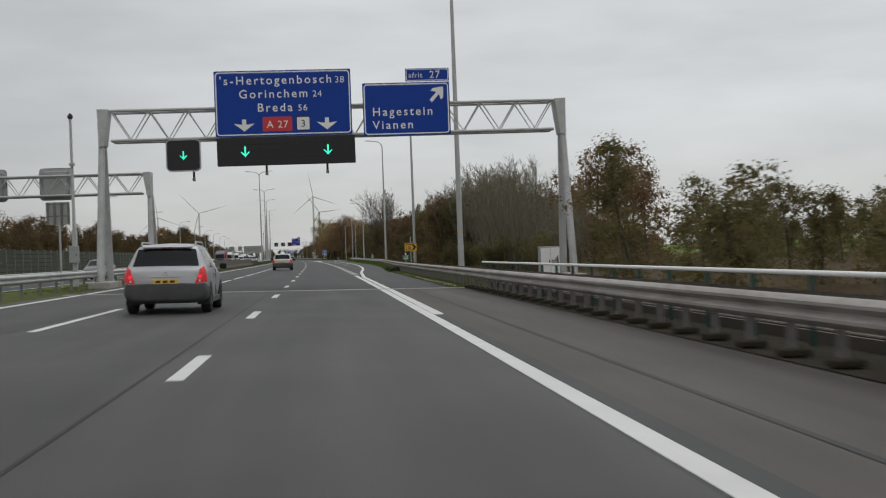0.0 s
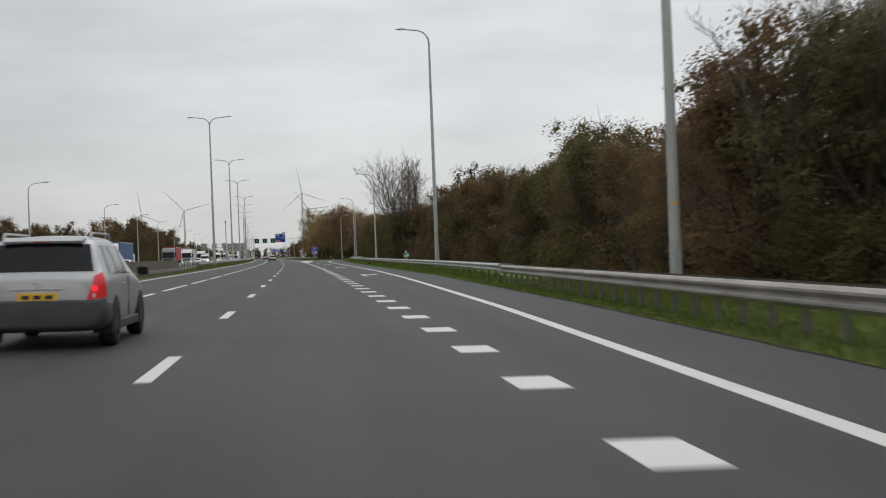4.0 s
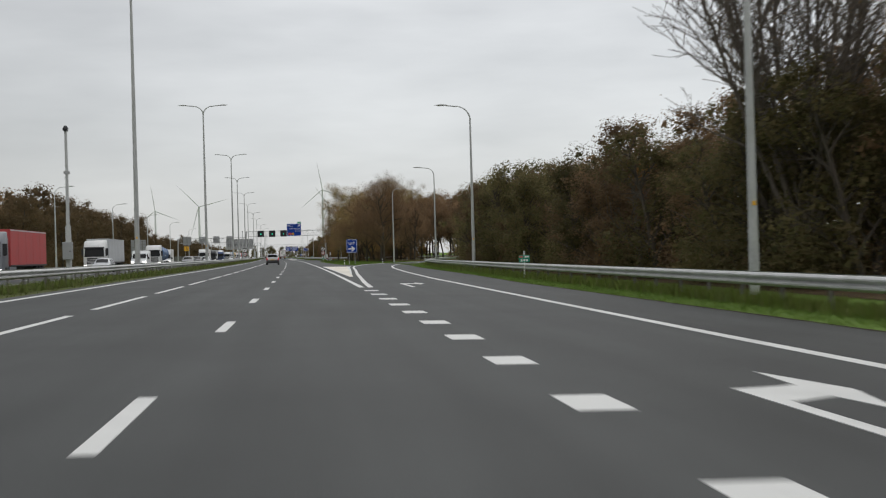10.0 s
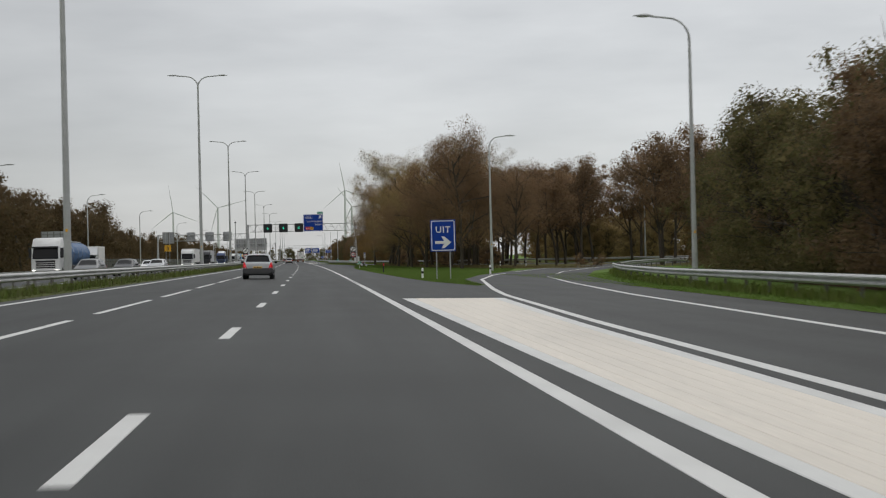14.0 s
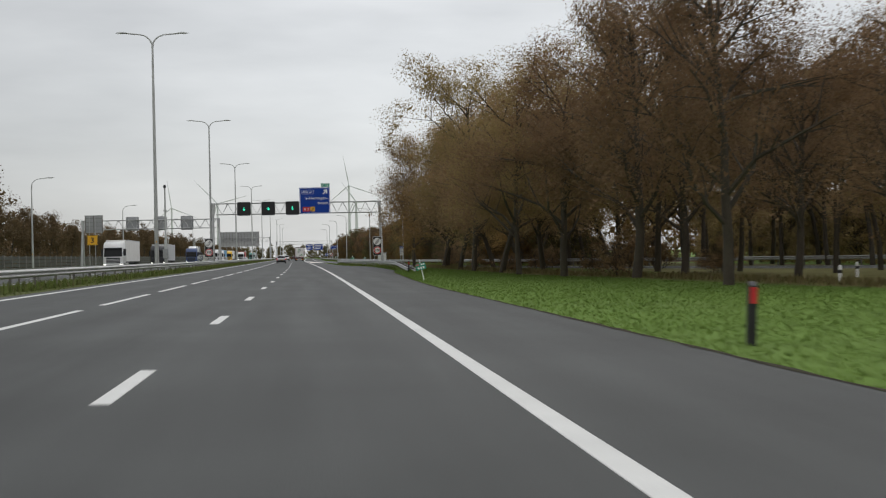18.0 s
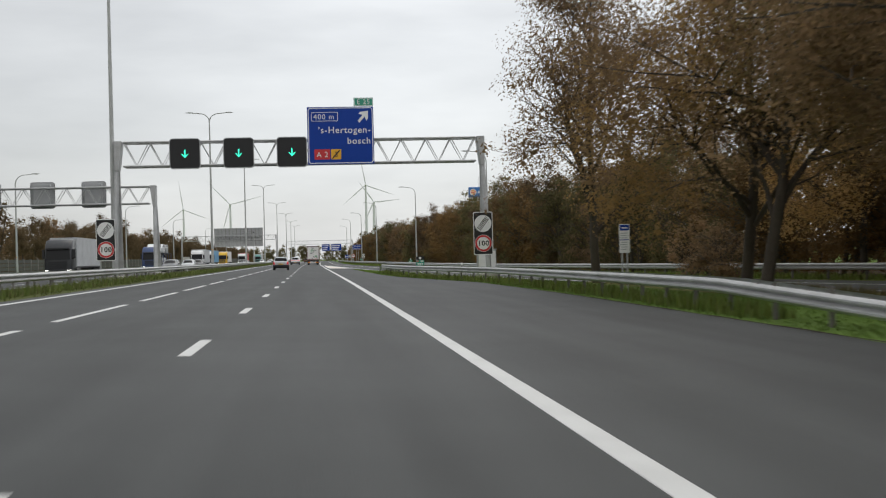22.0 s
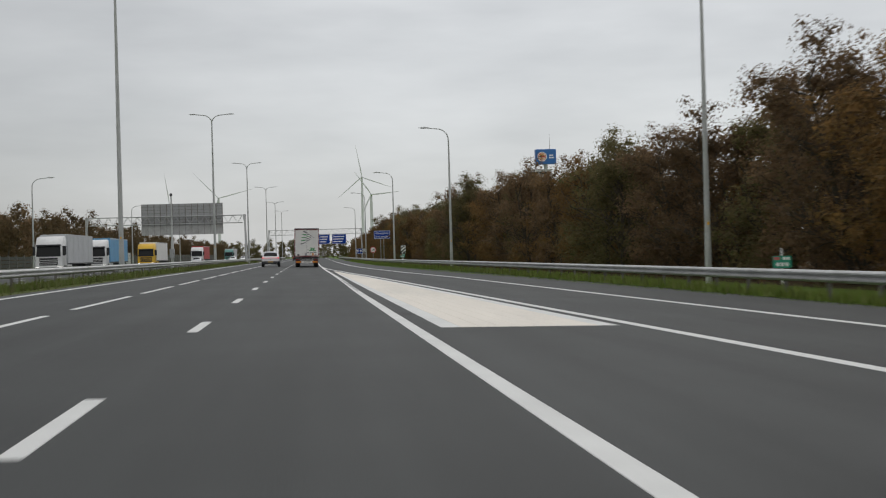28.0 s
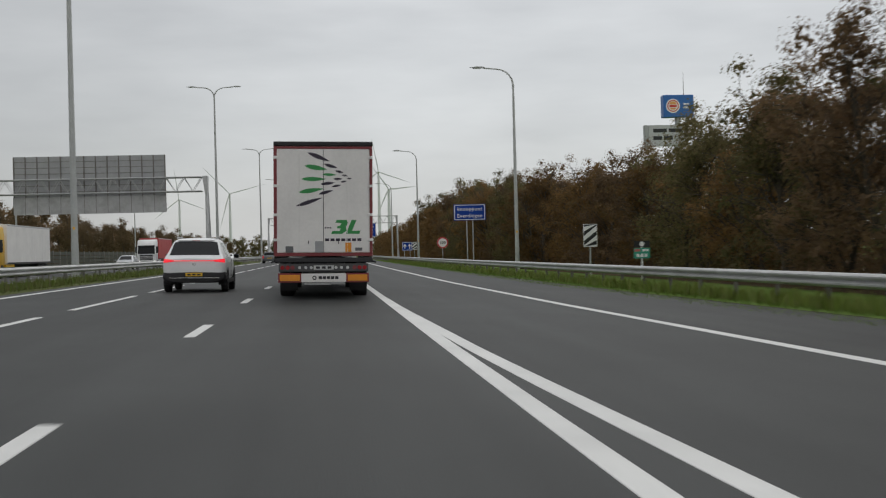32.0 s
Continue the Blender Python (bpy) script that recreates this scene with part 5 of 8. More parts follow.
deep1 = [p for p in deep1 if seen(*p[:2]) and not (238 < p[1] < 268 and p[0] < 24)]
wood_mass("woodland", "dense brown autumn woodland behind the roadside trees", near_parts, deep1, 12, LEAF_BROWN)
deep2 = [(u + rnd.uniform(-2, 2), q + rnd.uniform(-3, 3), rnd.uniform(1.1, 1.4)) for u in (58, 72) for q in range(430, 640, 8)]
wood_mass("woodland", "brown woodland beyond the oak wood and the ramps", cheap, deep2, 13, LEAF_OCHRE)
deep3 = [(lerp(FRONT_3, q) + d + rnd.uniform(-1, 1), q + rnd.uniform(-2, 2), (0.88 if q < 795 else 0.72 if q < 840 else 0.85) * rnd.uniform(0.92, 1.1)) for d in (4.5, 10) for q in range(575, 960, 6)] + [(lerp(FRONT_3, q) + d, q + rnd.uniform(-2, 2), rnd.uniform(0.8, 0.95)) for d in (0.5, 6) for q in range(905, 1180, 5)]
wood_mass("woodland", "dense russet woodland along the entry ramp", cheap, deep3, 14, LEAF_OCHRE)
scrub = [(u + rnd.uniform(-2, 2), q + rnd.uniform(-3, 3), rnd.uniform(0.34, 0.44) + (0.17 if u < 24 else 0.0) if q < 36 else rnd.uniform(0.34, 0.5)) for u in range(9, 90, 6) for q in range(6, 160, 8) if not seen(u, q) and not (60 < u < 112 and 118 < q < 164)]
wood_mass("woodland", "dark brown scrub on the low land beside the viaduct", near_parts, scrub, 17, LEAF_OLIVE)
TALL_LEFT = ((150, 1.0), (400, 0.98), (440, 1.45), (590, 1.45), (640, 1.05), (690, 0.95), (750, 1.08), (860, 1.05), (900, 1.12), (1000, 0.95), (1300, 0.95))
left1 = [(u + rnd.uniform(-2.5, 2.5), q + rnd.uniform(-4, 4), rnd.uniform(0.85, 1.12) * lerp(TALL_LEFT, q)) for u in (-46, -52) for q in range(150, 1300, 6)]
left_parts = [tree_parts(seed=90 + k, height=8.6, spread=3.0, leaves=2700, size=0.105, first=0.12, limbs=13, depth=2, upright=0.4, low=2.0, lobes=60, lobe=0.85, core=0.2) for k in range(3)]
wood_mass("woodland", "brown autumn woodland beyond the oncoming lanes", left_parts, [p for p in left1 if p[0] > -49], 15, LEAF_LEFT)
wood_mass("woodland", "dark brown woodland behind the trees beyond the oncoming lanes", cheap, [p for p in left1 if p[0] <= -49], 18, LEAF_BROWN)
far = [(u + rnd.uniform(-3, 3), q + rnd.uniform(-6, 6), rnd.uniform(0.95, 1.35)) for u in range(-110, 70, 6) for q in (1340, 1360)] + [(u + rnd.uniform(-6, 6), 1400 + rnd.uniform(-20, 20), rnd.uniform(1.0, 1.6)) for u in (*range(-260, -110, 12), *range(70, 240, 12))] + [(u + rnd.uniform(-6, 6), q, rnd.uniform(0.6, 0.9)) for u in (125, 150) for q in range(60, 420, 11)]
wood_mass("woodland", "hazy brown woodland on the horizon", cheap, far, 16, LEAF_OLIVE)


OAK_FOOT = ((450, 25.0), (465, 20.0), (490, 17.6), (505, 15.0), (530, 14.2), (572, 13.2))


def forest_floor():
    tagged(new("forest_floor", ribbon("forest_floor", 4.35, 120.0, -140, 56, LITTER, 6, lift=0.012, level=lambda u, q: sink(u, q))), "brown scrubby ground below the viaduct", "ground", kind="structure")
    for a, b, w, t in ((56, 456, 40, FRONT_1), (450, 572, 26, OAK_FOOT), (560, 1180, 24, FRONT_3)):
        tagged(new("forest_floor", ribbon("forest_floor", [(q, u - 2.2) for q, u in t], [(q, u + w) for q, u in t], a, b, DRY_GRASS if t is OAK_FOOT else LITTER, 6, lift=-0.015, level=lambda u, q: sink(u, q))), "brown leaf litter under the roadside trees", "ground", kind="structure")


forest_floor()


def grass_strip(label, left, right, s0, s1, count, seed, tall=0.05, mat=None):
    """Short blades on a mown verge, as one object."""
    rng = np.random.default_rng(seed)
    q = s0 + (s1 - s0) * rng.random(count)
    lo, hi = np.interp(q, *zip(*left)), np.interp(q, *zip(*right))
    u = lo + (hi - lo) * rng.random(count)
    keep = hi - lo > 0.1
    q, u = q[keep], u[keep]
    n = len(q)
    a = np.interp(q, _S, _H)
    p = np.stack([np.interp(q, _S, _X) + u * np.cos(a), np.interp(q, _S, _Y) + u * np.sin(a), np.array([sink(x, y) for x, y in zip(u, q)]) - 0.045], 1)
    t, w = rng.random(n) * 2 * math.pi, (0.02 + 0.025 * rng.random(n)) * (0.55 if tall < 0.1 else 1)
    d = np.stack([np.cos(t) * w, np.sin(t) * w, np.zeros(n)], 1)
    clump = 0.92 + 0.14 * np.clip(np.sin(u * 2.1 + np.sin(q * 0.7) * 2) * np.sin(q * 1.3) + 0.3 * rng.normal(size=n), 0, 1.6)
    lean = 0.04 if tall < 0.1 else 0.05
    top = p + np.stack([rng.normal(0, lean, n), rng.normal(0, lean, n), 0.045 + tall * clump * (0.6 + 0.7 * rng.random(n))], 1)
    me = card_mesh("grass", np.stack([p - d, p + d, top], 1), mat or BLADE_MIX)
    me.normals_split_custom_set_from_vertices([(0.0, 0.0, 1.0)] * len(me.vertices))
    tagged(new("grass", me), label, "grass", kind="stuff")


BLADE_MIX = leaf_material("grass_blades", ((0.135, 0.215, 0.042), (0.142, 0.224, 0.044), (0.152, 0.23, 0.049), (0.164, 0.23, 0.056)))
grass_strip("green grass verge along the crash barrier", R_EDGE, [(q, u + 1.9) for q, u in RAIL_R], 128, 420, 90000, 81)
grass_strip("bright green grass beside the shoulder and under the oaks", MAIN_EDGE, [(383, 5.5), (400, 6.6), (420, 10.5), (440, 16), (470, 22), (560, 22), (580, 8.5), (660, 3.6)], 384, 660, 240000, 82, tall=0.025)
grass_strip("green grass between barrier and entry ramp", [(q, u + 2.9) for q, u in JOIN_R], [(q, u + 6.6) for q, u in JOIN_R], 560, 960, 70000, 83)
VERGE_MIX = leaf_material("verge_grass_blades", ((0.115, 0.17, 0.034), (0.13, 0.185, 0.04), (0.145, 0.185, 0.048), (0.135, 0.14, 0.055)))
DULL_MIX = leaf_material("dull_grass_blades", ((0.11, 0.15, 0.036), (0.125, 0.165, 0.04), (0.14, 0.165, 0.05), (0.13, 0.125, 0.055)))
DRY_MIX = leaf_material("dry_grass_blades", ((0.17, 0.14, 0.065), (0.15, 0.13, 0.05), (0.20, 0.16, 0.08), (0.12, 0.12, 0.04)))
grass_strip("dull green grass in the median", ((-400, -13.9), (1300, -13.9)), ((-400, -11.0), (1300, -11.0)), 34, 900, 40000, 84, mat=DULL_MIX)
grass_strip("weedy green grass verge past the viaduct", R_EDGE, [(q, u + 3.5) for q, u in RAIL_R], 32, 134, 52000, 94, tall=0.09, mat=VERGE_MIX)
tagged(new("verge", ribbon("verge", [(q, u + 0.02) for q, u in R_EDGE], [(q, u + 5.2) for q, u in RAIL_R], 31.5, 134, VERGE_GRASS, 4, lift=-0.018, level=lambda u, q: sink(u, q))), "weedy olive verge behind the crash barrier", "verge", kind="structure")
grass_strip("long dry grass at the feet of the oaks", [(q, u - 1.6) for q, u in OAK_FOOT], [(q, u + 1.8) for q, u in OAK_FOOT], 450, 572, 9000, 89, tall=0.3, mat=DRY_MIX)
tagged(new("median", ribbon("median", -14.6, -10.97, -380, 1300, DULL_GRASS, 8, lift=-0.02, level=lambda u, q: sink(u, q))), "dull olive grass strip between the carriageways", "verge", kind="structure")


def ragged_edge(label, table, s0, s1, seed):
    """A narrow uneven strip of soil and moss where the asphalt meets the grass."""
    r = random.Random(seed)
    qs = [s0 + 0.8 * k for k in range(int((s1 - s0) / 0.8))]
    tagged(new("verge_edge", ribbon("verge_edge", [(q, lerp(table, q) - r.uniform(0.0, 0.07)) for q in qs], [(q, lerp(table, q) + r.uniform(0.02, 0.12)) for q in qs], s0, s1 - 1, DEBRIS, 0.8, lift=0.005)), label, "verge", kind="structure")


ragged_edge("dark soil edge between asphalt and grass verge", R_EDGE, 32, 383, 91)
ragged_edge("dark soil edge beside the shoulder", MAIN_EDGE, 384, 660, 92)
ragged_edge("dark soil edge beside the entry lane", OUT_EDGE, 661, 960, 93)

TALL_MIX = leaf_material("tall_grass_blades", ((0.155, 0.225, 0.042), (0.175, 0.225, 0.052), (0.19, 0.21, 0.066), (0.145, 0.2, 0.042)))
for label, table, a, b, n, k in (("taller grass round the barrier posts", RAIL_R, 134, 420, 20000, 85), ("taller grass round the ramp barrier posts", ((560, 23.6), (590, 17.6), (610, 14.8), (638, 12.2), (664, 11.6), (700, 11.0), (747, 10.0), (770, 9.2), (790, 8.6), (830, 8.1), (1300, 8.1)), 560, 940, 24000, 86),
                                 ("taller grass round the barrier posts beside the shoulder", SPUR, 536, 615, 3000, 87), ("taller grass round the median barrier", ((-400, -12.3), (1300, -12.3)), 214, 900, 24000, 88)):
    grass_strip(label, [(q, u - 0.35) for q, u in table], [(q, u + 0.6) for q, u in table], a, b, round(n * 1.4), k, tall=0.32, mat=DULL_MIX if k == 88 else TALL_MIX)


# ---- vehicles ----
from mathutils.bvhtree import BVHTree


def paint(name, colour, rough=0.3, dirt=0.25, metal=0.0):
    return material(name, colour, rough, metal, vary=0.05, scale=1.2, fine=14, dirt=(0.12, 0.115, 0.10), dirt_amount=dirt)


SILVER, WHITE_CAR = paint("silver_paint", (0.43, 0.44, 0.455), 0.34, 0.14, 0.4), paint("white_car_paint", (0.78, 0.79, 0.80), 0.25, 0.06)
DARK_CAR, GREY_CAR, BLUE_CAR = paint("dark_paint", (0.02, 0.022, 0.026)), paint("grey_paint", (0.13, 0.135, 0.14)), paint("blue_paint", (0.03, 0.06, 0.16))
TRUCK_WHITE, TARP_WHITE = paint("truck_white", (0.72, 0.72, 0.71), 0.4, 0.3), paint("trailer_white", (0.78, 0.765, 0.735), 0.5, 0.14)
TARP_BLUE, TARP_SKY, TARP_RED, TARP_GREY = paint("blue_tarpaulin", (0.045, 0.12, 0.26), 0.6), paint("sky_blue_tarpaulin", (0.12, 0.32, 0.52), 0.6), paint("red_tarpaulin", (0.45, 0.05, 0.05), 0.6), paint("grey_tarpaulin", (0.48, 0.49, 0.50), 0.6)
CAB_GREEN, CAB_YELLOW, CAB_GREY = paint("green_cab", (0.10, 0.28, 0.25), 0.4), paint("yellow_cab", (0.70, 0.42, 0.02), 0.4), paint("grey_cab", (0.20, 0.21, 0.23), 0.4)
TRIM = material("dark_plastic", (0.022, 0.022, 0.024), 0.6, vary=0.15, scale=5, fine=40)
CLADDING = material("grey_bumper_plastic", (0.055, 0.056, 0.06), 0.55, vary=0.15, scale=4, fine=40, dirt=(0.12, 0.11, 0.09), dirt_amount=0.4)
CARGLASS = material("dark_car_glass", (0.006, 0.007, 0.008), 0.06, vary=0.1, spec=0.22)
CHROME = material("chrome", (0.75, 0.75, 0.76), 0.15, 1.0, vary=0.04)
RIM = material("wheel_rim", (0.32, 0.32, 0.33), 0.35, 0.8, vary=0.1)
PLATE = material("yellow_number_plate", (0.75, 0.45, 0.03), 0.5, vary=0.05)
TAIL = material("red_tail_lamp", (0.35, 0.01, 0.015), 0.25, emit=(1.0, 0.03, 0.05), emit_strength=0.8)
TAIL_DIM = material("glowing_red_lamp_glass", (0.38, 0.014, 0.02), 0.25, emit=(1.0, 0.04, 0.05), emit_strength=0.16)
TAIL_OFF = material("red_lamp_glass", (0.30, 0.012, 0.016), 0.25)
AMBER = material("amber_reflector", (0.72, 0.27, 0.02), 0.4, vary=0.1, scale=6)
HEAD = material("lit_headlamp", (0.8, 0.8, 0.78), 0.2, emit=(1.0, 0.97, 0.9), emit_strength=2.2)
LEAF_GREEN, LEAF_INK = material("logo_green", (0.035, 0.27, 0.07), 0.5), material("logo_dark", (0.03, 0.022, 0.04), 0.5)
FRAME_RED = paint("dark_red_frame", (0.21, 0.03, 0.035), 0.5)


def wheel_parts(ob, x, y, r, w, side):
    """A tyre with its rim, upright, at (x, y); side: which way the rim faces."""
    turn = Matrix.Translation((x, y, r)) @ pose(0, 0, 0, 0, 0, 90)
    n = 24
    tyre = Shape()
    prof = ((r * 0.62, -w / 2), (r * 0.92, -w / 2), (r, -w * 0.36), (r, w * 0.36), (r * 0.92, w / 2), (r * 0.62, w / 2))
    tyre.add([turn @ Vector((p * math.cos(2 * math.pi * k / n), q, p * math.sin(2 * math.pi * k / n))) for p, q in prof for k in range(n)],
             [(j * n + k, j * n + (k + 1) % n, ((j + 1) % 6) * n + (k + 1) % n, ((j + 1) % 6) * n + k) for j in range(6) for k in range(n)])
    t = part("tyre", tyre, RUBBER, ob, smooth=True)
    sh = Shape().disc((0, 0), r * 0.63, -w * 0.32, w * 0.32, 20)
    for k in range(5):
        sh.plate(turned([(-r * 0.06, 0), (r * 0.06, 0), (r * 0.09, r * 0.6), (-r * 0.09, r * 0.6)], 0, 0, 72 * k), -w * 0.4, w * 0.4)
    sh.v = [tuple(turn @ Vector(p)) for p in sh.v]
    part("rim", sh, RIM, t, "spoked metal rim")


def hull(ob, name, side, half, mat, label="", soft=0.07, taper=0.0):
    """A body drawn out from its side outline (y, z), with rounded flanks."""
    cy, cz = sum(p[0] for p in side) / len(side), sum(p[1] for p in side) / len(side)
    n, vs = len(side), []
    for x, k in ((-half, 1), (-half + soft * 0.3, 0.45), (-half + soft, 0.0), (half - soft, 0.0), (half - soft * 0.3, 0.45), (half, 1)):
        for y, z in side:
            d = Vector((y - cy, z - cz))
            q = d - d.normalized() * soft * k
            xx = x * (1 - taper * max(0, z - cz))
            vs.append((xx, cy + q.x, cz + q.y))
    fs = [tuple(range(n)), tuple(range(6 * n - 1, 5 * n - 1, -1))]
    for j in range(5):
        fs += [(j * n + k, j * n + (k + 1) % n, j * n + n + (k + 1) % n, j * n + n + k) for k in range(n)]
    sh = Shape()
    sh.add(vs, fs)
    me = sh.mesh(name, mat)
    me.shade_smooth()
    me.set_sharp_from_angle(angle=radians(38))
    return part(name, me, None, ob, label)


def bars(ob, name, x0, x1, z, h, y, mat, n=1, gap=0.02):
    w = (x1 - x0 - gap * (n - 1)) / n
    for k in range(n):
        part(name, Shape().box(x0 + k * (w + gap), x0 + k * (w + gap) + w, y - 0.004, y, z, z + h), mat, ob)


def cut_corners(pts, times=2):
    """An open line of points of any dimension, its corners rounded off; the ends stay."""
    pts = [np.array(p, float) for p in pts]
    for _ in range(times):
        q = [pts[0]]
        for a, b in zip(pts, pts[1:]):
            q += [a * 0.75 + b * 0.25, a * 0.25 + b * 0.75]
        pts = q + [pts[-1]]
    return pts


def loft(stations):
    """A closed rounded body from stations (y, z0, z1, z2, w0, w1, w2): underside, belt and roof heights with half widths there."""
    rings = []
    for y, z0, z1, z2, w0, w1, w2 in cut_corners(stations):
        half = cut_corners([(0, z0), (w0 * 0.82, z0), (w0, z0 + 0.07), (w1, z0 + (z1 - z0) * 0.45), (w1, z0 + (z1 - z0) * 0.75), (w1 * 0.97, z1), (w2 + (w1 - w2) * 0.14, z2 - (z2 - z1) * 0.16), (w2 * 0.90, z2 - (z2 - z1) * 0.03), (w2 * 0.5, z2 + 0.012), (0, z2 + 0.02)])
        rings.append([(x, y, z) for x, z in half] + [(-x, y, z) for x, z in half[-2:0:-1]])
    n = len(rings[0])
    sh = Shape()
    sh.add([p for r in rings for p in r], [tuple(range(n)), tuple(range(n * len(rings) - 1, n * (len(rings) - 1) - 1, -1))]
           + [(j * n + k, j * n + (k + 1) % n, j * n + n + (k + 1) % n, j * n + n + k) for j in range(len(rings) - 1) for k in range(n)])
    return sh, rings


def draped(tree_, corners, out, mat, ob, name, label, nx=10, ny=6, proud=0.007):
    """A thin sheet of glass over four corners that follows the body below it; out: the way that it faces."""
    c, o = [Vector(p) for p in corners], Vector(out).normalized()
    top, low = [], []
    for j in range(ny + 1):
        for i in range(nx + 1):
            q = c[0].lerp(c[1], i / nx).lerp(c[3].lerp(c[2], i / nx), j / ny)
            hit, normal, _, _ = tree_.ray_cast(q + o * 0.6, -o, 1.4)
            hit, normal = (hit, normal) if hit else (q, o)
            if normal.dot(o) < 0:
                normal = -normal
            top.append(hit + normal * proud)
            low.append(hit - normal * 0.002)
    w, k = nx + 1, len(top)
    fs = [(w * j + i, w * j + i + 1, w * j + w + i + 1, w * j + w + i) for j in range(ny) for i in range(nx)]
    rim = list(range(w)) + [w * j + nx for j in range(1, ny + 1)] + [w * ny + i for i in range(nx - 1, -1, -1)] + [w * j for j in range(ny - 1, 0, -1)]
    fs += [tuple(k + v for v in reversed(f)) for f in fs] + [(a, b, k + b, k + a) for a, b in zip(rim, rim[1:] + rim[:1])]
    me = Shape().add(top + low, fs).mesh(name, mat, True)
    return part(name, me, None, ob, label)


def smooth_part(name, sh, mat, ob, label="", angle=32):
    me = sh.mesh(name, mat)
    me.shade_smooth()
    me.set_sharp_from_angle(angle=radians(angle))
    return part(name, me, None, ob, label)


def car(m, label, mat, length=4.3, width=1.8, height=1.5, estate=True, lower=None, lit_front=False, bar=False, rails=True, cladding=0.6, group="cars on the motorway"):
    """A hatchback, estate or SUV; local y points forward, its rear bumper is at y = 0."""
    ob = thing("car", m, label, "car", group)
    L, w, h = length, width / 2, height
    belt, z0 = h * 0.63, 0.24 if h < 1.6 else 0.30
    t = w * (0.72 if not bar else 0.70)
    lean = 0.36 if not bar else 0.62
    roof = h - 0.015
    st = [(0.0, 0.36, belt - 0.10, belt - 0.05, w * 0.70, w * 0.76, w * 0.68), (0.012, 0.32, belt - 0.07, belt - 0.02, w * 0.80, w * 0.88, w * 0.78), (0.08, z0 + 0.04, belt - 0.03, belt + 0.02, w * 0.90, w * 0.96, w * 0.82), (0.17, z0, belt, belt + 0.08, w * 0.94, w * 0.992, w * 0.84),
          (0.12 + lean, z0, belt + 0.01, h - 0.055, w * 0.95, w, t), (0.30 + lean, z0, belt + 0.01, roof - 0.01, w * 0.95, w, t), (L * 0.36, z0, belt, h, w * 0.95, w, t), (L * 0.50, z0, belt - 0.02, h - 0.01, w * 0.95, w, t),
          (L * 0.585, z0, belt - 0.03, h - 0.07, w * 0.95, w, t * 0.98), (L - 1.12, z0, belt - 0.05, belt + 0.03, w * 0.95, w * 0.99, w * 0.86), (L - 0.5, z0, belt - 0.12, belt - 0.06, w * 0.94, w * 0.97, w * 0.82),
          (L - 0.14, z0, belt - 0.24, belt - 0.19, w * 0.9, w * 0.90, w * 0.72), (L, 0.34, belt - 0.42, belt - 0.36, w * 0.8, w * 0.78, w * 0.6)]
    sh, rings = loft(st)
    smooth_part("body", sh, mat, ob)
    skin = BVHTree.FromPolygons(sh.v, sh.f)

    def pane(ob, corners, out, label="dark window glass", name="window"):
        draped(skin, corners, out, CARGLASS, ob, name, label)

    if lower:
        bs = [(-0.035, 0.33, cladding - 0.06, cladding - 0.03, w * 0.70, w * 0.76, w * 0.74), (-0.025, 0.30, cladding - 0.04, cladding - 0.02, w * 0.82, w * 0.90, w * 0.86), (0.02, z0 + 0.02, cladding - 0.02, cladding, w * 0.90, w * 0.975, w * 0.94), (0.14, z0 - 0.01, cladding, cladding + 0.02, w * 0.95, w * 1.005, w * 0.97), (0.42, z0 - 0.01, cladding - 0.02, cladding, w * 0.97, w * 1.012, w * 0.98)]
        smooth_part("rear_bumper", loft(bs)[0], lower, ob, "dark plastic bumper")
        if not bar:
            part("bumper_insert", Shape().add([(x, -0.046 + 0.02 * (abs(x) > 0.4), z) for x, z in ((-0.55, 0.36), (0.55, 0.36), (0.5, 0.43), (-0.5, 0.43))] + [(x, 0.0, z) for x, z in ((-0.55, 0.36), (0.55, 0.36), (0.5, 0.43), (-0.5, 0.43))],
                                              [(0, 1, 2, 3), (7, 6, 5, 4), (0, 4, 5, 1), (1, 5, 6, 2), (2, 6, 7, 3), (3, 7, 4, 0)]), GALV, ob, "pale bumper insert")
        for sd in (-1, 1):
            part("sill", Shape().box(sd * (w - 0.06), sd * (w + 0.004), 1.1, L - 1.2, z0 - 0.03, z0 + 0.10, 0.02), lower, ob)
    # glass: the rear window, the windscreen and the side windows

    def on(y0, y1, wa, wb, za, zb, f):
        return y0 + (y1 - y0) * f, wa + (wb - wa) * f, za + (zb - za) * f

    a = on(0.12, 0.12 + lean, w * 0.86, t, belt + 0.06, h - 0.055, 0.10)
    b = on(0.12, 0.12 + lean, w * 0.86, t, belt + 0.06, h - 0.055, 0.86)
    pane(ob, [(-a[1] * 0.93, a[0], a[2] - 0.03), (a[1] * 0.93, a[0], a[2] - 0.03), (b[1] * 0.93, b[0], b[2]), (-b[1] * 0.93, b[0], b[2])], (0, -1, 0.35), "dark rear window")
    a = on(L * 0.585, L - 1.12, t * 0.98, w * 0.86, h - 0.07, belt + 0.03, 0.06)
    b = on(L * 0.585, L - 1.12, t * 0.98, w * 0.86, h - 0.07, belt + 0.03, 0.93)
    pane(ob, [(-a[1] * 0.82, a[0], a[2]), (a[1] * 0.82, a[0], a[2]), (b[1] * 0.82, b[0], b[2]), (-b[1] * 0.82, b[0], b[2])], (0, 0.012, 0.02), "dark windscreen")
    ys = [(0.24 + lean * 0.8, L * 0.29), (L * 0.305, L * 0.475), (L * 0.49, L * 0.64)]
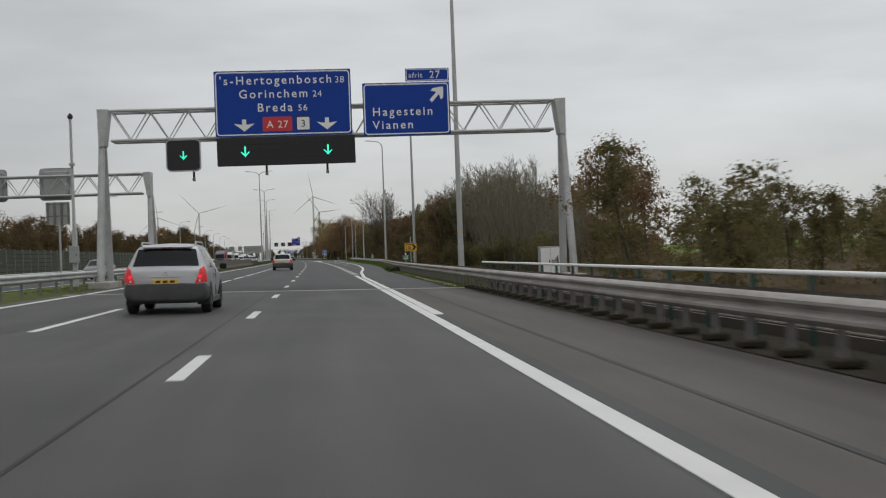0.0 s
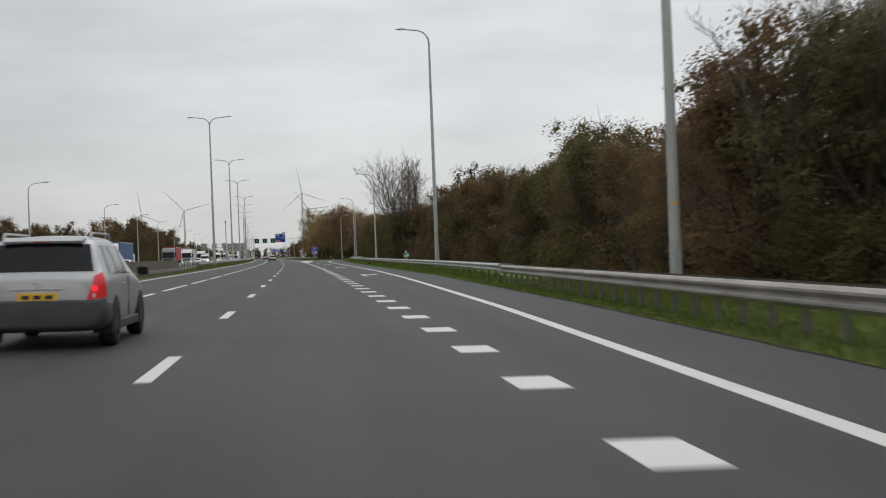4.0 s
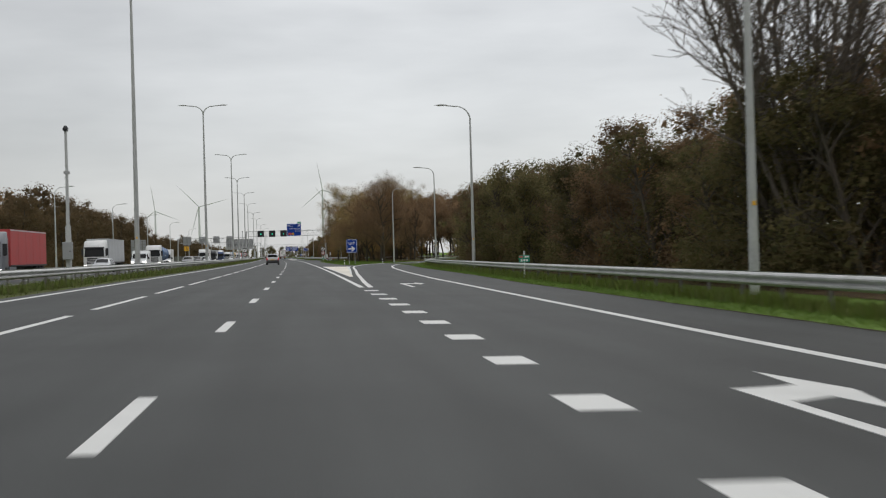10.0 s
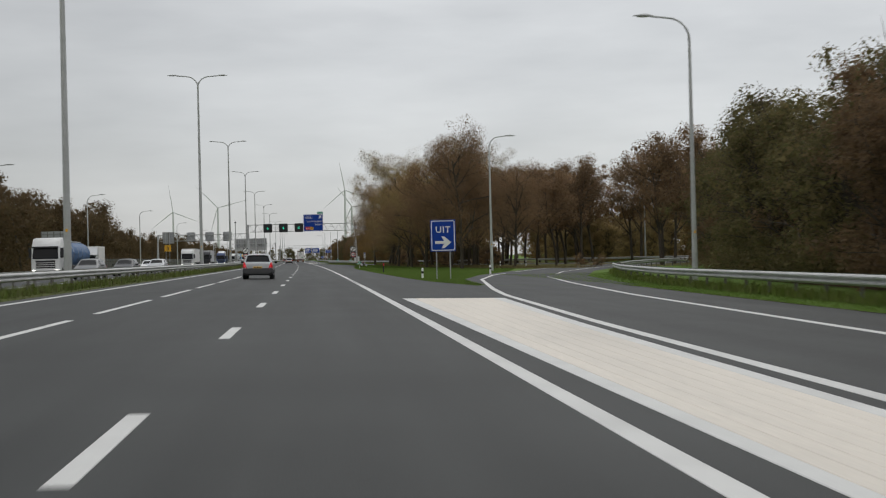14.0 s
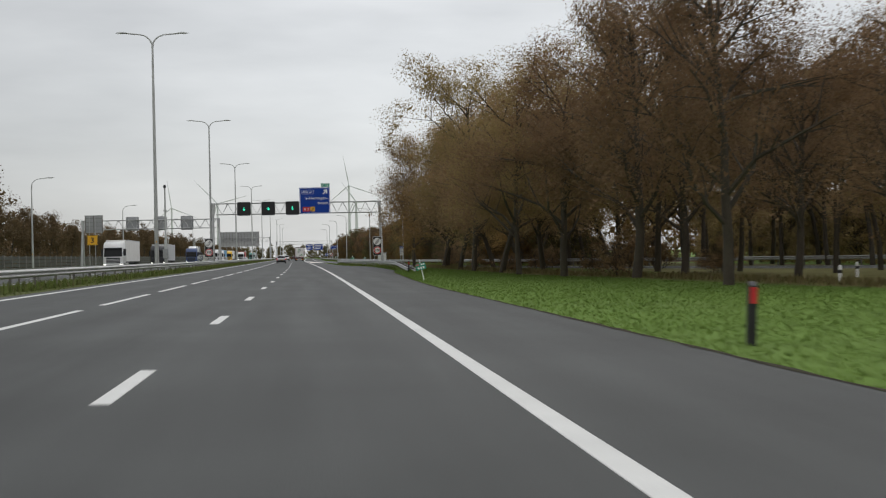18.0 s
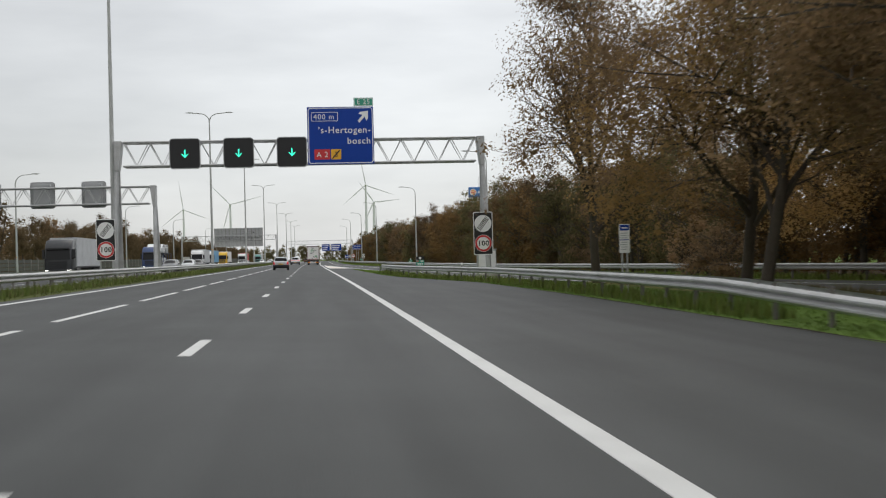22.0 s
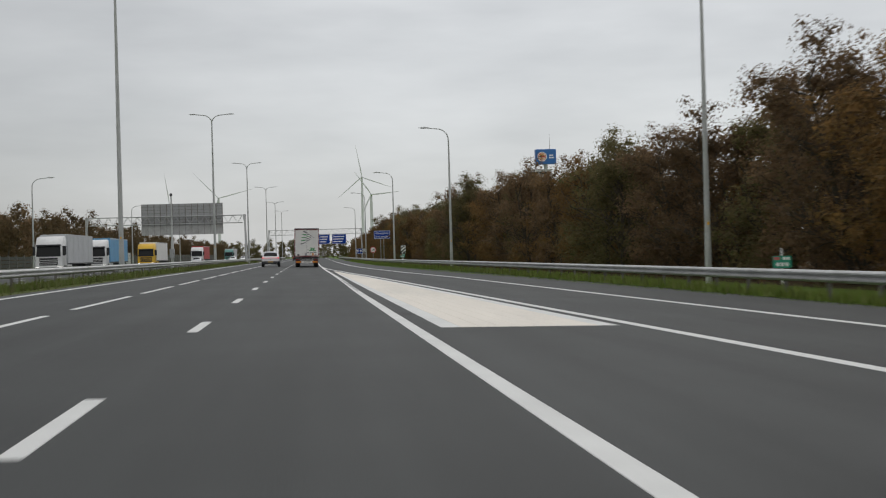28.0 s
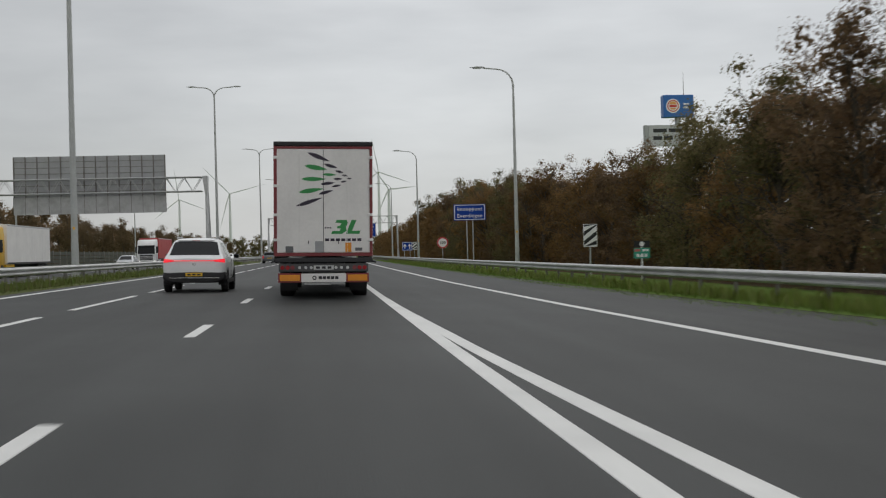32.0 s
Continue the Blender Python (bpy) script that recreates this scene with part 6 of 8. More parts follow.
    for sd in (-1, 1):
        for k, (ya, yb) in enumerate(ys):
            lo, hi = belt + 0.03, h - 0.13
            wl, wh = w * 0.965, t + (w - t) * 0.30
            y2a, y2b = ya + (0.22 if k == 0 else 0.02), yb - (0.30 if k == 2 else 0.02)
            pane(ob, [(sd * wl, ya, lo), (sd * wl, yb, lo), (sd * wh, y2b, hi), (sd * wh, y2a, hi)], (sd * 0.022, 0, 0.008))
        mir = part("mirror", Shape().box(sd * (w + 0.03), sd * (w + 0.20), L * 0.64, L * 0.64 + 0.12, belt - 0.02, belt + 0.12, 0.04), mat if not lower else TRIM, ob)
        part("mirror_glass", Shape().box(sd * (w + 0.05), sd * (w + 0.18), L * 0.64 - 0.006, L * 0.64, belt, belt + 0.10), CARGLASS, mir)
        if rails:
            r0 = 0.34 + lean
            part("roof_rail", Shape().tube([(sd * t * 0.9, r0, h - 0.03), (sd * t * 0.9, r0 + 0.08, h + 0.035), (sd * t * 0.9, L * 0.52, h + 0.035), (sd * t * 0.9, L * 0.55, h - 0.04)], 0.018, 6), GALV, ob, smooth=True)
        r = 0.32 if h < 1.6 else 0.365
        for yy in (0.80, L - 0.88):
            wheel_parts(ob, sd * (w - 0.095), yy, r, 0.21, sd)
            arch = [(yy + (r + 0.055) * math.cos(radians(a_)), r + (r + 0.055) * math.sin(radians(a_))) for a_ in range(-20, 201, 20)]
            part("wheel_arch", Shape().prism(arch, sd * (w - 0.26), sd * (w + 0.004)), TRIM, ob, "dark wheel arch")
        if bar:
            draped(skin, [(sd * (w - 0.36), 0, belt - 0.115), (sd * (w - 0.03), 0.05, belt - 0.15), (sd * (w - 0.02), 0.05, belt - 0.03), (sd * (w - 0.36), 0, belt - 0.065)], (sd * 0.5, -1, 0), TAIL, ob, "tail_lamp", "lit red tail lamp", proud=0.016)
        else:
            lamp = draped(skin, [(sd * (w - 0.26), 0, belt - 0.30), (sd * (w + 0.0), 0.06, belt - 0.27), (sd * (w - 0.01), 0.06, belt + 0.06), (sd * (w - 0.15), 0, belt - 0.01)], (sd * 0.6, -1, 0), TAIL_DIM, ob, "tail_lamp", "red tail lamp", proud=0.016)
            part("bulb", Shape().disc((sd * (w - 0.16), belt - 0.15), 0.045, -0.012, 0.05, 14), TAIL, lamp, "lit red bulb")
            part("reverse_lamp", Shape().disc((sd * (w - 0.17), belt - 0.245), 0.03, -0.012, 0.05, 12), LENS, lamp, "pale lower lamp")
        part("headlamp", Shape().box(sd * (w * 0.46), sd * (w * 0.84), L - 0.20, L - 0.03, belt - 0.40, belt - 0.27, 0.03), HEAD if lit_front else LENS, ob, "lit white headlamp" if lit_front else "headlamp")
        part("door_seam", Shape().box(sd * (w - 0.01), sd * (w + 0.003), L * 0.48, L * 0.484, z0 + 0.12, belt - 0.02), TRIM, ob)
        part("door_handle", Shape().box(sd * (w - 0.02), sd * (w + 0.02), L * 0.35, L * 0.385, belt - 0.14, belt - 0.11, 0.006), mat, ob)
    rear = 0.12 + lean
    part("spoiler", Shape().add([(x, y, z) for x, y, z in ((-t * 0.8, rear - 0.10, h - 0.075), (t * 0.8, rear - 0.10, h - 0.075), (t * 0.86, rear + 0.12, h - 0.02), (-t * 0.86, rear + 0.12, h - 0.02), (-t * 0.8, rear - 0.09, h - 0.10), (t * 0.8, rear - 0.09, h - 0.10), (t * 0.8, rear + 0.05, h - 0.08), (-t * 0.8, rear + 0.05, h - 0.08))],
                                [(0, 1, 2, 3), (7, 6, 5, 4), (0, 4, 5, 1), (1, 5, 6, 2), (2, 6, 7, 3), (3, 7, 4, 0)]), mat, ob)
    part("brake_light", Shape().box(-0.12, 0.12, rear - 0.105, rear - 0.09, h - 0.095, h - 0.08), TAIL_OFF, ob)
    if bar:
        part("light_bar", Shape().box(-w + 0.34, w - 0.34, -0.012, 0.05, belt - 0.102, belt - 0.078), TAIL, ob, "lit red light bar")
        part("chrome_strip", Shape().box(-w * 0.78, w * 0.78, -0.05, -0.03, 0.44, 0.465), CHROME, ob, "thin chrome strip")
    else:
        part("boot_grip", Shape().box(-0.34, 0.34, -0.014, 0.02, belt - 0.165, belt - 0.14, 0.008), mat, ob)
    badge = part("badge", Shape().ring((0, belt - (0.19 if bar else 0.09)), 0.03, 0.045, -0.016, 0.0, 16), CHROME, ob, "round chrome badge")
    zp = 0.50 if bar else belt - 0.31
    yp = -0.055 if bar else -0.018
    pl = part("number_plate", Shape().box(-0.26, 0.26, yp, 0.0, zp, zp + 0.11, 0.006), PLATE, ob, "yellow number plate with dark bars")
    bars(pl, "plate_bar", -0.2, 0.2, zp + 0.03, 0.05, yp, TRIM, 3, 0.05)
    if lit_front:
        part("grille", Shape().box(-w * 0.5, w * 0.5, L - 0.04, L + 0.006, 0.36, 0.52, 0.02), TRIM, ob, "dark grille")
        part("front_plate", Shape().box(-0.26, 0.26, L + 0.006, L + 0.016, 0.40, 0.50), PLATE, ob, "yellow front plate")
    return ob


def van(m, label, mat, length=5.6, height=2.4, box=None):
    """A panel van, or with box a van with a box body; y forward, rear at y = 0."""
    ob = thing("van", m, label, "van", "vans on the oncoming lanes")
    L, w = length, 0.98
    rear = L - 2.1 if box else 0.0
    hull(ob, "body", [(rear, 0.35), (rear, height - 0.1 if not box else 1.9), (rear + 0.1, height if not box else 2.2), (L - 1.75, height if not box else 2.25), (L - 0.95, 1.35), (L - 0.25, 1.05), (L, 0.7), (L - 0.02, 0.35)], w, mat, soft=0.1, taper=0.05)
    part("windscreen", Shape().add([(x, y, z) for x, y, z in ((-0.86, L - 1.01, 1.40), (0.86, L - 1.01, 1.40), (0.78, L - 1.60, 2.06), (-0.78, L - 1.60, 2.06), (-0.86, L - 0.93, 1.42), (0.86, L - 0.93, 1.42), (0.78, L - 1.52, 2.08), (-0.78, L - 1.52, 2.08))],
                                   [(0, 1, 2, 3), (4, 5, 6, 7), (0, 1, 5, 4), (1, 2, 6, 5), (2, 3, 7, 6), (3, 0, 4, 7)]), CARGLASS, ob, "dark windscreen")
    if box:
        part("box_body", Shape().box(-1.1, 1.1, 0.0, L - 1.75, 0.7, 3.1, 0.05), box, ob, "pale box body")
        part("roof_fairing", Shape().prism([(L - 1.75, 2.2), (L - 1.3, 2.2), (L - 1.75, 3.0)], -0.95, 0.95), mat, ob)
    for sd in (-1, 1):
        part("side_window", Shape().box(sd * (w - 0.06), sd * (w + 0.004), L - 1.85, L - 1.2, 1.35, 1.9, 0.02), CARGLASS, ob)
        part("headlamp", Shape().box(sd * 0.62, sd * 0.92, L - 0.3, L - 0.04, 0.82, 1.02, 0.03), HEAD, ob, "lit white headlamp")
        part("mirror", Shape().box(sd * (w + 0.02), sd * (w + 0.22), L - 1.35, L - 1.25, 1.3, 1.6, 0.03), TRIM, ob)
        for yy in (1.0, L - 1.0):
            wheel_parts(ob, sd * (w - 0.12), yy, 0.34, 0.22, sd)
    part("grille", Shape().box(-0.55, 0.55, L - 0.1, L + 0.012, 0.62, 0.82, 0.02), TRIM, ob)
    part("bumper", Shape().box(-w, w, L - 0.15, L + 0.03, 0.3, 0.55, 0.05), CLADDING, ob)
    return ob


def lorry(m, label, cab, cargo, kind="box", trailer=13.6, high=3.9, empty_front=False):
    """An articulated lorry: tractor in front, trailer behind; y forward, the cab's nose at y = 0."""
    ob = thing("lorry", m, label, "lorry", "lorries on the oncoming lanes")
    hull(ob, "cab", [(-2.2, 0.9), (-2.2, 3.1), (-1.9, 3.7), (-0.9, 3.62), (-0.25, 2.9), (0.0, 1.7), (0.02, 0.45), (-1.0, 0.42), (-1.0, 0.9)], 1.23, cab, soft=0.12)
    part("windscreen", Shape().add([(x, y, z) for d in (0.0, 0.02) for x, y, z in ((-1.12, 0.01 + d, 1.78), (1.12, 0.01 + d, 1.78), (1.06, -0.19 + d, 2.74), (-1.06, -0.19 + d, 2.74))],
                                   [(0, 1, 2, 3), (4, 5, 6, 7), (0, 1, 5, 4), (1, 2, 6, 5), (2, 3, 7, 6), (3, 0, 4, 7)]), CARGLASS, ob, "dark windscreen")
    part("sun_visor", Shape().box(-1.1, 1.1, -0.3, 0.05, 2.74, 2.9, 0.02), TRIM, ob)
    grille = part("grille", Shape().box(-0.85, 0.85, -0.1, 0.03, 0.95, 1.65, 0.03), TRIM, ob, "dark grille")
    for z in (1.08, 1.25, 1.42):
        part("grille_bar", Shape().box(-0.8, 0.8, 0.03, 0.045, z, z + 0.05), cab, grille)
    part("bumper", Shape().box(-1.24, 1.24, -0.3, 0.06, 0.35, 0.85, 0.06), cab, ob)
    for sd in (-1, 1):
        part("headlamp", Shape().box(sd * 0.85, sd * 1.18, -0.2, 0.075, 0.62, 0.82, 0.03), HEAD, ob, "lit white headlamp")
        part("mirror", Shape().box(sd * 1.27, sd * 1.5, -0.45, -0.3, 1.9, 2.75, 0.04), TRIM, ob)
        part("side_window", Shape().box(sd * 1.19, sd * 1.236, -1.35, -0.45, 1.85, 2.6, 0.02), CARGLASS, ob)
        part("side_skirt", Shape().box(sd * 1.1, sd * 1.24, -4.6, -2.3, 0.4, 1.0, 0.04), cab, ob)
        for yy in (-1.4, -4.6, -trailer + 0.9, -trailer - 0.4, -trailer - 1.7):
            wheel_parts(ob, sd * 1.05, yy, 0.5, 0.32, sd)
    part("chassis", Shape().box(-0.5, 0.5, -trailer - 2.4, -1.2, 0.65, 1.0, 0.02), TRIM, ob)
    y0, y1 = -2.75, -2.75 - trailer
    if kind == "box":
        body = part("trailer_body", Shape().box(-1.27, 1.27, y1, y0, 1.05, high, 0.04), cargo, ob)
        for sd in (-1, 1):
            part("top_rail", Shape().box(sd * 1.262, sd * 1.285, y1, y0, high - 0.12, high - 0.02), GALV, body)
            part("side_rail", Shape().box(sd * 1.262, sd * 1.285, y1, y0, 1.02, 1.14), TRIM, body)
            for k in range(1, 5):
                part("post_seam", Shape().box(sd * 1.268, sd * 1.279, y0 - trailer * k / 5 - 0.03, y0 - trailer * k / 5 + 0.03, 1.14, high - 0.12), cargo, body)
    elif kind == "tank":
        tank = part("tank", Shape().tube([(0, y0, 2.2), (0, y0 - 0.3, 2.25), (0, y1 + 0.3, 2.25), (0, y1, 2.2)], [0.75, 1.15, 1.15, 0.75], 20), cargo, ob, "rounded tank", smooth=True)
        for k in range(1, 6):
            part("band", Shape().tube([(0, y0 - trailer * k / 6 - 0.05, 2.25), (0, y0 - trailer * k / 6 + 0.05, 2.25)], 1.17, 20), CHROME, tank, smooth=True)
        part("walkway", Shape().box(-0.3, 0.3, y1 + 0.6, y0 - 0.6, 3.4, 3.5, 0.02), GALV, tank)
    else:
        for z in (1.1, 2.7):
            part("deck", Shape().box(-1.2, 1.2, y1, y0 + (1.6 if z > 2 else 0), z, z + 0.1, 0.02), TRIM, ob)
        for k in range(5):
            for sd in (-1, 1):
                part("upright", Shape().tube([(sd * 1.2, y0 - trailer * k / 4 * 0.98, 1.0), (sd * 1.2, y0 - trailer * k / 4 * 0.98, 2.75)], 0.05, 6), cab, ob)
        for y, z, mt in ((y0 - 4.6, 1.2, DARK_CAR), (y0 - 9.2, 1.2, WHITE_CAR), (y0 - 3.6, 2.8, WHITE_CAR), (y0 - 8.2, 2.8, SILVER), (y0 - 12.8, 2.8, GREY_CAR)):
            c = hull(ob, "loaded_car", [(y, z), (y, z + 0.85), (y + 0.5, z + 1.35), (y + 2.5, z + 1.35), (y + 3.2, z + 0.9), (y + 4.1, z + 0.75), (y + 4.2, z + 0.1)], 0.85, mt, "car carried on the transporter")
            part("glass", Shape().prism([(y + 0.3, z + 0.9), (y + 0.65, z + 1.3), (y + 2.4, z + 1.3), (y + 3.0, z + 0.92)], -0.87, 0.87), CARGLASS, c)
    return ob


def curtain_trailer(m):
    """The white trailer ahead with its tractor; rear doors at y = 0, y forward."""
    ob = thing("articulated_lorry", m, "white curtain-side lorry with green and dark leaf logo seen from behind", "lorry")
    top, bot, w = 4.12, 1.18, 1.275
    part("trailer_body", Shape().box(-w, w, 0.03, 13.6, bot, top - 0.1, 0.02), TARP_WHITE, ob)
    part("roof_edge", Shape().box(-w - 0.01, w + 0.01, -0.02, 13.6, top - 0.12, top, 0.03), BLACK, ob, "black roof edge")
    for sd, n in ((-1, "door"), (1, "door")):
        d = part(n, Shape().box(sd * 0.008, sd * (w - 0.085), -0.012, 0.03, bot + 0.06, top - 0.2, 0.008), TARP_WHITE, ob, "white rear door")
        for z in (bot + 0.35, bot + 1.0, bot + 1.75, top - 0.45):
            part("hinge", Shape().box(sd * (w - 0.13), sd * (w + 0.005), -0.035, -0.012, z, z + 0.07, 0.01), TARP_WHITE, d)
        part("lock_bar", Shape().tube([(sd * 0.62, -0.014, bot + 0.05), (sd * 0.62, -0.014, top - 0.22)], 0.006, 6), TARP_WHITE, d)
        part("door_handle", Shape().box(sd * 0.38, sd * 0.40, -0.04, -0.012, bot + 0.28, bot + 0.36), TRIM, d)
        part("frame_post", Shape().box(sd * (w - 0.07), sd * w, -0.015, 0.03, bot, top - 0.12, 0.008), FRAME_RED, ob, "dark red frame post")
    part("frame_top", Shape().box(-w + 0.07, w - 0.07, -0.014, 0.03, top - 0.19, top - 0.13, 0.006), FRAME_RED, ob, "dark red frame")
    part("frame_sill", Shape().box(-w, w, -0.03, 0.05, bot - 0.04, bot + 0.05, 0.01), FRAME_RED, ob, "dark red sill")
    part("door_gap", Shape().box(-0.006, 0.006, -0.014, 0.0, bot + 0.06, top - 0.2), TRIM, ob)
    k = 1.03 / 197

    def leaf(xa, ya, xb, yb, wd, mat):
        xa, xb, za, zb = (xa - 296) * k, (xb - 296) * k, top - (ya - 50) * k, top - (yb - 50) * k
        ln, ang = math.hypot(xb - xa, zb - za), math.degrees(math.atan2(zb - za, xb - xa))
        pts = [(ln * (j / 8 - 0.5), wd * k * 0.44 * math.sin(math.pi * (j / 8) ** 0.8)) for j in range(9)] + [(ln * (j / 8 - 0.5), -wd * k * 0.44 * math.sin(math.pi * (j / 8) ** 0.8)) for j in range(7, 0, -1)]
        part("logo_leaf", Shape().plate(turned(pts, (xa + xb) / 2, (za + zb) / 2, ang), -0.017, -0.012), mat, ob, "painted leaf of the logo")

    for a in ((218, 105, 328, 148, 24), (300, 162, 368, 182, 18), (355, 195, 398, 206, 13), (388, 217, 420, 222, 10), (413, 234, 437, 235, 8), (382, 252, 413, 246, 10), (338, 275, 385, 266, 13), (272, 312, 347, 292, 18), (160, 372, 293, 328, 22), (345, 236, 392, 236, 13), (282, 262, 355, 254, 17)):
        leaf(*a, LEAF_INK)
    for a in ((203, 170, 318, 190, 27), (187, 236, 310, 237, 24), (172, 303, 298, 284, 25), (293, 213, 362, 216, 16)):
        leaf(*a, LEAF_GREEN)
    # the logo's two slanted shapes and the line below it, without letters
    for pts in ([(0.20, 1.72), (0.48, 1.72), (0.60, 1.80), (0.58, 1.90), (0.64, 2.0), (0.60, 2.08), (0.34, 2.08), (0.31, 2.01), (0.46, 2.0), (0.44, 1.94), (0.36, 1.92), (0.35, 1.87), (0.44, 1.86), (0.42, 1.80), (0.23, 1.79)], [(0.58, 1.72), (0.93, 1.72), (0.96, 1.80), (0.74, 1.80), (0.86, 2.08), (0.73, 2.08)]):
        part("logo_shape", Shape().plate(pts, -0.017, -0.012), LEAF_GREEN, ob, "green logo shape")
    bars(ob, "logo_bar", 0.03, 0.20, 1.86, 0.035, -0.012, LEAF_INK, 3, 0.02)
    bars(ob, "line_bar", 0.04, 0.98, 1.53, 0.07, -0.012, LEAF_INK, 7, 0.035)
    for x0, x1, z0, z1, mt in ((-0.22, 0.0, 1.24, 1.53, GREYBACK), (0.56, 0.72, 1.25, 1.49, AMBER), (-0.98, -0.78, 1.24, 1.40, GREY_CAR), (0.82, 1.0, 1.28, 1.36, GREY_CAR)):
        part("sticker", Shape().box(x0, x1, -0.018, -0.012, z0, z1), mt, ob, "small sticker on the door")
    part("underride_beam", Shape().box(-w, w, -0.04, 0.3, 0.98, 1.10, 0.02), TRIM, ob, "black cross beam")
    for x in (-0.9, -0.3, 0.3, 0.9):
        part("bracket", Shape().box(x - 0.05, x + 0.05, 0.0, 0.12, 0.72, 1.1, 0.01), TRIM, ob)
    lamps = part("lamp_board", Shape().box(-1.16, 1.16, -0.03, 0.06, 0.74, 0.95, 0.01), CLADDING, ob, "dark lamp board")
    for sd in (-1, 1):
        for x, mt in ((1.06, TAIL_OFF), (0.93, TAIL_OFF), (0.80, FRAME_RED)):
            part("lamp", Shape().disc((sd * x, 0.845), 0.055, -0.045, -0.028, 14), mt, lamps, "round rear lamp")
        for x in (0.62, 0.46, 0.32):
            part("marker", Shape().disc((sd * x, 0.845), 0.04, -0.04, -0.028, 12), LENS, lamps, "pale marker lamp")
        part("reflector_panel", Shape().box(sd * 0.62, sd * 1.13, -0.075, -0.06, 0.50, 0.66, 0.004), AMBER, ob, "orange reflector panel")
        part("reflector_rim", Shape().box(sd * 0.58, sd * 1.17, -0.062, -0.05, 0.46, 0.70, 0.004), FRAME_RED, ob, "red panel rim")
        part("rubber_buffer", Shape().tube([(sd * 1.22, -0.02, 1.02), (sd * 1.36, -0.02, 0.98)], 0.025, 6), RUBBER, ob)
        part("mud_flap", Shape().box(sd * 0.72, sd * 1.16, 2.5, 2.52, 0.18, 0.72), RUBBER, ob)
        for yy in (3.2, 4.5, 5.8):
            wheel_parts(ob, sd * 1.03, yy, 0.5, 0.38, sd)
        part("side_curtain", Shape().box(sd * (w - 0.005), sd * (w + 0.012), 0.2, 13.5, 1.0, top - 0.2), TARP_WHITE, ob)
        part("side_guard", Shape().box(sd * (w - 0.1), sd * (w - 0.05), 6.6, 10.0, 0.5, 0.62), GALV, ob)
    part("rear_plate", Shape().box(-0.26, 0.26, -0.04, -0.03, 0.79, 0.9, 0.004), LENS, ob, "rear plate with dark bars")
    bars(ob, "plate_bar", -0.2, 0.2, 0.815, 0.06, -0.04, TRIM, 3, 0.05)
    bump = part("bumper_panel", Shape().box(-0.58, 0.58, -0.07, 0.0, 0.47, 0.69, 0.008), TARP_WHITE, ob, "white bumper panel with dark mark")
    part("mark_disc", Shape().ring((-0.24, 0.58), 0.03, 0.055, -0.076, -0.07, 14), TRIM, bump)
    bars(bump, "mark_bar", -0.13, 0.38, 0.545, 0.075, -0.07, TRIM, 5, 0.02)
    part("chassis", Shape().box(-0.55, 0.55, 0.1, 15.6, 0.72, 1.12, 0.02), TRIM, ob)
    part("bent_plate", Shape().box(-0.5, 0.2, -0.02, 0.02, 0.40, 0.46, 0.005), GALV, ob, "bent metal plate under the bumper")
    cab = hull(ob, "cab", [(13.9, 0.9), (13.9, 3.6), (14.4, 3.8), (15.6, 3.6), (16.1, 2.8), (16.3, 1.6), (16.3, 0.45), (15.2, 0.42), (15.2, 0.9)], 1.23, TRUCK_WHITE, soft=0.12)
    for sd in (-1, 1):
        part("mirror", Shape().box(sd * 1.27, sd * 1.48, 15.7, 15.85, 1.9, 2.7, 0.04), TRIM, cab)
        wheel_parts(ob, sd * 1.05, 14.9, 0.5, 0.32, sd)
        wheel_parts(ob, sd * 1.02, 11.6, 0.5, 0.5, sd)
    return ob


curtain_trailer(place(-1.57, 782.2, lie(-1.57) - 0.02, tilt=1.2))
car(place(-5.42, 14.5, lie(-5.4), tilt=1.2), "silver estate car with grey bumper and lit tail lamps", SILVER, 4.24, 1.78, 1.52, True, CLADDING, cladding=0.66)
car(place(-5.57, 788.8, lie(-5.6), tilt=1.2), "white SUV with a full-width red light bar", WHITE_CAR, 4.46, 1.96, 1.70, True, TRIM, bar=True, cladding=0.62)
car(place(-5.42, 100.6, lie(-5.4), tilt=1.2), "silver estate car driving ahead in the middle lane", SILVER, 4.24, 1.78, 1.52, True, CLADDING, cladding=0.66)
car(place(-5.35, 402.5, lie(-5.35), tilt=1.2), "silver-grey estate car ahead on the motorway", SILVER, 4.24, 1.78, 1.52, True, CLADDING, cladding=0.66)
car(place(-5.35, 651, lie(-5.35), tilt=1.2), "silver-grey car ahead on the motorway", SILVER, 4.3, 1.76, 1.48, True, TRIM)
car(place(-8.7, 905, lie(-8.7), tilt=1.2), "dark grey car far ahead on the motorway", GREY_CAR, 4.4, 1.8, 1.46)
car(place(-5.2, 960, lie(-5.2), tilt=1.2), "black car far ahead on the motorway", DARK_CAR, 4.4, 1.8, 1.46)


def facing(u, s):
    return place(u, s, lie(u), 180)


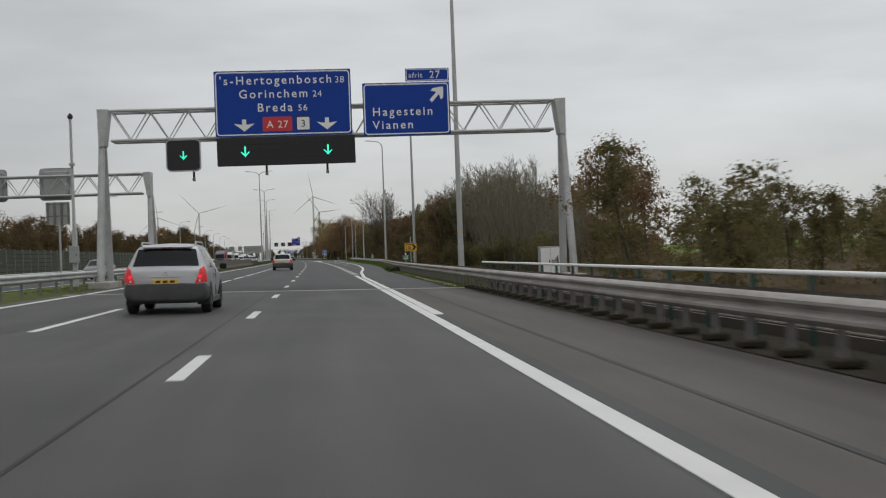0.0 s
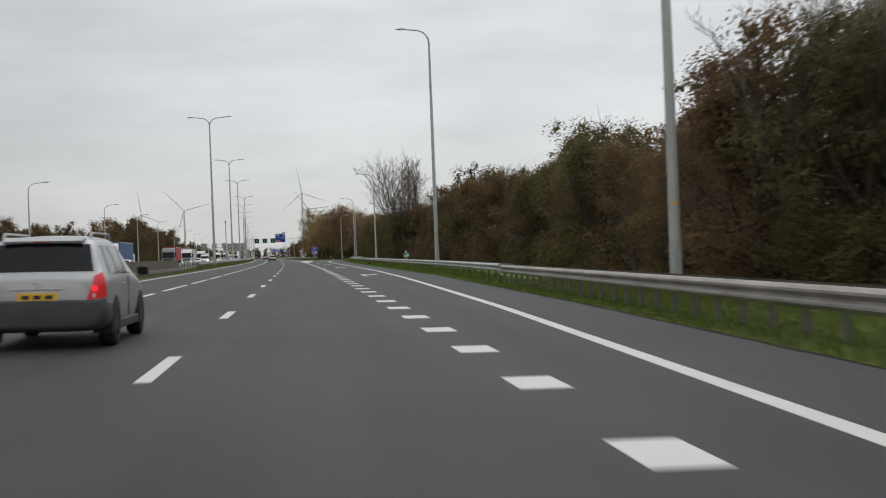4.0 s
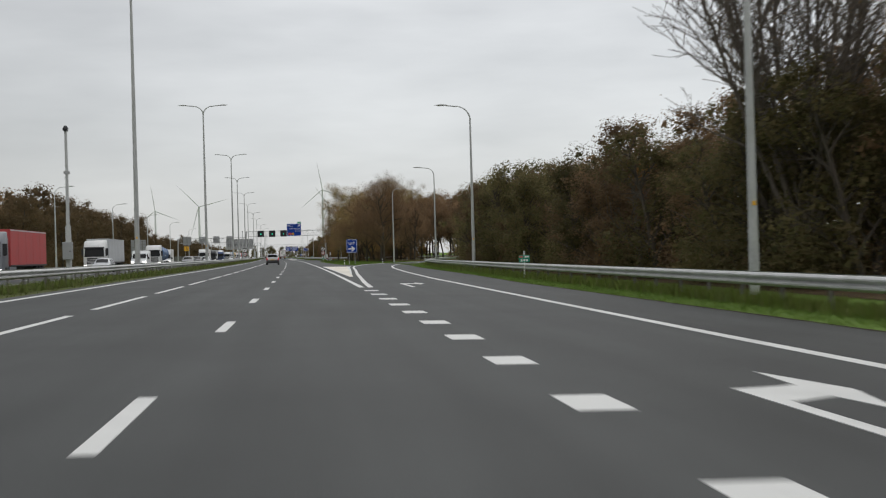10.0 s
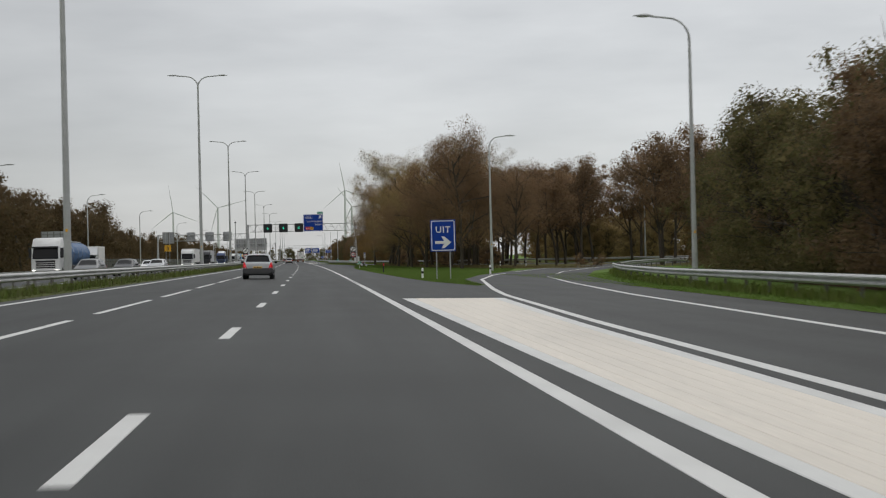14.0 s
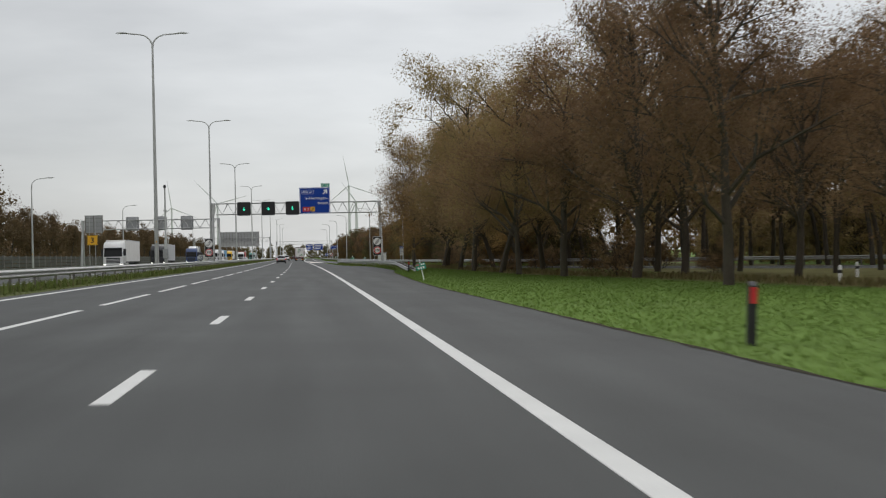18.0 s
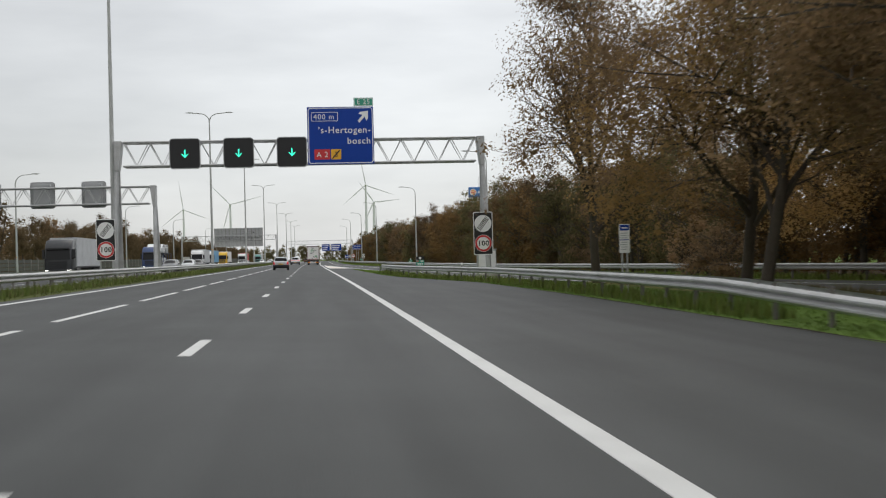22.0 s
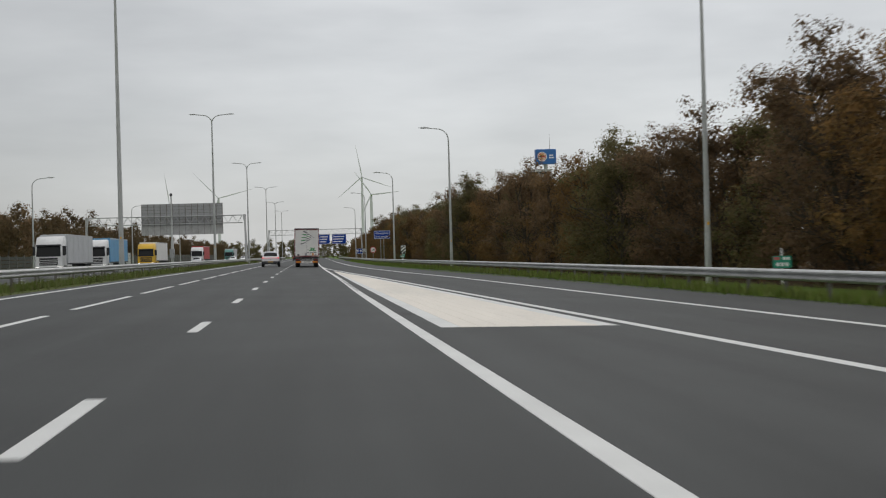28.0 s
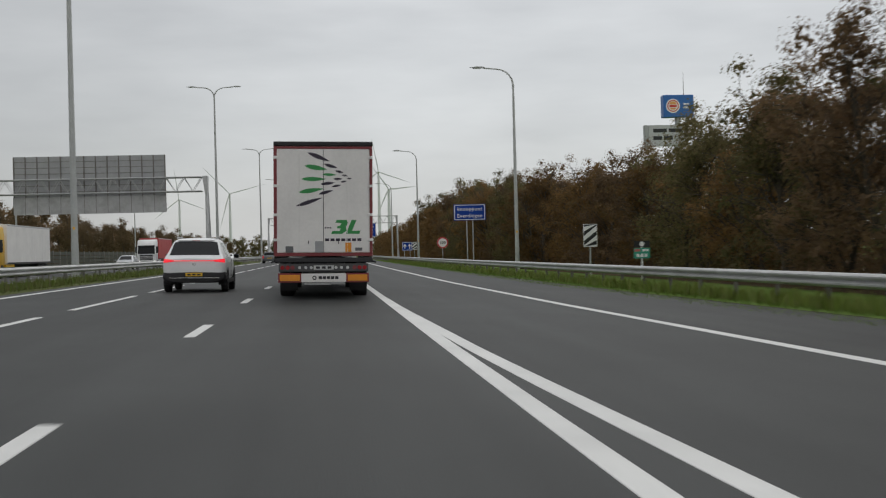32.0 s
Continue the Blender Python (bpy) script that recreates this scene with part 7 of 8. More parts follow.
for u, s, cab_mat, cargo, kind, label in ((-25.5, 242, TRUCK_WHITE, TARP_BLUE, "box", "white lorry with a blue curtain trailer"), (-25.5, 327, CAB_GREY, TARP_RED, "box", "grey lorry with a red box trailer"),
                                          (-25.5, 378, TRUCK_WHITE, TARP_GREY, "box", "white lorry with a grey box trailer"), (-25.5, 441, TRUCK_WHITE, TARP_BLUE, "tank", "white tanker lorry with a rounded blue tank"),
                                          (-25.5, 579, TRUCK_WHITE, TARP_WHITE, "box", "white lorry with a white trailer"), (-25.5, 630, DARK_CAR, TARP_GREY, "box", "dark lorry with a grey trailer"),
                                          (-25.5, 697, BLUE_CAR, None, "cars", "blue car transporter loaded with cars"), (-25.5, 770, TRUCK_WHITE, TARP_GREY, "box", "white lorry with a silver-grey trailer"),
                                          (-25.5, 795, TRUCK_WHITE, TARP_SKY, "box", "white lorry with a sky-blue curtain trailer"), (-25.5, 838, CAB_YELLOW, TARP_WHITE, "box", "yellow lorry with a white slatted trailer"),
                                          (-25.5, 916, TRUCK_WHITE, TARP_RED, "box", "white lorry with a red trailer"), (-25.5, 1010, CAB_GREEN, TARP_GREY, "box", "green lorry with a grey trailer")):
    lorry(facing(u, s), label, cab_mat, cargo, kind)
for u, s, mt, bx, label in ((-22.0, 192, WHITE_CAR, None, "white delivery van with lit headlamps"), (-25.4, 262, WHITE_CAR, None, "tall white panel van"), (-22.0, 396, WHITE_CAR, None, "white panel van with lit headlamps"), (-25.4, 466, WHITE_CAR, TARP_WHITE, "white van with a pale box body")):
    van(facing(u, s), label, mt, box=bx)
for u, s, mt, label in ((-18.2, 82, GREY_CAR, "grey car with lit headlamps"), (-18.2, 104, DARK_CAR, "dark car with lit headlamps"), (-18.2, 127, WHITE_CAR, "white car with lit headlamps"), (-21.8, 143, SILVER, "silver car with lit headlamps"),
                        (-21.8, 232, SILVER, "silver car beside a lorry"), (-18.2, 423, GREY_CAR, "grey car with lit headlamps"), (-18.2, 441, DARK_CAR, "dark car with lit headlamps"), (-18.2, 464, SILVER, "silver car with lit headlamps"), (-21.8, 486, WHITE_CAR, "white car with lit headlamps"),
                        (-21.8, 362, SILVER, "silver car with lit headlamps"), (-18.2, 660, GREY_CAR, "grey car with lit headlamps"), (-18.2, 681, SILVER, "silver car with lit headlamps"), (-18.2, 694, DARK_CAR, "dark car with lit headlamps"), (-21.8, 724, WHITE_CAR, "white car with lit headlamps"),
                        (-18.2, 962, WHITE_CAR, "white car with lit headlamps"), (-21.8, 975, WHITE_CAR, "white car with lit headlamps"), (-21.8, 880, SILVER, "silver car with lit headlamps")):
    car(facing(u, s), label, mt, 4.4, 1.8, 1.48, True, lit_front=True, rails=False, group="cars on the oncoming lanes")


# ---- small things beside the road ----
def posts(ob, xs, z0, z1, r=0.035, y=0.08, mat=None):
    for x in xs:
        part("post", Shape().tube([(x, y, z0), (x, y, z1)], r, 8), mat or GALV, ob, smooth=True)


uit = board("exit_sign", place(5.48, 400, 0), -0.74, 0.74, 1.45, 3.3, BLUE, "blue exit sign with white arrow on the grassy nose", r=0.1)
words("UIT", 0.52, 0.0, 2.55, WHITE, uit, align="CENTER", bold=0.008)
part("exit_arrow", Shape().plate(turned(ARROW, 0.0, 1.98, -90, 0.95), -0.008, 0.0), WHITE, uit, "white arrow")
posts(uit, (-0.4, 0.4), -0.5, 3.2)
g = board("detour_sign", place(5.2, 85.1, 0), -0.5, 0.5, 1.34, 2.0, YELLOW, "orange detour sign with a black letter in an arrow frame", rim=0.02, inset=0.02, r=0.04, rim_mat=BLACK)
a = [(-0.40, 1.43), (0.24, 1.43), (0.45, 1.67), (0.24, 1.91), (-0.40, 1.91)]
b = [(-0.35, 1.48), (0.10, 1.48), (0.23, 1.67), (0.10, 1.86), (-0.35, 1.86)]
part("arrow_frame", Shape().add([(p[0], -0.008, p[1]) for q in (a, b) for p in q], [(k, (k + 1) % 5, 5 + (k + 1) % 5, 5 + k) for k in range(5)]), BLACK, g, "black arrow frame")
words("G", 0.34, -0.12, 1.55, BLACK, g, align="CENTER", bold=0.01)
posts(g, (0.0,), -0.6, 2.5, 0.045)


def kilometre_board(u, s, z, lean=0.0, lamp=True):
    m = place(u, s, z - 0.5) @ pose(0, 0, 0, 0, lean, -8)
    ob = thing("kilometre_sign", m, "small green kilometre board with pale bars on a short post", "road sign", "kilometre boards")
    part("panel", Shape().plate(rounded(-0.27, 0.27, 0.32, 0.68, 0.02), 0.0, 0.02), GREEN, ob)
    part("red_field", Shape().box(-0.25, -0.07, -0.006, 0.0, 0.56, 0.65), FADED_RED, ob, "red route field")
    bars(ob, "text_bar", 0.02, 0.22, 0.56, 0.08, 0.0, WHITE, 2)
    bars(ob, "text_bar", -0.18, 0.18, 0.37, 0.11, 0.0, WHITE, 3, 0.04)
    if lamp:
        part("plaque", Shape().plate(rounded(-0.27, 0.27, 0.7, 0.92, 0.02), 0.0, 0.02), BLACK, ob, "black plaque")
        part("plaque_disc", Shape().disc((0, 0.81), 0.085, -0.008, 0.0, 14), WHITE, ob, "small white disc")
    posts(ob, (0.0,), -0.6, 0.9, 0.03, 0.05, WHITE)


for u, s, z, lean, lamp in ((5.35, 93, 0.85, 0, True), (7.74, 193.7, 0.88, -4, True), (8.9, 292.7, 0.75, 0, False), (4.4, 487.5, 0.56, -12, False), (5.15, 593.0, 0.79, 0, True), (12.3, 687.3, 0.62, 0, False), (9.24, 791, 0.92, 0, True)):
    kilometre_board(u, s, z, lean, lamp)

kn = board("junction_sign", place(10.4, 850, 0), -1.32, 1.32, 3.62, 4.95, BLUE, "blue motorway junction name sign on two posts", r=0.1)
words("knooppunt", 0.42, 0, 4.42, WHITE, kn, align="CENTER", bold=0.004)
words("Everdingen", 0.42, 0, 3.86, WHITE, kn, align="CENTER", bold=0.004)
posts(kn, (-0.25, 0.25), -0.7, 4.8, 0.05)
lim = thing("speed_sign", place(9.7, 867, 0), "round 100 speed limit sign on a post", "road sign")
part("disc", Shape().disc((0, 1.95), 0.55, 0.0, 0.03), WHITE, lim, "white disc")
part("red_ring", Shape().ring((0, 1.95), 0.42, 0.54, -0.01, 0.0), RED, lim, "red ring")
words("100", 0.36, 0, 1.83, BLACK, lim, align="CENTER", bold=0.01)
posts(lim, (0.0,), -0.7, 2.3)


def chevron_board(u, s, z0, z1, w):
    ob = thing("hazard_board", place(u, s, 0), "black and white striped hazard board on a post", "road sign", "striped hazard boards")
    part("panel", Shape().plate(rounded(-w, w, z0, z1, 0.03), 0.0, 0.03), WHITE, ob)
    for k in range(4):
        c = z0 - 0.35 + 0.42 * k
        pts = [(-w + 0.02, c), (w - 0.02, c + 0.45), (w - 0.02, c + 0.65), (-w + 0.02, c + 0.2)]
        pts = [(p[0], min(max(p[1], z0 + 0.02), z1 - 0.02)) for p in pts]
        part("stripe", Shape().plate(pts, -0.006, 0.0), BLACK, ob, "black slanting stripe")
    posts(ob, (0.0,), -0.7, z0 + 0.3, 0.04)


chevron_board(10.34, 804, 1.18, 2.2, 0.31)
chevron_board(9.6, 905, 1.4, 2.4, 0.31)
bl = board("direction_sign", place(8.7, 903, 0), -0.8, 0.5, 1.3, 2.4, BLUE, "small blue lane sign beside the barrier", r=0.06)
for x in (-0.45, 0.15):
    part("lane_arrow", Shape().plate(turned(ARROW, x, 1.85, 0, 0.6), -0.008, 0.0), WHITE, bl, "white arrow")
posts(bl, (-0.5, 0.2), -0.7, 2.3)
info = board("information_sign", place(8.64, 553.3, 0), -0.18, 0.18, 1.14, 2.12, WHITE, "narrow white and blue information panel on two posts", rim=0.015, inset=0.01, r=0.02)
patch(info, "blue_field", -0.165, 0.165, 1.9, 2.1, BLUE, "blue field")
bars(info, "text_bar", -0.1, 0.1, 1.97, 0.04, -0.006, WHITE)
for z in (1.8, 1.72, 1.64, 1.49, 1.41, 1.33, 1.25):
    bars(info, "text_bar", -0.13, 0.08 + 0.05 * math.sin(40 * z), z, 0.02, -0.001, GREYBACK)
bars(info, "divider_bar", -0.165, 0.165, 1.57, 0.025, -0.001, BLUE)
posts(info, (-0.08, 0.1), -0.5, 2.0)
for u, s, z in ((8.4, 597, 0.8), (11.45, 606.5, 0.6), (4.6, 404, 0.5), (20.0, 470, 0.6), (24.5, 478, 0.6), (11.2, 420, 0.6)):
    mp = thing("marker_post", place(u, s, sink(u, s)), "short white marker post with a dark band", "marker post", "white marker posts")
    part("post", Shape().prism([(0.06, -0.3), (0.06, z), (-0.02, z + 0.12), (-0.06, z), (-0.06, -0.3)], -0.06, 0.06), WHITE, mp)
    part("band", Shape().box(-0.063, 0.063, -0.063, 0.063, z - 0.22, z - 0.08), BLACK, mp, "dark reflector band")
for u, s, label in ((4.3, 438.2, "dark marker post with a red reflector in the grass"), (6.65, 522.7, "dark marker post with a red reflector at the barrier end")):
    rp = thing("marker_post", place(u, s, sink(u, s), tilt=3), label, "marker post", "dark marker posts")
    part("post", Shape().prism([(0.05, -0.3), (0.05, 0.86), (-0.05, 0.80), (-0.05, -0.3)], -0.055, 0.055), BLACK, rp)
    part("reflector", Shape().box(-0.05, 0.05, -0.062, -0.05, 0.55, 0.78, 0.01), RED, rp, "red reflector")

# viaduct edge: concrete upstand, base plates, glazed railing
PARAPET_GLASS = material("dark_green_paint", (0.012, 0.05, 0.04), 0.5, vary=0.3, scale=0.7, fine=5)
deck = tagged(new("bridge_edge", ribbon("bridge_edge", [(-400, 2.76), (25, 2.76), (31.5, 2.9)], 4.15, -380, 31.5, DEBRIS, 6, lift=0.012, uv=False)), "stained concrete edge strip of the viaduct", "bridge edge", kind="structure")
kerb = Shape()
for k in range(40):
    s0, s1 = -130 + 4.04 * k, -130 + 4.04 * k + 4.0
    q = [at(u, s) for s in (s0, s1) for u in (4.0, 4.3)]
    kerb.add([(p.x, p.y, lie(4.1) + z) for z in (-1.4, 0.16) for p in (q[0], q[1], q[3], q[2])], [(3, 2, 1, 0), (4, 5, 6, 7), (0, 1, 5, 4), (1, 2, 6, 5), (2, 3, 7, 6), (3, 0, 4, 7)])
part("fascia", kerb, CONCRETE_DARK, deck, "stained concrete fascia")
pier_mesh = Shape().box(-1.2, 1.2, -0.5, 0.5, -5.5, -1.0, 0.1).mesh("pier", CONCRETE)
for s in (-60, -30, 0, 26):
    part("pier", pier_mesh, None, deck, m=place(2.0, s, 0))
rail_ob = thing("bridge_railing", place(4.1, -60, 0), "white pipe handrail on dark green stanchions along the viaduct", "railing")
inv = rail_ob.matrix_basis.inverted()
pts = [inv @ at(3.75, s, 0.77) for s in range(-100, 33, 4)]
part("handrail", Shape().tube(pts, 0.034, 10), WHITE, rail_ob, "white pipe handrail", smooth=True)
part("middle_rail", Shape().tube([p - Vector((0, 0, 0.24)) for p in pts], 0.014, 6), BLACK, rail_ob, "thin dark rail", smooth=True)
part("lower_rail", Shape().tube([p - Vector((0, 0, 0.66)) for p in pts], 0.02, 6), GALV_OLD, rail_ob, smooth=True)
stanchion = Shape().box(-0.03, 0.03, -0.04, 0.04, -0.1, 0.77, 0.01).mesh("stanchion", PARAPET_GLASS)
for k in range(66):
    part("stanchion", stanchion, None, rail_ob, m=inv @ place(3.75, -98 + 2.0 * k, lie(3.75) + 0.1))
foot = Shape().box(-0.16, 0.16, -0.13, 0.13, 0.0, 0.07, 0.02).mesh("base_plate", DEBRIS)
for k in range(60):
    part("base_plate", foot, None, deck, m=place(3.0, -48.6 + 1.333 * k, lie(3.0) + 0.03))

# cabinets and masts
cab = thing("roadside_cabinet", place(9.12, 47.3, -0.48), "pale metal roadside cabinet with dark graffiti", "cabinet")
part("body", Shape().box(-0.52, 0.52, -0.3, 0.3, 0.25, 1.75, 0.02), GREYBACK, cab)
part("plinth", Shape().box(-0.56, 0.56, -0.34, 0.34, -0.9, 0.26, 0.02), CONCRETE, cab)
for sd in (-1, 1):
    d = part("door", Shape().box(sd * 0.01, sd * 0.48, -0.318, -0.3, 0.32, 1.68, 0.005), WHITE, cab)
    part("door_handle", Shape().box(sd * 0.05, sd * 0.09, -0.335, -0.318, 0.95, 1.1), TRIM, d)
for k in range(5):
    part("graffiti_stroke", Shape().tube([(0.1 + 0.07 * k, -0.322, 0.8 + 0.1 * (k % 3)), (0.16 + 0.06 * k, -0.322, 1.1 + 0.06 * k), (0.2 + 0.05 * k, -0.322, 0.9)], 0.012, 5), BLACK, cab, "dark scribble")


cab2 = thing("roadside_cabinet", place(9.05, 589.4, sink(9.05, 589)), "pale grey metal cabinet at the gantry leg", "cabinet")
part("body", Shape().box(-0.58, 0.58, -0.35, 0.35, 0.12, 1.75, 0.02), GREYBACK, cab2)
part("roof", Shape().box(-0.62, 0.62, -0.39, 0.39, 1.75, 1.8, 0.015), GALV, cab2)
part("plinth", Shape().box(-0.6, 0.6, -0.37, 0.37, -0.4, 0.12, 0.02), CONCRETE, cab2)
for sd in (-1, 1):
    d = part("door", Shape().box(sd * 0.008, sd * 0.54, -0.365, -0.35, 0.2, 1.68, 0.005), WHITE, cab2)
    part("door_handle", Shape().box(sd * 0.05, sd * 0.09, -0.385, -0.365, 0.95, 1.1), TRIM, d)


def camera_mast(u, s, h):
    ob = thing("camera_mast", place(u, s, sink(u, s)), "grey camera mast with a cabinet at its foot", "camera mast", "camera masts")
    part("mast", Shape().tube([(0, 0, -0.3), (0, 0, 2.6), (0, 0, 2.7), (0, 0, h)], [0.13, 0.13, 0.08, 0.06], 10), POLE, ob, smooth=True)
    box_ = part("cabinet", Shape().box(-0.22, 0.22, -0.35, -0.1, 1.1, 1.9, 0.03), GREYBACK, ob, "pale cabinet")
    part("lock", Shape().box(0.1, 0.14, -0.36, -0.35, 1.45, 1.5), TRIM, box_)
    part("ring", Shape().tube([(0, 0, h * 0.72), (0, 0, h * 0.72 + 0.12)], 0.14, 10), GALV, ob, smooth=True)
    part("camera_head", Shape().tube([(0, -0.02, h), (0, -0.02, h + 0.12), (0, -0.02, h + 0.26)], [0.1, 0.14, 0.05], 12), TRIM, ob, "dark domed camera", smooth=True)


camera_mast(-13.6, 47.0, 7.9)
camera_mast(-12.8, 290.2, 7.0)
camera_mast(-13.2, 524.2, 6.9)
camera_mast(-13.4, 763.3, 6.6)

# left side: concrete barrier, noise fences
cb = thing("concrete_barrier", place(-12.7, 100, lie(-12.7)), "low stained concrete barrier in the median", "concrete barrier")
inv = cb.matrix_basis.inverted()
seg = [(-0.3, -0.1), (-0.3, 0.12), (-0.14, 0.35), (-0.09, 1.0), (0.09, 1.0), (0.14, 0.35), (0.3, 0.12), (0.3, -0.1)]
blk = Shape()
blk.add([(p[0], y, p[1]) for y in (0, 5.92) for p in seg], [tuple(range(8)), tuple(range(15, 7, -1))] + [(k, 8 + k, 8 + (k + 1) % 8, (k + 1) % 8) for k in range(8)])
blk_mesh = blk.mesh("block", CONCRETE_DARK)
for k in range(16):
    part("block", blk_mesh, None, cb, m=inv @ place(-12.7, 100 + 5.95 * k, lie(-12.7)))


def fence(label, u, s0, s1, h, slats, mat, gap=4.0):
    ob = thing("noise_fence", place(u, s0, 0), label, "fence", "fences beyond the oncoming lanes")
    i = ob.matrix_basis.inverted()
    post = Shape().box(-0.1, 0.1, -0.1, 0.1, -0.5, h + 0.1, 0.02).mesh("post", GALV_OLD)
    slat = Shape().box(-0.04, 0.04, 0.08, gap - 0.08, 0.0, h / slats - 0.06, 0.012).mesh("slat", mat)
    n = int((s1 - s0) / gap)
    joined = Shape()
    for k in range(n):
        part("post", post, None, ob, m=i @ place(u, s0 + gap * k, sink(u, s0)))
        for j in range(slats):
            m = i @ place(u, s0 + gap * k, sink(u, s0) + 0.05 + j * h / slats)
            if k * slats + j < 290:
                part("slat", slat, None, ob, m=m)
            else:
                joined.box(-0.04, 0.04, 0.08, gap - 0.08, 0.0, h / slats - 0.06, m=m)
    if joined.v:
        tagged(part("slats", joined, mat, ob), kind="stuff")


GREENWOOD = material("green_fence_board", (0.036, 0.052, 0.038), 0.8, vary=0.3, scale=0.7, fine=8, dirt=(0.05, 0.045, 0.035), dirt_amount=0.6, random_tint=0.2)
DARKWOOD = material("dark_fence_board", (0.06, 0.058, 0.052), 0.85, vary=0.3, scale=0.7, fine=8, dirt=(0.04, 0.05, 0.035), dirt_amount=0.6, random_tint=0.2)
PALEWOOD = material("pale_fence_panel", (0.50, 0.50, 0.48), 0.7, vary=0.15, scale=0.7, fine=8, dirt=(0.25, 0.24, 0.2), dirt_amount=0.5, random_tint=0.1)
fence("dark green slatted noise fence beyond the oncoming lanes", -36.5, 40, 340, 3.5, 7, GREENWOOD)
fence("dark slatted fence beyond the oncoming lanes", -37.2, 540, 850, 2.3, 5, DARKWOOD)
fence("pale slatted fence beyond the oncoming lanes", -37.2, 850, 902, 3.0, 5, PALEWOOD)
fence("dark slatted fence beyond the oncoming lanes", -37.2, 902, 1100, 2.6, 5, DARKWOOD)
small = sign_back(45.6, -14.55, -13.5, 3.1, 4.15, "grey louvred back of a small sign in the median", 3)
posts(small, (-14.0,), -0.4, 4.1, 0.05, 0.12)
sb = sign_back(478.5, -33.6, -30.6, 1.7, 5.2, "grey back of a large roadside sign for the oncoming lanes", 4)
posts(sb, (-33.0, -31.2), -0.6, 5.0, 0.08, 0.15)
yb = board("lane_number_sign", place(-31.35, 600, 0), -0.72, 0.72, 3.55, 4.95, YELLOW, "orange number sign beside the oncoming lanes", rim=0.03, inset=0.03, r=0.05, rim_mat=BLACK)
words("3", 1.1, 0, 3.85, BLACK, yb, align="CENTER", bold=0.02)
posts(yb, (-0.4, 0.4), -0.7, 7.6, 0.05)


# wind turbines far off
def turbine(x, y, hub, r, turn):
    ob = thing("wind_turbine", Matrix.Translation((x, y, -2)), "slender white three-bladed wind turbine on the horizon", "wind turbine", "wind turbines")
    part("tower", Shape().tube([(0, 0, 0), (0, 0, hub * 0.5), (0, 0, hub)], [3.4, 2.7, 1.8], 12), WIND, ob, smooth=True)
    part("nacelle", Shape().box(-1.7, 1.7, -3.0, 6.0, hub - 0.5, hub + 3.0, 0.8), WIND, ob)
    part("hub", Shape().tube([(0, -3.0, hub + 1.2), (0, -4.4, hub + 1.2), (0, -5.4, hub + 1.2)], [1.7, 1.5, 0.3], 10), WIND, ob, smooth=True)
    for k in range(3):
        bl_ = turned([(-0.7, 1.0), (0.7, 1.0), (1.5, r * 0.22), (0.9, r * 0.6), (0.12, r), (-0.2, r), (-0.7, r * 0.4)], 0, hub + 1.2, turn + 120 * k)
        part("blade", Shape().plate(bl_, -4.4, -4.0), WIND, ob)


WIND = material("turbine_white", (0.62, 0.63, 0.65), 0.5, vary=0.05)
turbine(-455, 3400, 126, 68, 8)
turbine(-323, 3200, 126, 74, 44)
turbine(-11, 2600, 97, 44, 35)
turbine(-26, 3000, 150, 62, 10)

# advertising mast behind the wood
ad = thing("advertising_mast", place(55.5, 944, -0.6), "tall mast with a blue advertising box and a pale panel", "advertising mast")
part("mast", Shape().tube([(0, 0, 0), (0, 0, 22.5)], [0.55, 0.45], 12), GREYBACK, ad, smooth=True)
ADBLUE, ADRED, ADTAN = material("advert_blue", (0.02, 0.13, 0.42), 0.4), material("advert_red", (0.6, 0.05, 0.03), 0.4), material("advert_orange", (0.75, 0.40, 0.12), 0.4)
bx = part("advert_box", Shape().box(-2.5, 2.5, -0.9, 0.9, 22.4, 26.0, 0.12), ADBLUE, ad, "blue box")
part("logo_disc", Shape().disc((-0.95, 24.2), 1.15, -0.95, -0.9, 24), WHITE, bx, "white logo disc")
part("logo_ring", Shape().ring((-0.95, 24.2), 0.8, 0.95, -0.97, -0.95, 24), ADRED, bx, "red ring")
part("logo_upper", Shape().plate([(-1.6, 24.45), (-0.3, 24.45), (-0.5, 24.8), (-0.95, 24.95), (-1.4, 24.8)], -0.98, -0.95), ADTAN, bx)
part("logo_middle", Shape().box(-1.55, -0.35, -0.98, -0.95, 24.0, 24.38), ADRED, bx)
part("logo_lower", Shape().plate([(-1.5, 23.9), (-1.3, 23.6), (-0.6, 23.6), (-0.4, 23.9)], -0.98, -0.95), ADTAN, bx)
bars(bx, "text_bar", 0.8, 1.7, 24.35, 0.28, -0.9, WHITE, 2)
bars(bx, "text_bar", 0.7, 1.9, 23.8, 0.28, -0.9, WHITE, 2)
part("antenna", Shape().tube([(1.1, 0, 26), (1.1, 0, 29.8)], [0.06, 0.02], 6), GALV_OLD, ad)
pn = part("lower_panel", Shape().box(-5.0, 1.5, -0.5, 0.5, 17.8, 21.2, 0.08), TARP_GREY, ad, "pale panel with dark bars")
part("panel_edge", Shape().box(-5.6, -5.02, -0.5, 0.5, 17.4, 21.2, 0.05), GREYBACK, pn)
bars(pn, "text_bar", -4.2, 0.6, 20.0, 0.6, -0.5, TRIM, 2, 0.3)
bars(pn, "text_bar", -4.2, -1.0, 18.8, 0.6, -0.5, TRIM, 2, 0.3)

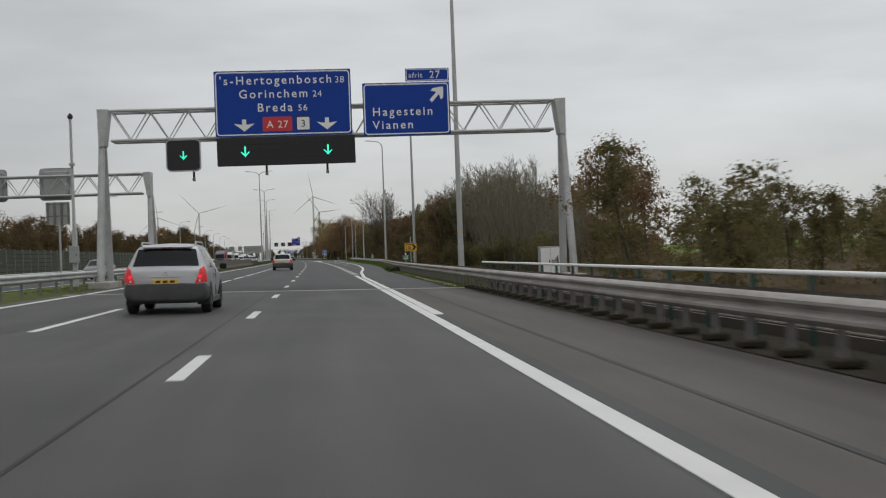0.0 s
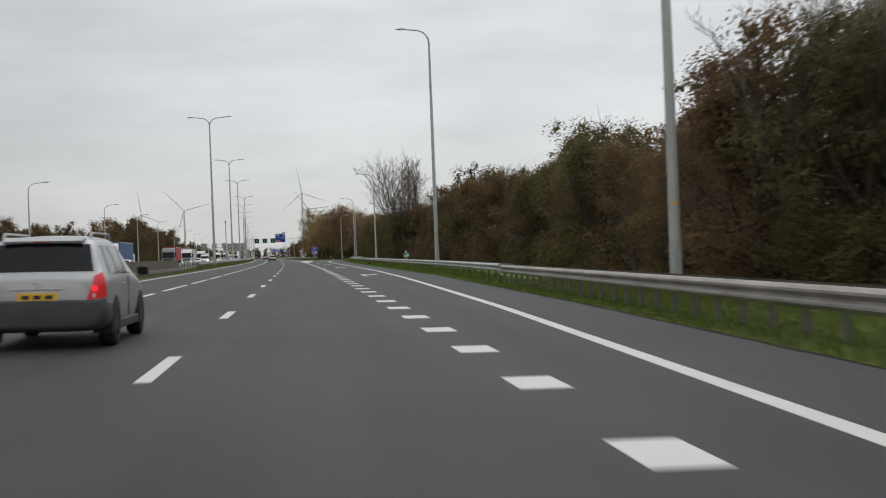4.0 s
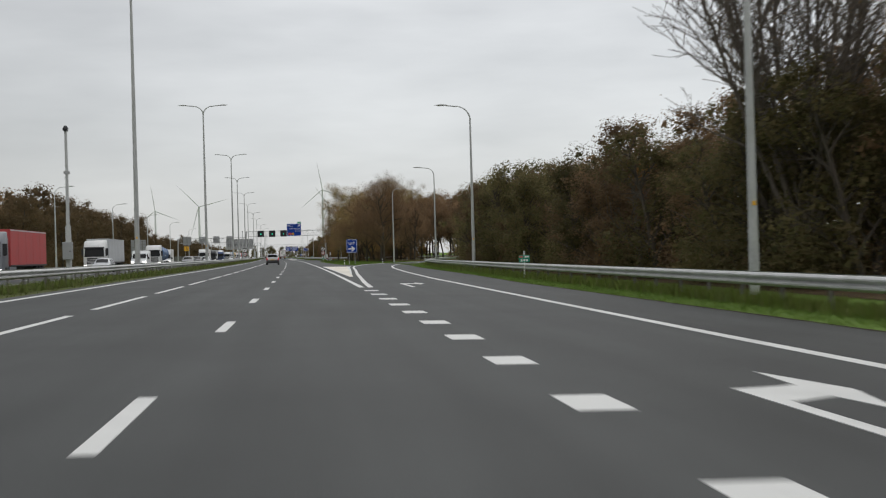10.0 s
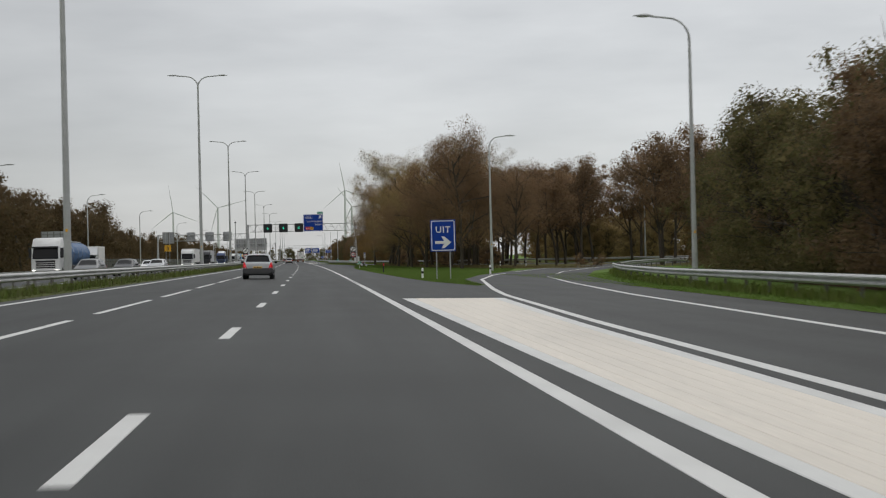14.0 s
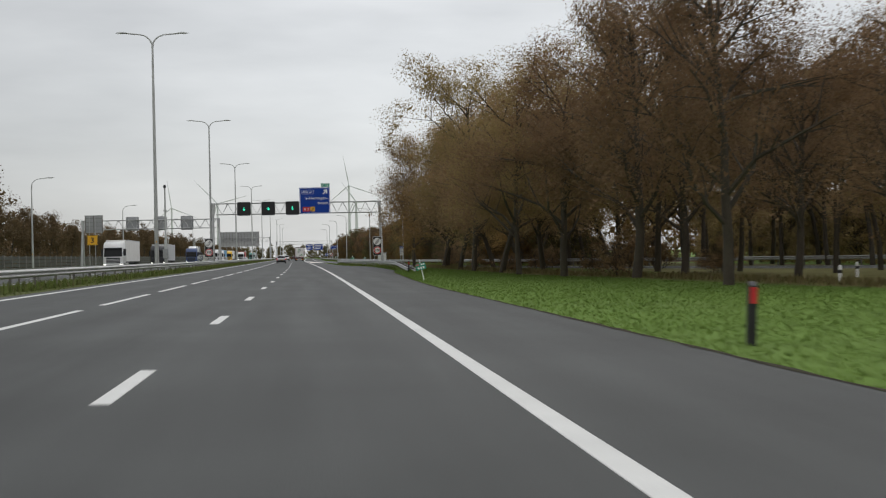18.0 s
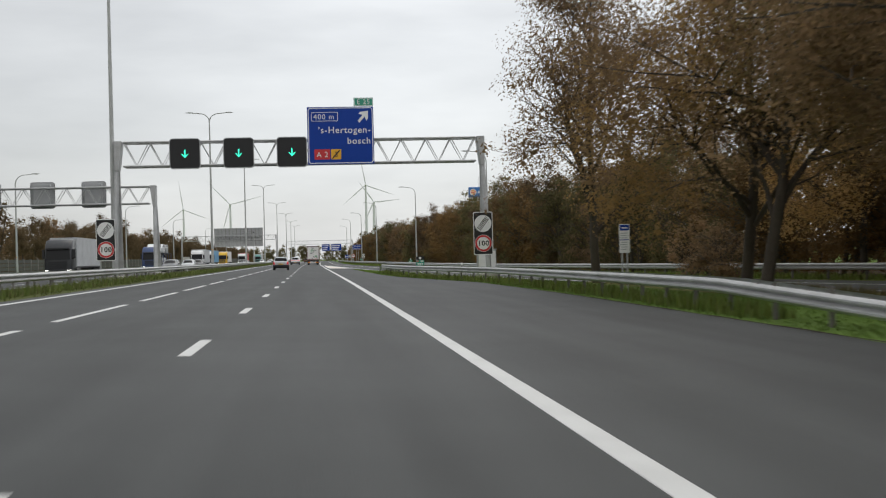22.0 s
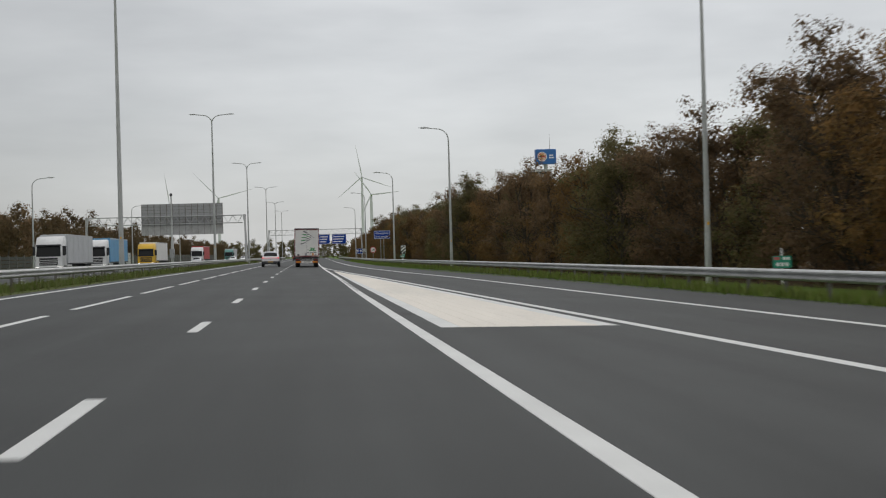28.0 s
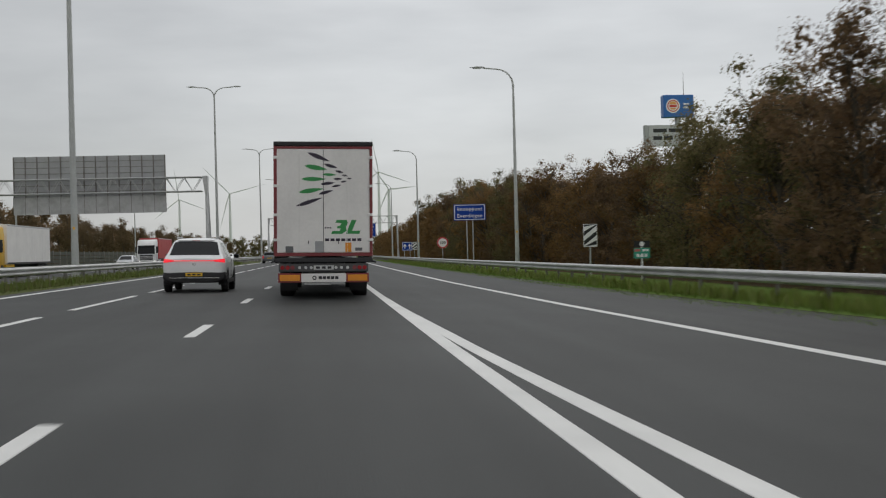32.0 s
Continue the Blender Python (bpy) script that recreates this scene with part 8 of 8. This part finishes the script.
# low buildings beyond the viaduct
for u, s, w, d, h in ((78, 150, 22, 10, 2.2), (100, 130, 18, 10, 3.2)):
    hb = thing("building", place(u, s, -5.0, 12), "low dark-roofed building below the viaduct", "building")
    part("wall", Shape().box(-w / 2, w / 2, -d / 2, d / 2, -0.5, h), CONCRETE_DARK, hb)
    rf = part("roof", Shape().prism([(-d / 2 - 0.5, h), (0, h + 2.6), (d / 2 + 0.5, h)], -w / 2 - 0.4, w / 2 + 0.4), CLADDING, hb, "dark pitched roof")
    for k in range(4):
        part("rooflight", Shape().box(-w / 3 + k * w / 6, -w / 3 + k * w / 6 + 1.4, -d / 4 - 0.4, -d / 4 + 0.6, h + 1.2, h + 1.6), WHITE, rf, "white rooflight")
    for k in range(5):
        wn_ = part("window", Shape().box(-w / 2.4 + k * w / 6, -w / 2.4 + k * w / 6 + 1.6, -d / 2 - 0.06, -d / 2, 1.0, 2.4, 0.02), CARGLASS, hb)

# marks on the asphalt
PATCH = asphalt("asphalt_patch", (0.098, 0.096, 0.08), 0.2)
STAIN = asphalt("asphalt_stain", (0.022, 0.022, 0.022), 0.2)
SEAM = asphalt("asphalt_seam", (0.026, 0.026, 0.026), 0.3)
part("repair_patch", ribbon("repair_patch", -0.70, -0.36, 218.1, 220.1, PATCH, 1, lift=0.004), None, road, "paler repair patch")
for u, s, w, n in ((-2.7, 222.9, 0.16, 0.7), (-0.35, 223.5, 0.25, 1.6), (0.12, 676.5, 0.3, 1.2)):
    part("oil_stain", ribbon("oil_stain", ((s, u), (s + n, u + 0.05)), ((s, u + w * 0.5), (s + n / 2, u + w * 1.3), (s + n, u + w * 0.6)), s, s + n, STAIN, 0.2, lift=0.004), None, road, "dark stain")
part("paving_seam", ribbon("paving_seam", -3.86, -3.82, -140, 30.4, SEAM, 6, lift=0.004), None, road, "dark paving seam")
part("paving_seam", ribbon("paving_seam", 0.99, 1.07, -140, 30.4, SEAM, 6, lift=0.004), None, road, "dark paving seam")
part("paving_seam", ribbon("paving_seam", -7.30, -7.26, -140, 30.4, SEAM, 6, lift=0.004), None, road, "dark paving seam")
RIB = material("worn_line_groove", (0.16, 0.16, 0.16), 0.7, vary=0.3, scale=2, fine=20)
for a, b in ((693, 712.5), (386, 402)):
    for k in range(4):
        shift = 0.07 if a > 600 else 0.0
        me = stripe(-0.045 + 0.035 * k + shift, 0.010, a, b, lift=0.009)
        me.materials.clear()
        me.materials.append(RIB)
        part("line_groove", me, None, road, "dark groove worn into the edge line")

# broken kerb stones where the verge begins
KERB = material("sandy_kerb_stone", (0.27, 0.235, 0.175), 0.9, vary=0.3, scale=3, fine=25, bump=0.6, dirt=(0.10, 0.095, 0.05), dirt_amount=0.6, random_tint=0.2)
rk = random.Random(5)
q = 33.0
while q < 74:
    ln, wd = rk.uniform(0.35, 1.0), rk.uniform(0.16, 0.30)
    shape = [(rk.uniform(0.8, 1.0) * wd / 2 * math.cos(2 * math.pi * k / 9), ln / 2 * rk.uniform(0.85, 1.0) * math.sin(2 * math.pi * k / 9)) for k in range(9)]
    stone = Shape().add([(x * f, y * f, z) for z, f in ((-0.04, 1.0), (0.035, 1.0), (0.06, 0.82)) for x, y in shape],
                        [tuple(range(18, 27))] + [(9 * j + k, 9 * j + (k + 1) % 9, 9 * j + 9 + (k + 1) % 9, 9 * j + 9 + k) for j in range(2) for k in range(9)])
    u = lerp(R_EDGE, q) + rk.uniform(0.12, 0.28)
    part("kerb_stone", stone, KERB, road, m=place(u, q, lie(u), rk.uniform(-9, 9)))
    q += ln + (rk.uniform(0.0, 0.25) if q < 52 else rk.uniform(0.4, 2.2))
weed = tree("dark leafy weed on the grass beside the barrier", LEAF_DARK, seed=95, height=0.75, spread=0.32, leaves=900, size=0.03, first=0.05, limbs=9, stems=4, trunk_r=0.012, lobes=26, lobe=0.12, low=0.2)
scatter([weed], [(3.3, 75.7, 0.8), (3.15, 76.6, 0.6), (7.2, 238.0, 0.5)], 96)
